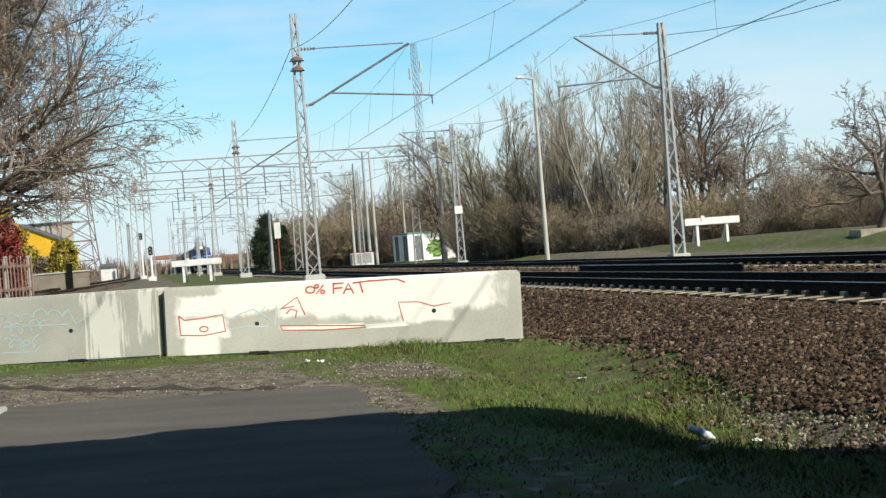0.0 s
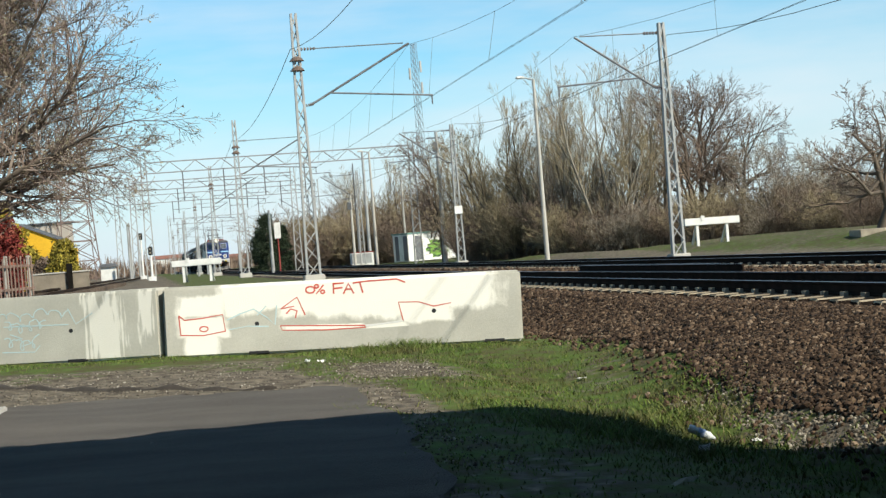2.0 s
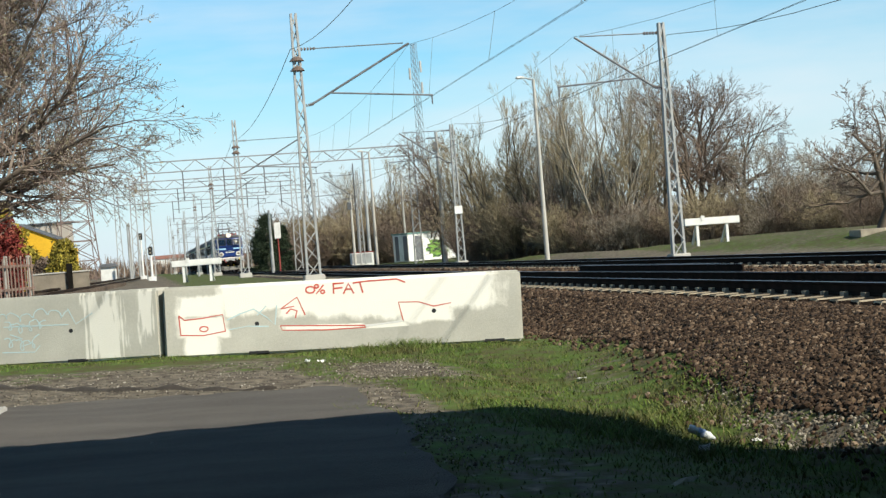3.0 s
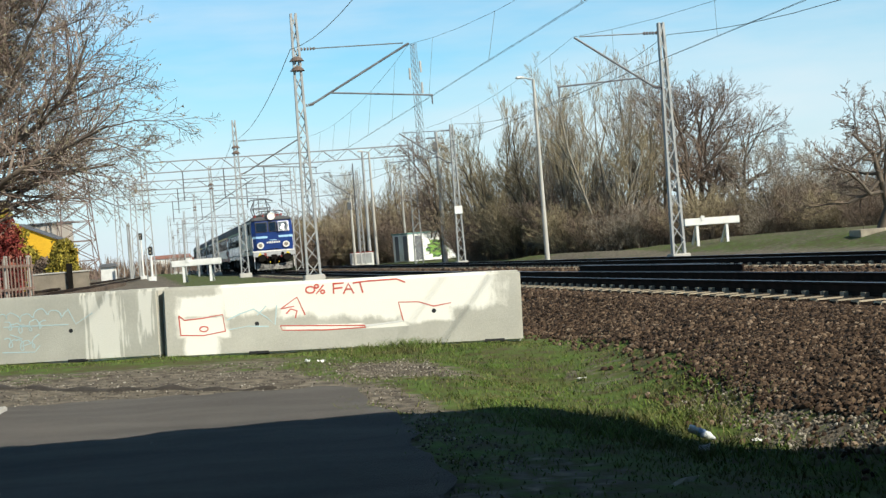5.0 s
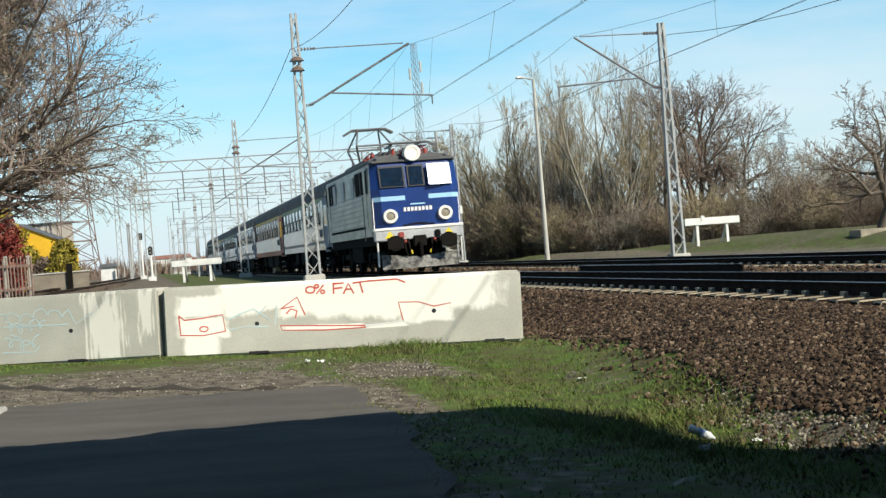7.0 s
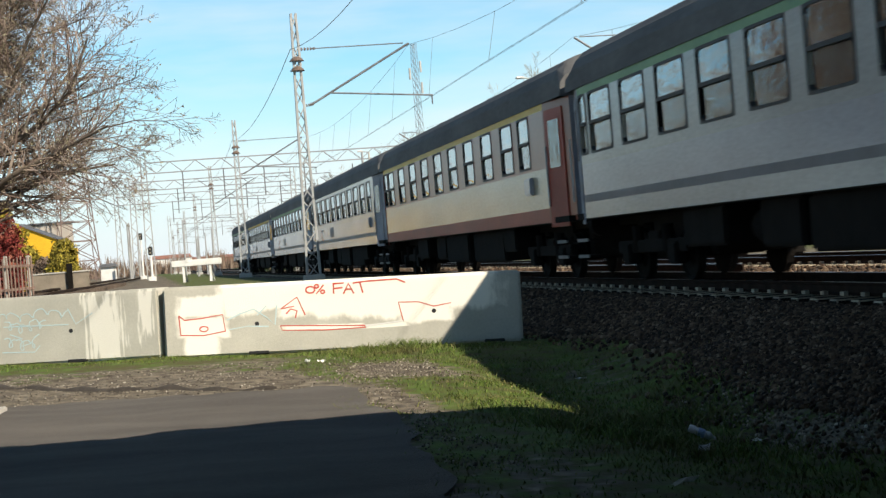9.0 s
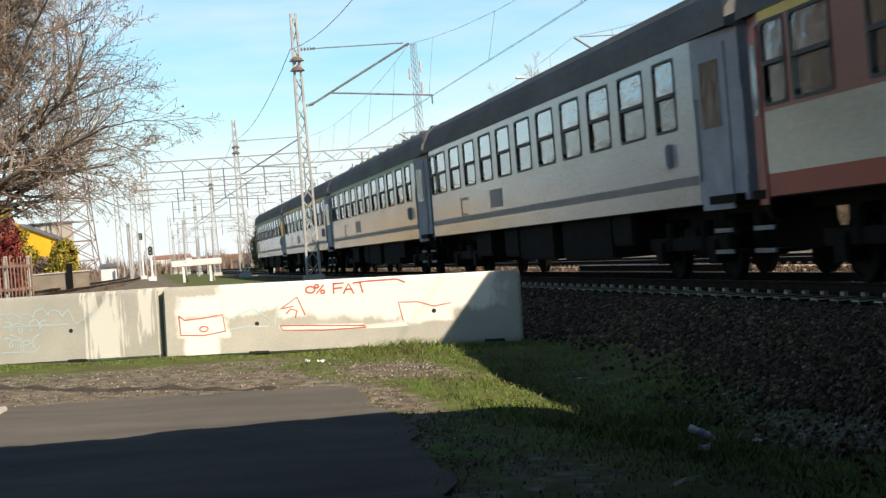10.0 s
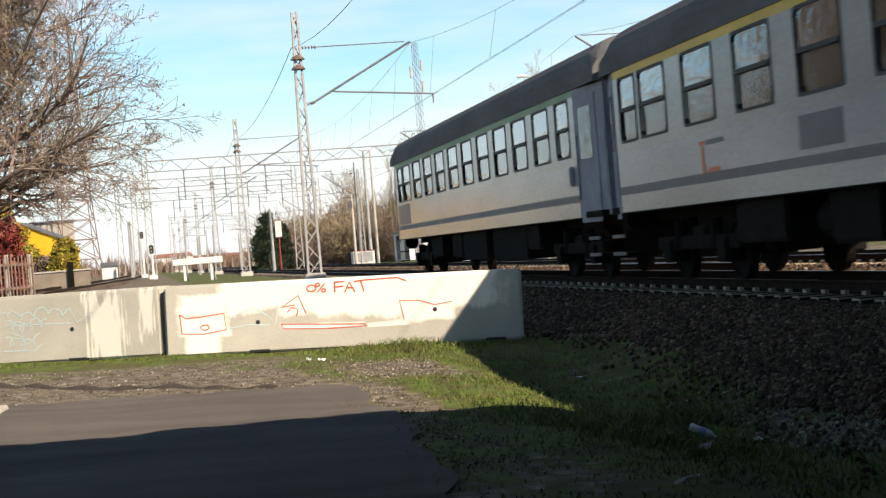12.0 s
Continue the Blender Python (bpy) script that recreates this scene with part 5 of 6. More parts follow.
ROUND = dict(radius=0.2, thin=0.009, wobble=0.12, lift=0.03, bare=0.16, levels=[(13, 0.55, 0.85), (8, 0.5, 0.75), (6, 0.5, 0.7), (4, 0.55, 0.6)])
UPRIGHT = dict(radius=0.13, thin=0.0075, wobble=0.08, lift=0.12, bare=0.12, spread=0.32, clump=0.9, levels=[(10, 0.45, 0.45), (7, 0.5, 0.5), (5, 0.5, 0.5), (3, 0.55, 0.5)])
SHRUB = dict(radius=0.035, thin=0.009, wobble=0.11, lift=0.05, bare=0.05, spread=0.55, clump=1.6, levels=[(8, 0.5, 0.5), (6, 0.5, 0.55), (3, 0.6, 0.6)])
GNARLED = dict(radius=0.24, thin=0.012, wobble=0.24, lift=0.02, bare=0.3, levels=[(9, 0.75, 1.15), (7, 0.5, 0.8), (5, 0.5, 0.8), (4, 0.5, 0.7)])

NEAR_TREE = dict(radius=0.2, thin=0.006, wobble=0.13, lift=0.04, bare=0.14, bud=0.022, lean=0.03, levels=[(66, 0.375, 0.85), (14, 0.46, 0.68), (9, 0.44, 0.75), (5, 0.5, 0.7)])
M["twig_near"] = island_material("twig_near", [(0.0, (0.1, 0.072, 0.06)), (0.6, (0.22, 0.165, 0.14)), (1.0, (0.38, 0.31, 0.26))])
M["bud"] = island_material("bud_tan", [(0.0, (0.14, 0.11, 0.07)), (1.0, (0.36, 0.33, 0.22))])
tree("tree", pose(*spot(-12.5, 40.0), 0, 0, 30), 5, 12.0, NEAR_TREE, M["bark"], M["twig_near"], "large bare tree with fine budding twigs beside the lane", buds=0.55, bud_mat=M["bud"])

WOOD = "bare trees behind the tracks"
first_round = tree("tree", pose(*spot(15.6, 97)), 11, 8.9, dict(ROUND, radius=0.24), M["bark"], M["twig_brown"], "broad bare tree with a rounded crown behind the tracks", group=WOOD)
first_up = tree("tree", pose(*spot(10.4, 96)), 12, 9.8, UPRIGHT, M["bark_pale"], M["twig_olive"], "tall bare willow with olive upright twigs", group=WOOD, stems=4)
up_pale = tree("tree", pose(*spot(12.4, 98)), 13, 10.4, UPRIGHT, M["bark_pale"], M["twig_grey"], "tall slender bare tree with pale upright branches", group=WOOD, stems=5)
gnarl = tree("tree", pose(*spot(19.8, 72)), 14, 5.3, GNARLED, M["bark"], M["twig_brown"], "dark gnarled bare fruit tree in the scrub", group=WOOD)
birch = tree("tree", pose(*spot(19.3, 92)), 15, 5.2, dict(ROUND, radius=0.09), M["bark_pale"], M["twig_grey"], "small pale bare tree in front of the scrub", group=WOOD, stems=1)
olive = tree("tree", pose(*spot(5.2, 112)), 16, 9.3, dict(UPRIGHT, spread=0.45), M["bark"], M["twig_olive"], "bare tree with yellowish twigs behind the tracks", group=WOOD, stems=7)
# further trees of these kinds: kind, sideways, distance, turn, scale
for src, x, b, rz, s in ((olive, 7.2, 108, 70, 0.95), (up_pale, 8.6, 104, 140, 0.86), (first_round, 17.6, 101, 100, 0.95), (olive, 3.4, 118, 200, 0.9), (first_up, 2.2, 122, 40, 0.8), (first_round, 18.6, 99, 250, 0.8), (first_round, 13.9, 99, 300, 0.95), (first_round, 16.8, 102, 160, 1.02), (first_round, 0.1, 124, 10, 0.98), (olive, 9.2, 105, 300, 0.8),
                         (up_pale, 22.5, 104, 20, 0.42), (birch, 22.0, 95, 120, 0.9), (birch, 25.5, 98, 220, 1.0), (first_round, 27.5, 100, 200, 0.6), (gnarl, 22.4, 78, 130, 0.9), (olive, -5.5, 178, 10, 1.02), (first_up, -8.5, 186, 50, 0.92), (up_pale, -10.5, 190, 80, 0.9), (olive, -2.5, 172, 130, 0.85), (olive, -13, 196, 130, 0.7), (first_up, -16, 205, 200, 0.65), (first_round, -0.8, 150, 80, 0.7)):
    px, py, pz = spot(x, b)
    c = copy_thing(src, pose(px, py, pz, 0, 0, rz))
    c.scale = (s, s, s)

# Unseen trees left of the view, added to darken reflections in the coaches.
for src, x, b, rz, s in ((up_pale, -30, 80, 80, 0.9), (first_round, -38, 100, 200, 1.0), (olive, -46, 125, 10, 1.0)):
    px, py, pz = spot(x, b)
    c = copy_thing(src, pose(px, py, pz, 0, 0, rz))
    c.scale = (s, s, s)

SCRUB = "bare shrubs along the far bank"
shrubs = [tree("shrub", pose(*spot(8, 100)), 31, 4.2, SHRUB, M["bark"], M["twig_brown"], "dense bare brown shrub behind the tracks", "shrub", SCRUB, stems=26),
          tree("shrub", pose(*spot(11, 100)), 32, 3.6, SHRUB, M["bark"], M["twig_grey"], "dense bare greyish shrub behind the tracks", "shrub", SCRUB, stems=26),
          tree("shrub", pose(*spot(5, 105)), 33, 4.4, SHRUB, M["bark"], M["twig_olive"], "dense bare olive-brown shrub behind the tracks", "shrub", SCRUB, stems=24)]
rng = np.random.default_rng(9)
k = 0
for row, (b0, s0) in enumerate(((93, 0.62), (99, 0.72), (106, 0.82))):
    for i in range(17):
        x = 2.5 + i * 1.75 + rng.normal(0, 0.4)
        b = b0 + rng.normal(0, 1.2) + (14 if x < 7 else 0) + (6 - 0.5 * x if x > 14 else 0) * (row < 2)
        px, py, pz = spot(x, b)
        c = copy_thing(shrubs[(0, 1, 0, 2)[k % 4] if x > 9 else (0, 2)[k % 2]], pose(px, py, pz, 0, 0, rng.random() * 360))
        q = s0 * (0.75 + 0.5 * rng.random())
        c.scale = (q * 1.15, q * 1.15, q)
        k += 1
for row, (b0, s0) in enumerate(((165, 1.1), (180, 1.5))):
    for i in range(12):
        x = -15.5 + i * 1.75 + rng.normal(0, 0.5)
        b = b0 + rng.normal(0, 3)
        px, py, pz = spot(x, b)
        c = copy_thing(shrubs[(2, 0)[i % 2]], pose(px, py, pz, 0, 0, rng.random() * 360))
        q = s0 * (0.7 + 0.5 * rng.random())
        c.scale = (q * 1.2, q * 1.2, q)


def far_woods():
    """A ragged dark band of scrub far behind, in many upright stems."""
    segs = []
    r = np.random.default_rng(4)
    for x0, x1, b, h, n in ((2, 60, 118, 3.0, 5200), (-22, 8, 215, 4.5, 2600), (-98, -25, 420, 6.0, 3000)):
        for i in range(n):
            x = x0 + (x1 - x0) * r.random()
            bb = b + r.normal(0, 4)
            px, py, pz = cam_frame(x, bb, -0.4)
            hh = h * (0.4 + 0.6 * r.random()) * (0.8 + 0.25 * math.sin(x * 0.7) + 0.15 * math.sin(x * 1.9))
            top = (px + r.normal(0, 0.5), py + r.normal(0, 0.5), pz + hh)
            w = 0.05 * b / 118
            segs.append(((px, py, pz - 0.2), top, w * (0.5 + r.random()), 0.012))
    v, f = branch_mesh(segs, 3)
    ob = mesh_object("scrub_thicket", v, f, M["twig_brown"])
    tagged(ob, "far thicket of bare brown stems", "thicket", kind="stuff")


far_woods()


def evergreen(m, h, w, seed, label, mat, name="conifer"):
    t = thing(name, m, label, "tree" if name == "conifer" else "shrub")
    part("trunk", tube((0, 0, -0.2), (0, 0, h * 0.8), 0.14, 0.03), M["bark"], t)
    r = np.random.default_rng(seed)
    v, f = [], []
    tall = name == "conifer"
    clumps = []
    for i in range(110 if tall else 80):
        u = r.random() ** 0.85
        a = r.random() * 2 * math.pi
        if tall:
            rad = w * (0.25 + 0.95 * (1 - u) ** 0.7) * (0.35 + 0.75 * r.random())
        else:
            rad = w * math.sqrt(max(0.05, 1 - (1.6 * u - 0.7) ** 2)) * (0.3 + 0.75 * r.random())
        clumps.append((rad * math.cos(a), rad * math.sin(a), h * (0.05 + 0.95 * u), 0.6 + 0.8 * r.random()))
    for i in range(13000):
        cx, cy, cz, k = clumps[i % len(clumps)]
        p = np.array([cx, cy, cz]) + r.normal(0, 1, 3) * np.array([0.16, 0.16, 0.11 if tall else 0.16]) * k * (w / 0.9)
        p[2] = max(p[2], 0.03) - (0.25 * math.hypot(p[0], p[1]) * 0.3 if tall else 0)
        o = r.normal(0, 1, (3, 3)) * 0.055
        b = len(v)
        v += [tuple(p + o[0]), tuple(p + o[1]), tuple(p + o[2])]
        f.append((b, b + 1, b + 2))
    tagged(mesh_object("foliage", v, f, mat, parent=t), kind="stuff")
    return t


M["needles"] = island_material("dark_needles", [(0.0, (0.012, 0.02, 0.012)), (1.0, (0.04, 0.06, 0.03))])
M["forsythia"] = island_material("yellow_blossom", [(0.0, (0.3, 0.2, 0.02)), (0.6, (0.62, 0.42, 0.03)), (1.0, (0.75, 0.6, 0.08))])
M["hedge_ochre"] = island_material("ochre_hedge", [(0.0, (0.1, 0.08, 0.015)), (0.6, (0.24, 0.2, 0.03)), (1.0, (0.42, 0.33, 0.05))])
M["red_leaf"] = island_material("dark_red_leaves", [(0.0, (0.09, 0.015, 0.015)), (0.6, (0.24, 0.04, 0.035)), (1.0, (0.26, 0.09, 0.06))])
evergreen(pose(*spot(-16.3, 148)), 5.4, 1.15, 3, "dark evergreen tree beside the tracks", M["needles"])
evergreen(pose(*spot(-15.2, 151)), 4.3, 1.0, 8, "dark evergreen tree beside the tracks", M["needles"])
evergreen(pose(*spot(-17.4, 152)), 4.0, 1.1, 9, "low dark evergreen beside the tracks", M["needles"])


# ---- yellow house, hedge and fence ----
def house():
    px, py, pz = spot(-38.2, 149.8)
    pz = -0.2
    t = thing("house", pose(px, py, pz, 0, 0, -HEADING), "small yellow rendered house with a grey flat roof", "house")
    wall = material("yellow_render", (0.78, 0.46, 0.025), (0.6, 0.34, 0.02), 1.0, 12.0, 0.9)
    grey = material("pale_cladding", (0.48, 0.43, 0.38), (0.36, 0.32, 0.28), 1.0, 12.0, 0.8)
    bm = bmesh.new()
    vs = [bm.verts.new(p) for p in ((-4, 0, -0.5), (1.65, 0, -0.5), (1.65, 0, 2.0), (0.98, 0, 2.05), (0.9, 0, 2.5), (-0.9, 0, 3.3), (-4, 0, 2.7))]
    vb = [bm.verts.new((v.co.x, 1.5, v.co.z)) for v in vs]
    bm.faces.new(vs)
    bm.faces.new(vb[::-1])
    for i in range(len(vs)):
        j = (i + 1) % len(vs)
        bm.faces.new((vs[i], vs[j], vb[j], vb[i]))
    bmesh.ops.recalc_face_normals(bm, faces=bm.faces)
    part("wall", bm, wall, t)
    bm = bmesh.new()
    add_box(bm, (0.95, -0.1, 2.06), (1.75, 1.6, 2.13))
    rv = [bm.verts.new(q) for q in ((-0.9, -0.1, 3.31), (1.05, -0.1, 2.45), (1.05, 1.6, 2.45), (-0.9, 1.6, 3.31), (-0.9, -0.1, 3.38), (1.05, -0.1, 2.52), (1.05, 1.6, 2.52), (-0.9, 1.6, 3.38))]
    for q in ((3, 2, 1, 0), (4, 5, 6, 7), (0, 1, 5, 4), (1, 2, 6, 5), (2, 3, 7, 6), (3, 0, 4, 7)):
        bm.faces.new([rv[i] for i in q])
    part("roof", bm, M["galv_dark"], t)
    b = part("annex", box((-2.2, 7.5, -0.5), (-0.15, 8.6, 3.5), 0.03), grey, t, "pale clad block behind the yellow wall")
    part("annex_roof", box((-2.3, 7.4, 3.5), (-0.05, 8.7, 3.58)), M["galv_dark"], b)
    t.scale = (1.92, 1.92, 1.92)
    return t


house()
for x, b, h, w, mat, lab in ((-18.7, 71, 1.9, 0.6, "hedge_ochre", "ochre-green hedge bush by the fence"), (-16.25, 68, 2.0, 0.5, "hedge_ochre", "rounded ochre bush by the fence"), (-17.5, 70, 1.3, 0.55, "twig_brown", "bare brown bush by the fence"), (-16.0, 66.5, 1.25, 0.5, "hedge_ochre", "low ochre bush by the fence"), (-14.95, 54, 2.5, 0.62, "red_leaf", "dark red-leaved bush behind the fence"), (-16.0, 58, 3.1, 0.7, "hedge_ochre", "tall ochre bush behind the fence")):
    evergreen(pose(*spot(x, b)), h, w, int(abs(x * 7)), lab, M[mat], "bush")


def garden_wall():
    px, py, pz = spot(-17.2, 65.5)
    t = thing("garden_wall", pose(px, py, pz, 0, 0, -HEADING + 4), "low grey-brown rendered garden wall", "wall")
    part("panel", box((0, 0, -0.4), (2.5, 0.2, 0.75), 0.02), material("dirty_render", (0.27, 0.23, 0.18), (0.16, 0.135, 0.105), 1.5, 20, 0.95, bump=0.3), t)
    part("coping", box((-0.05, -0.04, 0.75), (2.55, 0.24, 0.82), 0.015), M["pole_concrete"], t)
    part("gate_post", box((1.62, -0.12, -0.4), (1.85, 0.1, 1.15), 0.02), M["under"], t, "dark wooden gate post")
    return t


garden_wall()


def fence():
    px, py, pz = spot(-13.0, 46)
    t = thing("fence", pose(px, py, pz, 0, 0, 76), "weathered brown picket fence", "fence")
    wood = material("weathered_wood", (0.3, 0.21, 0.17), (0.17, 0.11, 0.09), 2.0, 25.0, 0.9, stretch=(6, 6, 1), random_value=0.35)
    me = None
    for i in range(14):
        if me is None:
            ob = part("picket", box((0, -0.012, 0.0), (0.085, 0.012, 1.3), 0.006), wood, t)
            me = ob.data
        else:
            ob = new("picket", me)
            ob.parent = t
        ob.location = (i * 0.33 - 1.0, 0, 0.05 * math.sin(i * 2.1))
    for z in (0.3, 1.0):
        part("fence_rail", box((-1, 0.014, z), (3.6, 0.05, z + 0.08)), wood, t)
    for i in range(3):
        part("post", box((-0.9 + i * 2.1, 0.05, -0.4), (-0.8 + i * 2.1, 0.15, 1.35), 0.01), M["pole_concrete"], t)
    return t


fence()


# ---- buffer stops, huts, signals, towers ----
def buffer_stop(m, label):
    t = thing("buffer_stop", m, label, "buffer stop", "white buffer stops")
    part("beam", box((-1.33, -0.12, 0.78), (1.33, 0.12, 1.12), 0.02), M["white_paint"], t)
    for s in (-1, 1):
        bm = bmesh.new()
        add_bar(bm, (s * 0.72, 0, -0.2), (s * 0.72, 0, 0.8), 0.12, 0.14)
        add_bar(bm, (s * 0.72, 0.1, 0.75), (s * 0.72, 1.0, -0.1), 0.1, 0.1)
        part("leg", bm, M["white_paint"], t)
    part("bolt_plate", box((-0.55, -0.15, 0.98), (-0.35, -0.1, 1.22), 0.02), M["white_paint"], t)
    return t


x, y, z = cam_frame(-13.22, 85, 0)
buffer_stop(pose(x, y, gz(x, y) + 0.1, 0, 0, -HEADING), "white wooden buffer stop at the end of a siding")
x, y, z = cam_frame(12.75, 75, 0)
buffer_stop(pose(x, y, 0.13, 0, 0.5, -HEADING + 6), "white wooden buffer stop on the grassy bank")


def container_hut():
    px, py, pz = spot(-2.55, 150)
    t = thing("container_hut", pose(px, py, pz, 0, 0, 24), "white container hut with green graffiti", "hut")
    part("body", box((-1.7, -1.3, 0.1), (3.6, 1.3, 2.65), 0.03), M["white_paint"], t)
    part("roof", box((-1.8, -1.4, 2.65), (3.7, 1.4, 2.78), 0.02), material("green_roof", (0.16, 0.3, 0.26), (0.1, 0.2, 0.18), 2, 20, 0.6), t)
    g = material("graffiti_green", (0.22, 0.42, 0.06), (0.015, 0.03, 0.02), 2.2, 5.0, 0.6, contrast=0.25, stretch=(1, 1, 1.6))
    verts, faces = [(1.6, -1.306, 1.2)], []
    for i in range(28):
        a = 2 * math.pi * i / 28
        r = 1 + 0.16 * math.sin(i * 2.7) + 0.1 * math.sin(i * 5.1)
        verts.append((1.6 + 1.25 * r * math.cos(a), -1.306, 1.2 + 0.85 * r * math.sin(a)))
    faces = [(0, 1 + i, 1 + (i + 1) % 28) for i in range(28)]
    mesh_object("graffiti", verts, faces, g, parent=t)
    dk = M["stripe_dark"]
    for y0, y1 in ((-1.25, -0.5), (0.3, 0.9)):
        part("door_panel", box((-1.72, y0, 0.2), (-1.69, y1, 2.5)), dk, t)
    part("door_panel", box((-0.9, -1.32, 0.2), (-0.1, -1.29, 2.45)), M["galv_dark"], t)
    return t


container_hut()


def equipment_box():
    px, py, pz = spot(-7.7, 150)
    t = thing("equipment_cabinet", pose(px, py, pz + 0.25, 0, 0, -HEADING), "low white equipment cabinet by the tracks", "cabinet")
    part("body", box((-1.1, -0.5, -0.3), (1.1, 0.5, 1.0), 0.03), M["white_paint"], t)
    part("lid", box((-1.15, -0.55, 1.0), (1.15, 0.55, 1.08), 0.02), M["red_paint"], t)
    part("door", box((-0.95, -0.53, 0.0), (-0.05, -0.5, 0.9), 0.01), M["galv"], t)
    part("door", box((0.05, -0.53, 0.0), (0.95, -0.5, 0.9), 0.01), M["galv"], t)
    return t


equipment_box()


def pole(x, b, h, r, mat, label, name="pole", top=None, lean=0.0):
    px, py, pz = spot(x, b)
    t = thing(name, pose(px, py, pz, 0, lean, -HEADING), label, "pole", "poles along the tracks")
    part("shaft", tube((0, 0, -0.3), (0, 0, h), r, r * 0.6, 10), mat, t)
    if top == "cross":
        part("cross_arm", box((-0.8, -0.05, h - 0.5), (0.3, 0.05, h - 0.4)), M["galv_dark"], t)
        part("transformer", box((-0.35, -0.2, h - 1.5), (0.05, 0.2, h - 0.8), 0.04), M["galv_dark"], t)
    if top == "sign":
        part("sign_board", box((-0.26, -0.08, h - 1.0), (0.26, -0.03, h + 0.3), 0.01), M["white_paint"], t, "tall white sign board")
    return t


pole(-7.0, 152, 11.0, 0.19, M["galv"], "pale steel pole beside the tracks")
pole(-7.9, 150, 9.7, 0.1, M["galv_dark"], "thin steel pole beside the tracks", top=None)
pole(-8.3, 149, 6.8, 0.15, M["pole_concrete"], "short concrete pole with a cross arm", top="cross")
pole(0.15, 121, 10.0, 0.2, M["galv"], "pale tubular pole with a cross arm", top="cross")
pole(-14.1, 131, 5.3, 0.16, M["galv"], "short pale pole beside the tracks")
pole(-13.4, 130, 3.9, 0.07, M["red_paint"], "thin pole with a tall white sign board", top="sign")
pole(3.5, 116, 7.2, 0.06, M["galv"], "thin leaning stay beside a mast", lean=-17.0)


def signal(x, b, h, label):
    px, py, pz = spot(x, b)
    t = thing("signal", pose(px, py, pz, 0, 0, -HEADING), label, "railway signal", "railway signals")
    part("post", tube((0, 0, -0.2), (0, 0, h), 0.09, 0.08), M["white_paint"], t)
    part("base", box((-0.25, -0.25, -0.2), (0.25, 0.25, 0.3), 0.03), M["white_paint"], t)
    head = part("signal_head", box((-0.15, -0.12, h - 0.1), (0.15, 0.1, h + 0.52), 0.04), M["black"], t)
    for k in range(2):
        part("lens", tube((0, -0.16, h + 0.07 + 0.26 * k), (0, -0.12, h + 0.07 + 0.26 * k), 0.07), M["lens_off"], head)
    return t


signal(-26.9, 142, 3.6, "white signal post with a black head")
signal(-20.6, 112, 1.9, "low white signal post with a black head")
for i, (x, b, h) in enumerate(((-29.6, 150, 5.2), (-31.0, 158, 5.6), (-27.6, 170, 6.0), (-26.0, 180, 5.5), (-24.4, 190, 4.5), (-30.5, 205, 5.5), (-33.0, 215, 5.0), (-33.5, 175, 5.0), (-24.5, 240, 7), (-27.5, 255, 6.5), (-31, 270, 7), (-18.2, 160, 3.8), (-22.4, 145, 3.4))):
    pole(x, b, h, 0.12, M["galv"], "distant pale post beside the sidings", name="post")


def lattice_tower(name, m, h, w0, w1, label, mat, arms=(), panels=16, bar=0.1):
    t = thing(name, m, label, "lattice tower")

    def hw(z):
        return (w0 + (w1 - w0) * (z / h) ** 0.8) / 2

    for sx in (-1, 1):
        for sy in (-1, 1):
            wire_object("leg", [[(sx * hw(h * i / 6), sy * hw(h * i / 6), h * i / 6 - (0.4 if i == 0 else 0)) for i in range(7)]], bar * 0.8, mat, 4, t)
    bm = bmesh.new()
    zs = [h * (1 - (1 - i / panels) ** 1.25) for i in range(panels + 1)]
    for a, b in zip(zs, zs[1:]):
        for s in (-1, 1):
            add_bar(bm, (-hw(a), s * hw(a), a), (hw(b), s * hw(b), b), bar)
            add_bar(bm, (hw(a), s * hw(a), a), (-hw(b), s * hw(b), b), bar)
            add_bar(bm, (s * hw(a), -hw(a), a), (s * hw(b), hw(b), b), bar)
            add_bar(bm, (-hw(b), s * hw(b), b), (hw(b), s * hw(b), b), bar)
    tagged(part("bracing", bm, mat, t), kind="stuff")
    for z, r in arms:
        bm = bmesh.new()
        for s in (-1, 1):
            add_bar(bm, (0, 0, z + 0.8), (s * r, 0, z), bar)
            add_bar(bm, (s * hw(z), 0, z), (s * r, 0, z), bar)
        part("cross_arm", bm, mat, t)
    return t


rust = material("rusty_pylon", (0.22, 0.15, 0.13), (0.13, 0.1, 0.09), 1, 10, 0.8)
lattice_tower("power_pylon", pose(*spot(-36.3, 158), 0, 0, 10), 26, 4.0, 1.2, "tall rust-brown lattice power pylon", rust, arms=((17, 4.0), (21, 4.5), (24.5, 3)), bar=0.075)
tw = lattice_tower("radio_mast", pose(*spot(-1.9, 225), 0, 0, 20), 30.3, 1.1, 0.65, "slender grey lattice radio mast", M["galv_dark"], panels=26, bar=0.03)
for z, s in ((26.0, -1), (24.0, 1), (27.0, 1)):
    part("antenna", box((s * 0.9 - 0.15, -0.1, z - 0.8), (s * 0.9 + 0.15, 0.1, z + 0.8), 0.03), M["galv"], tw)
lattice_tower("power_pylon", pose(*spot(109, 500), 0, 0, 10), 28.5, 5.0, 1.2, "far grey lattice power pylon above the scrub", M["galv_dark"], arms=((17, 6), (21, 7), (25, 5)), bar=0.11)


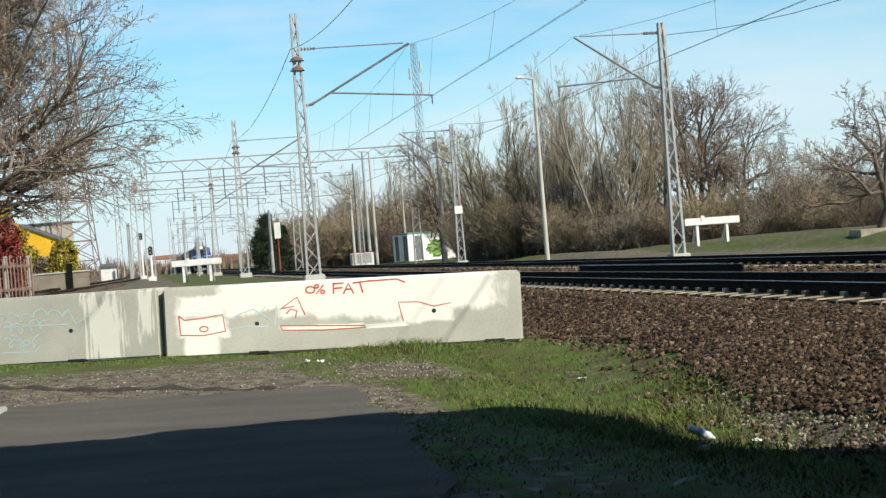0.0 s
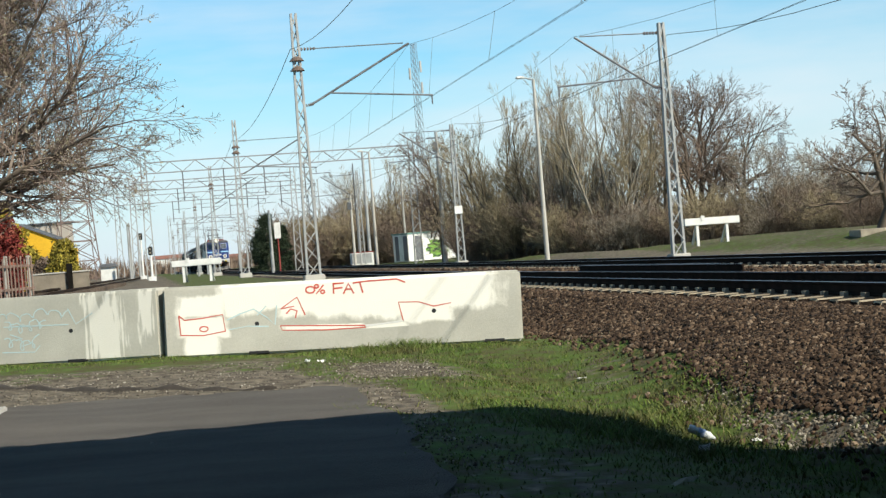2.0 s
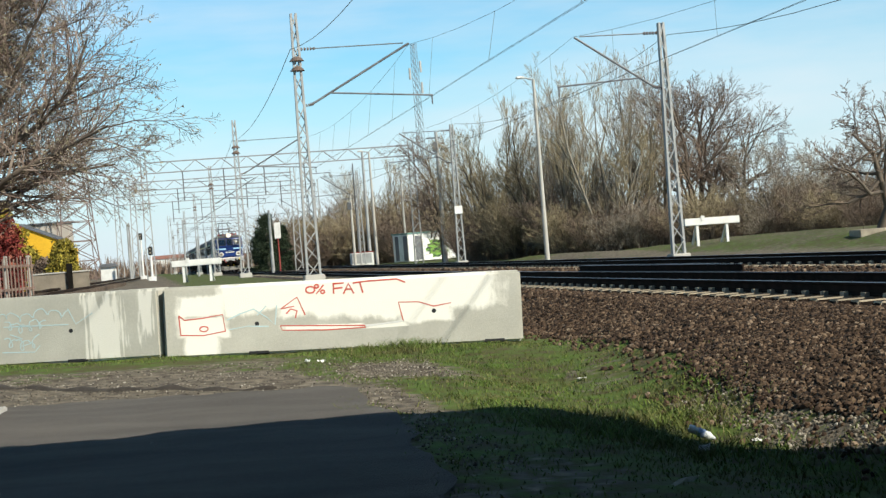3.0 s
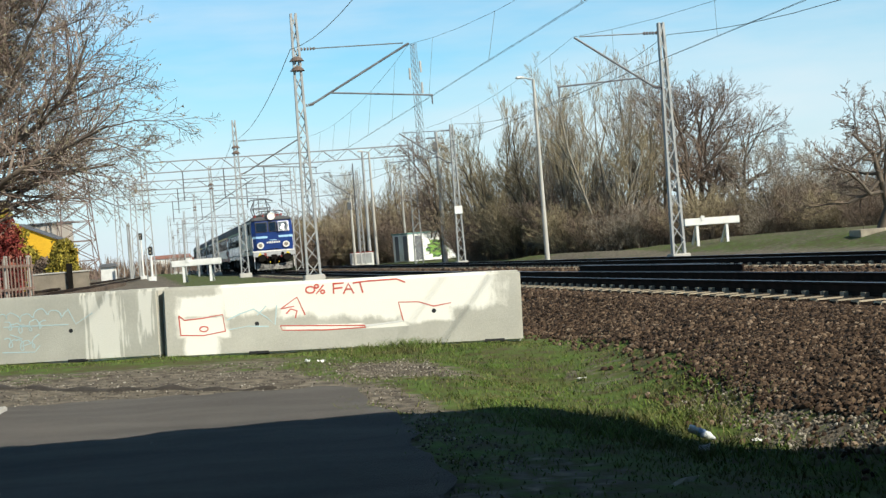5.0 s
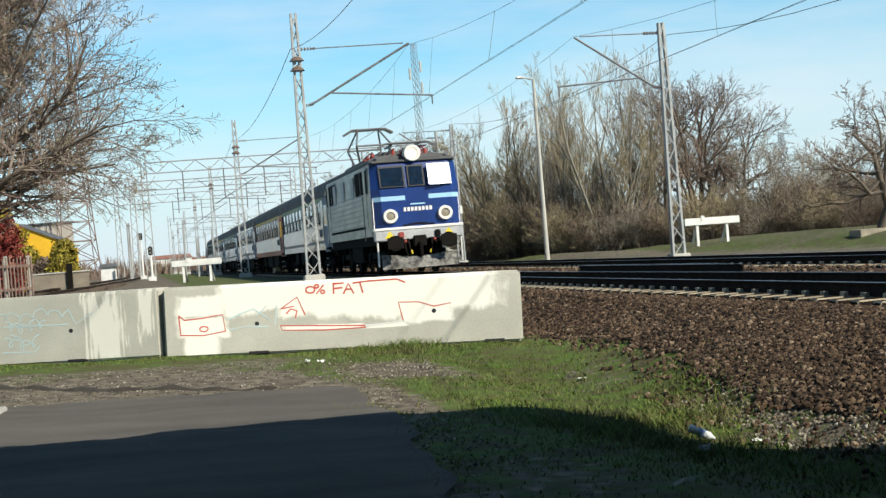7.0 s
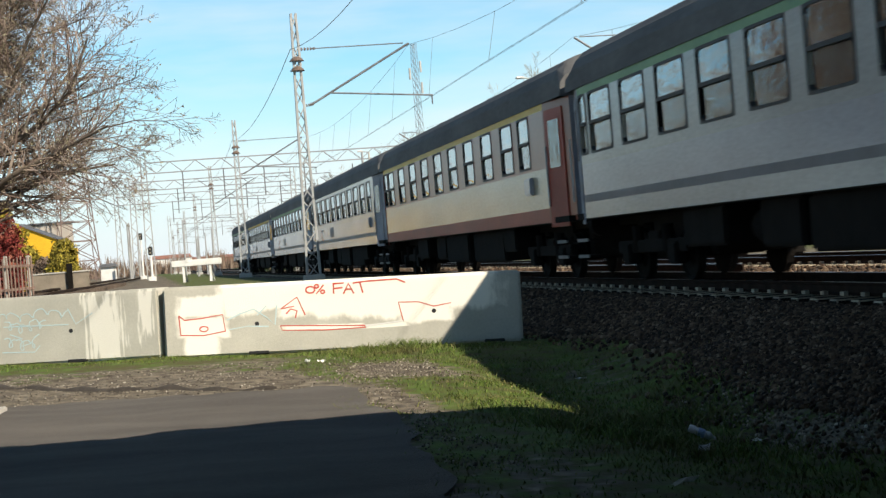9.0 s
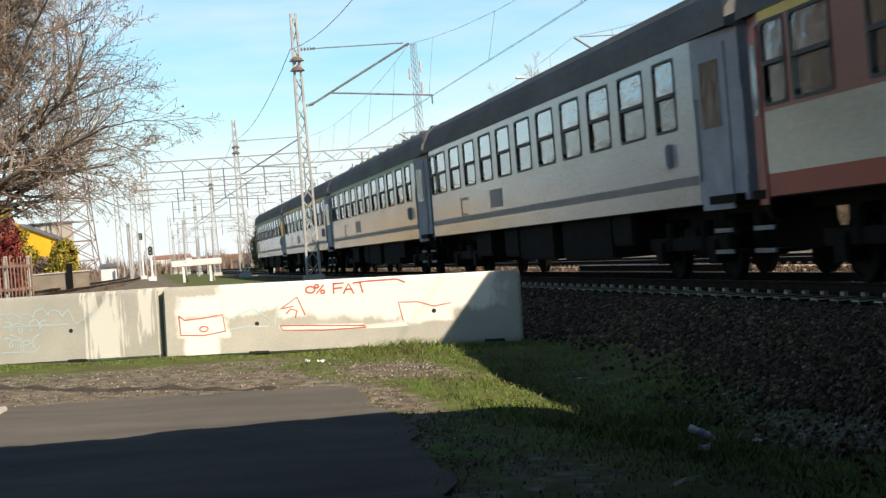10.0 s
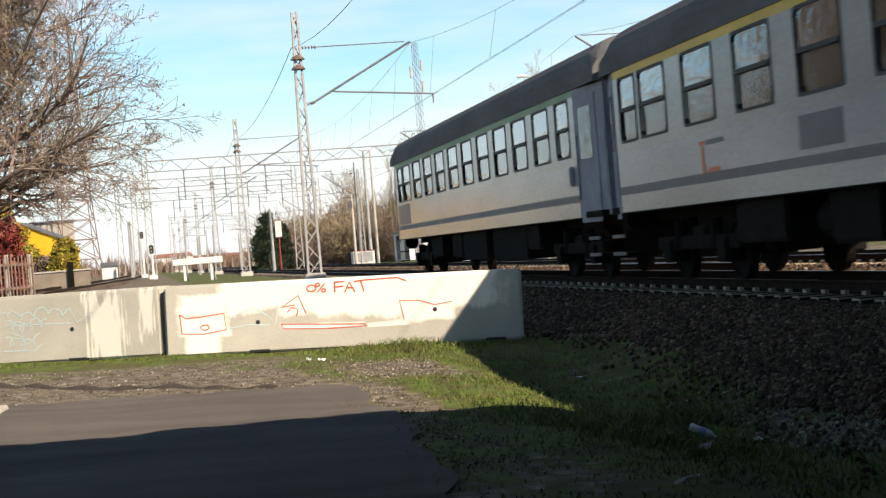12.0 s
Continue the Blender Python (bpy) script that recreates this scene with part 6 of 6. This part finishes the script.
def far_buildings():
    red = material("far_brick", (0.3, 0.14, 0.1), (0.22, 0.1, 0.08), 1, 10, 0.9)
    for x, b, w, h, mat, lab in ((-74, 430, 10, 4.0, M["white_paint"], "distant pale building with a red roof"), (-64, 440, 22, 3.2, red, "distant brick building beyond the sidings"), (-48, 450, 16, 3.0, red, "distant brick building beyond the sidings"), (-30.7, 145, 1.3, 1.25, M["white_paint"], "small white trackside hut by the sidings")):
        px, py, pz = spot(x, b)
        t = thing("building" if w > 5 else "trackside_hut", pose(px, py, pz, 0, 0, -HEADING), lab, "building" if w > 5 else "hut")
        part("wall", box((-w / 2, 0, -0.5), (w / 2, w * 0.6, h), 0.02), mat, t)
        bm = bmesh.new()
        vs = [bm.verts.new(q) for q in ((-w / 2 - 0.2, -0.2, h), (w / 2 + 0.2, -0.2, h), (w / 2 + 0.2, w * 0.6 + 0.2, h), (-w / 2 - 0.2, w * 0.6 + 0.2, h), (-w / 2, w * 0.3, h * 1.25), (w / 2, w * 0.3, h * 1.25))]
        for q in ((0, 1, 5, 4), (2, 3, 4, 5), (0, 4, 3), (1, 2, 5)):
            bm.faces.new([vs[i] for i in q])
        part("roof", bm, red if w > 5 else M["galv_dark"], t)
        for i in range(int(w / 3.5)):
            part("window", box((-w / 2 + 1.5 + i * 3.3, -0.03, h * 0.35), (-w / 2 + 2.7 + i * 3.3, 0.02, h * 0.7)), M["black"], t)


far_buildings()


# ---- siding, spare rails, slab, litter ----
side_track = thing("siding_track", pose(0, 0, 0), "old rusty siding curving along the fence", "railway track", kind="structure")
rust_rail = []
for off in (-0.72, 0.72):
    pts = []
    for i in range(40):
        y = 40 + i * 4.0
        x = -4.0 + 3.2 * (1 - math.exp(-(y - 40) / 70.0)) + off
        pts.append((x, y, gz(x, y) + 0.16))
    rr = wire_object("rail", [pts], 0.06, M["rail"], 6, side_track)
wood = material("old_sleeper_wood", (0.12, 0.09, 0.07), (0.06, 0.045, 0.035), 3, 30, 0.9, random_value=0.3)
me = None
for i in range(60):
    y = 41 + i * 0.75
    x = -4.0 + 3.2 * (1 - math.exp(-(y - 40) / 70.0))
    if me is None:
        ob = part("sleeper", box((-1.25, -0.12, -0.1), (1.25, 0.12, 0.08), 0.01), wood, side_track)
        me = ob.data
    else:
        ob = new("sleeper", me)
        ob.parent = side_track
    ob.location = (x, y, gz(x, y) + 0.03)

for x, y0, y1 in ((12.0, 31.0, 43.5), (12.25, 33.0, 44.5)):
    ob = rail_mesh("spare_rail", x, y0, y1)
    ob.location.z = 0.02
    tagged(ob, "loose dark rail lying between the tracks", "rail", "spare rails")

px, py, pz = cam_frame(15.9, 59, 0)
slab = thing("concrete_slab", pose(px, py, gz(px, py) + 0.02, 0, 0, -HEADING), "weathered concrete slab on the grassy bank", "slab")
part("body", box((-0.6, -0.8, -0.2), (2.4, 0.8, 0.1), 0.03), M["sleeper"], slab)


def bottle():
    x, y = 4.64, 13.3
    t = thing("bottle", Matrix.Translation((x, y, gz(x, y) + 0.07)) @ Vector((0.8, -0.35, -0.42)).to_track_quat("Z", "Y").to_matrix().to_4x4(), "crushed clear plastic bottle with a blue and white label", "bottle", "litter")
    part("body", lathe([(0.02, -0.12), (0.034, -0.115), (0.038, -0.08), (0.033, -0.05), (0.038, 0.0), (0.035, 0.04), (0.038, 0.07), (0.016, 0.11), (0.013, 0.13)], 16), plain("clear_plastic", (0.72, 0.76, 0.78), 0.2), t)
    part("label", lathe([(0.0395, -0.03), (0.0395, 0.03)], 16), plain("bottle_label", (0.3, 0.42, 0.68), 0.4), t)
    return t


bottle()


def scrap(x, y, w, h, rz, label, mat):
    t = thing("paper_scrap", pose(x, y, gz(x, y) + 0.02, random.uniform(-12, 12), random.uniform(-12, 12), rz), label, "litter", "litter")
    verts, faces, n = [], [], 5
    for j in range(n):
        for i in range(n):
            verts.append(((i / (n - 1) - 0.5) * w, (j / (n - 1) - 0.5) * h, random.uniform(0, 0.035)))
    for j in range(n - 1):
        for i in range(n - 1):
            a = j * n + i
            faces.append((a, a + 1, a + n + 1, a + n))
    mesh_object("sheet", verts, faces, mat, parent=t)


scrap(5.05, 18.7, 0.12, 0.1, 20, "crumpled white paper scrap in the grass", M["white_paint"])
scrap(2.2, 21.5, 0.12, 0.07, 40, "crumpled pale paper by the block", M["white_paint"])
scrap(2.0, 21.4, 0.1, 0.07, 80, "crumpled pale paper by the block", M["white_paint"])
scrap(3.19, 9.5, 0.17, 0.035, 0, "thin strip of pale plastic in the grass", M["white_paint"])
scrap(4.34, 12.4, 0.14, 0.1, 60, "grey plastic scrap in the grass", M["galv"])
scrap(4.94, 12.75, 0.08, 0.07, 10, "small pale scrap in the grass", M["white_paint"])
px, py = -1.78, 16.7
kerb = thing("kerb_stone", pose(px, py, gz(px, py) + 0.0, 0, 0, 86), "loose pale concrete kerb stone beside the lane", "kerb stone")
part("body", box((-0.75, -0.14, -0.05), (0.75, 0.14, 0.06), 0.015), M["pole_concrete"], kerb)


def mud_ridge():
    """Low dark ridge along the end of the asphalt."""
    verts, faces = [], []
    n = 44
    for i in range(n):
        u = i / (n - 1)
        cx, cy = -2.6 + 3.9 * u, 20.95 - 4.0 * u + 0.9 * u * u + 0.03 * math.sin(u * 9)
        w = (0.1 + 0.035 * math.sin(u * 17) + 0.02 * math.sin(u * 41)) * min(1.0, 6 * (1 - u) + 0.1)
        h = 0.02 + 0.016 * math.sin(u * 47)
        for k, (s, zz) in enumerate(((-1, -0.02), (-0.45, h), (0.1, h * 1.2), (1, -0.02))):
            x, y = cx + 0.6 * s * w, cy + 0.8 * s * w
            verts.append((x, y, gz(x, y) + zz + (0.008 if 0 < k < 3 else 0)))
    for i in range(n - 1):
        for k in range(3):
            a = i * 4 + k
            faces.append((a, a + 1, a + 5, a + 4))
    m = material("ridge_dark", (0.06, 0.05, 0.042), (0.03, 0.025, 0.02), 6.0, 40.0, 0.95, bump=0.6)
    tagged(mesh_object("mud_ridge", verts, faces, m, smooth=True), "low dark ridge across the lane", "mud", kind="structure")


mud_ridge()


# ---- sleepers, ballast stones, grass ----
def sleepers(parent, x, ys_):
    me = None
    for y in ys_:
        if me is None:
            bm = box((-1.3, -0.13, -0.2), (1.3, 0.13, 0.0), 0.02)
            n0 = len(bm.faces)
            for s in (-0.7525, 0.7525):
                for e in (-0.11, 0.11):
                    add_box(bm, (s + e - 0.03, -0.06, 0.0), (s + e + 0.03, 0.06, 0.05))
            ob = part("sleeper", bm, M["sleeper"], parent)
            me = ob.data
            me.materials.append(M["rail"])
            for poly in me.polygons:
                poly.material_index = 1 if poly.index >= n0 else 0
        else:
            ob = new("sleeper", me)
            ob.parent = parent
        ob.location = (x, y, -0.165)


sleepers(track_near, TRACKS[0], np.arange(8.0, 130, 0.6))
sleepers(track_far, TRACKS[1], np.arange(24.0, 140, 0.6))


def stones(name, regions, label, mat):
    """Loose angular stones strewn over strips x0, x1, y0, y1 with a count and a size."""
    r = np.random.default_rng(21)
    g = (1 + 5 ** 0.5) / 2
    ico = np.array([(-1, g, 0), (1, g, 0), (-1, -g, 0), (1, -g, 0), (0, -1, g), (0, 1, g), (0, -1, -g), (0, 1, -g), (g, 0, -1), (g, 0, 1), (-g, 0, -1), (-g, 0, 1)]) / math.sqrt(1 + g * g)
    fc = np.array([(0, 11, 5), (0, 5, 1), (0, 1, 7), (0, 7, 10), (0, 10, 11), (1, 5, 9), (5, 11, 4), (11, 10, 2), (10, 7, 6), (7, 1, 8), (3, 9, 4), (3, 4, 2), (3, 2, 6), (3, 6, 8), (3, 8, 9), (4, 9, 5), (2, 4, 11), (6, 2, 10), (8, 6, 7), (9, 8, 1)])
    vs, fs, base = [], [], 0
    for fun, n, size in regions:
        x, y = fun(r, n)
        z = ground_height(x, y)
        sc = size * (0.55 + 0.8 * r.random((n, 1, 1))) * (0.6 + 0.5 * r.random((n, 1, 3)))
        jit = ico[None] * (0.75 + 0.5 * r.random((n, 12, 1)))
        q = r.normal(0, 1, (n, 4))
        q /= np.linalg.norm(q, axis=1, keepdims=True)
        w, a, b, c = q.T
        rot = np.stack([1 - 2 * (b * b + c * c), 2 * (a * b - c * w), 2 * (a * c + b * w), 2 * (a * b + c * w), 1 - 2 * (a * a + c * c), 2 * (b * c - a * w), 2 * (a * c - b * w), 2 * (b * c + a * w), 1 - 2 * (a * a + b * b)], 1).reshape(n, 3, 3)
        p = np.einsum("nij,nkj->nki", rot, jit * sc) + np.stack([x, y, z + size * (0.1 + 0.5 * r.random(n))], 1)[:, None, :]
        vs.append(p.reshape(-1, 3))
        fs.append((fc[None] + base + (np.arange(n) * 12)[:, None, None]).reshape(-1, 3))
        base += n * 12
    ob = mesh_object(name, np.concatenate(vs).tolist(), np.concatenate(fs).tolist(), mat)
    return tagged(ob, label, "ballast", kind="stuff")


def toe_line(y):
    """Where the loose stones give way to grass."""
    return 5.6 + 0.62 * smoothstep(14.5, 20.5, y) + 0.14 * np.sin(y * 1.7) * np.sin(y * 0.6) + 0.06 * np.sin(y * 5.3)


def bank_strip(y0, y1):
    def fun(r, n):
        y = y0 + (y1 - y0) * r.random(n)
        toe = toe_line(y)
        u = r.random(n) ** 0.85
        u = np.where(r.random(n) < 0.02, -0.3 * r.random(n) ** 2, u)
        return toe + (8.02 - toe) * u, y
    return fun


def strip(x0, x1, y0, y1):
    return lambda r, n: (x0 + (x1 - x0) * r.random(n), y0 + (y1 - y0) * r.random(n))


stones("ballast_stones", [(bank_strip(9.0, 18), 24000, 0.033), (bank_strip(18, 30), 16000, 0.038), (bank_strip(30, 55), 5000, 0.055), (strip(10.3, 18.8, 24, 60), 9000, 0.06), (strip(8.8, 10.1, 9, 40), 2500, 0.05), (strip(10.3, 18.8, 60, 130), 5000, 0.08)],
       "dark reddish-brown crushed stone ballast", M["stone"])


stones("lane_grit", [(strip(-3.6, 2.7, 17.6, 22.4), 3600, 0.011), (strip(2.2, 3.6, 18.6, 21.2), 1200, 0.012), (strip(2.0, 2.6, 11.0, 17.6), 700, 0.011), (strip(5.0, 5.9, 11.2, 15.5), 1500, 0.018)],
       "fine grey-brown grit and pebbles on the bare soil", M["grit"])


def bed_sheet():
    """The packed ballast under the loose stones."""
    xs_, ys_ = axis_steps([(5.2, 8.5, 0.15), (8.5, 19.2, 0.6)]), axis_steps([(6, 60, 0.3), (60, 200, 4), (200, 600, 40)])
    gx, gy = np.meshgrid(xs_, ys_)
    toe = toe_line(gy) + 0.05
    gx = np.where(gx < 8.5, toe + (8.5 - toe) * (gx - 5.2) / 3.3, gx)
    g = ground_height(gx, gy) + 0.012
    v = np.stack([gx.ravel(), gy.ravel(), g.ravel()], 1)
    i = np.arange(g.size).reshape(g.shape)
    f = np.stack([i[:-1, :-1].ravel(), i[:-1, 1:].ravel(), i[1:, 1:].ravel(), i[1:, :-1].ravel()], 1)
    ob = mesh_object("ballast_bed", v.tolist(), f.tolist(), M["ballast"], smooth=True)
    return tagged(ob, "bank of dark crushed stone under the tracks", "ballast", kind="structure")


bed_sheet()


def grass():
    r = np.random.default_rng(17)
    m = island_material("grass_blades", [(0.0, (0.04, 0.06, 0.012)), (0.4, (0.075, 0.125, 0.02)), (0.8, (0.125, 0.195, 0.03)), (0.95, (0.17, 0.2, 0.05)), (1.0, (0.32, 0.27, 0.14))], 0.7, 0.3)
    n_, l_ = m.node_tree.nodes, m.node_tree.links
    co, nz, rp, mi = n_.new("ShaderNodeTexCoord"), n_.new("ShaderNodeTexNoise"), n_.new("ShaderNodeValToRGB"), n_.new("ShaderNodeMixRGB")
    nz.inputs["Scale"].default_value, nz.inputs["Detail"].default_value = 1.3, 5.0
    rp.color_ramp.elements[0].position, rp.color_ramp.elements[1].position = 0.44, 0.62
    rp.color_ramp.elements[1].color = (0.75, 0.75, 0.75, 1)
    mi.inputs[2].default_value = (0.13, 0.11, 0.045, 1)
    bs = n_["Principled BSDF"]
    l_.new(co.outputs["Object"], nz.inputs["Vector"])
    l_.new(nz.outputs[0], rp.inputs[0])
    l_.new(rp.outputs[0], mi.inputs[0])
    l_.new(bs.inputs["Base Color"].links[0].from_socket, mi.inputs[1])
    l_.new(mi.outputs[0], bs.inputs["Base Color"])
    xs_, ys_, hs = [], [], []

    def sow(x, y, h):
        keep = r.random(len(x)) < grass_cover(x, y) * 1.25 - 0.25
        xs_.append(x[keep]); ys_.append(y[keep]); hs.append(h[keep])

    n = 52000
    x, y = 1.7 + 4.9 * r.random(n), 8.3 + 15.5 * r.random(n)
    patch = 0.5 + 0.5 * rough_noise(x, y, 1.1)
    ok = r.random(n) < 0.1 + 1.0 * patch
    sow(x[ok], y[ok], (0.012 + 0.034 * r.random(n) * (0.4 + patch))[ok])
    # longer tufts
    for cx, cy, s, k, h in ((3.9, 13.0, 0.35, 1500, 0.15), (3.6, 13.7, 0.3, 900, 0.12), (4.5, 12.4, 0.4, 1300, 0.14), (5.1, 14.6, 0.3, 700, 0.11), (3.3, 15.0, 0.4, 900, 0.09), (4.9, 16.5, 0.5, 900, 0.08), (5.0, 11.2, 0.4, 800, 0.12), (4.7, 19.5, 0.6, 900, 0.08), (3.2, 22.9, 0.45, 800, 0.13), (4.3, 22.8, 0.4, 600, 0.11), (4.2, 17.6, 0.6, 900, 0.07), (3.72, 23.4, 0.22, 700, 0.2), (2.9, 23.6, 0.3, 500, 0.12), (4.6, 14.2, 0.4, 1300, 0.17), (5.4, 15.9, 0.25, 500, 0.12)):
        sow(r.normal(cx, s, k), r.normal(cy, s * 1.3, k), 0.75 * h * (0.4 + 0.8 * r.random(k)))
    # fringe at the foot of the blocks
    k = 6500
    a = -7.2 + 8.4 * r.random(k)
    b = 24.35 - np.abs(r.normal(0, 0.5, k)) + np.where(a < -4.5, 0.0, 0.0)
    h = radians(HEADING)
    sow(a * math.cos(h) + b * math.sin(h), -a * math.sin(h) + b * math.cos(h), 0.012 + 0.035 * r.random(k))
    x, y, hh = np.concatenate(xs_), np.concatenate(ys_), np.concatenate(hs)
    n = len(x)
    z = ground_height(x, y)
    a = r.random(n) * 2 * math.pi
    wid = 0.003 + 0.005 * r.random(n)
    lean = hh * (0.4 + 1.3 * r.random(n))
    b2 = r.random(n) * 2 * math.pi
    p0 = np.stack([x - np.cos(a) * wid, y - np.sin(a) * wid, z - 0.01], 1)
    p1 = np.stack([x + np.cos(a) * wid, y + np.sin(a) * wid, z - 0.01], 1)
    mid = np.stack([x + np.cos(b2) * lean * 0.35, y + np.sin(b2) * lean * 0.35, z + hh * 0.6], 1)
    o = np.stack([np.cos(a), np.sin(a), 0 * a], 1) * wid[:, None] * 0.7
    tip = np.stack([x + np.cos(b2) * lean, y + np.sin(b2) * lean, z + hh], 1)
    v = np.stack([p0, p1, mid + o, mid - o, tip], 1).reshape(-1, 3)
    b = (np.arange(n) * 5)[:, None]
    f = np.concatenate([b + 0, b + 1, b + 2, b + 3], 1).tolist() + np.concatenate([b + 3, b + 2, b + 4], 1).tolist()
    ob = mesh_object("grass", v.tolist(), f, m)
    tagged(ob, "short green spring grass with dry blades", "grass", kind="stuff")


grass()


def motions():
    times = [i * 0.1 for i in range(121)]
    for ob, back in [(loco, 0.0)] + [(c, LOCO_PITCH + i * COACH_PITCH) for i, c in enumerate(coaches)]:
        walk(ob, [(t, pose(TX, train_front(t) + back, 0)) for t in times])


motions()
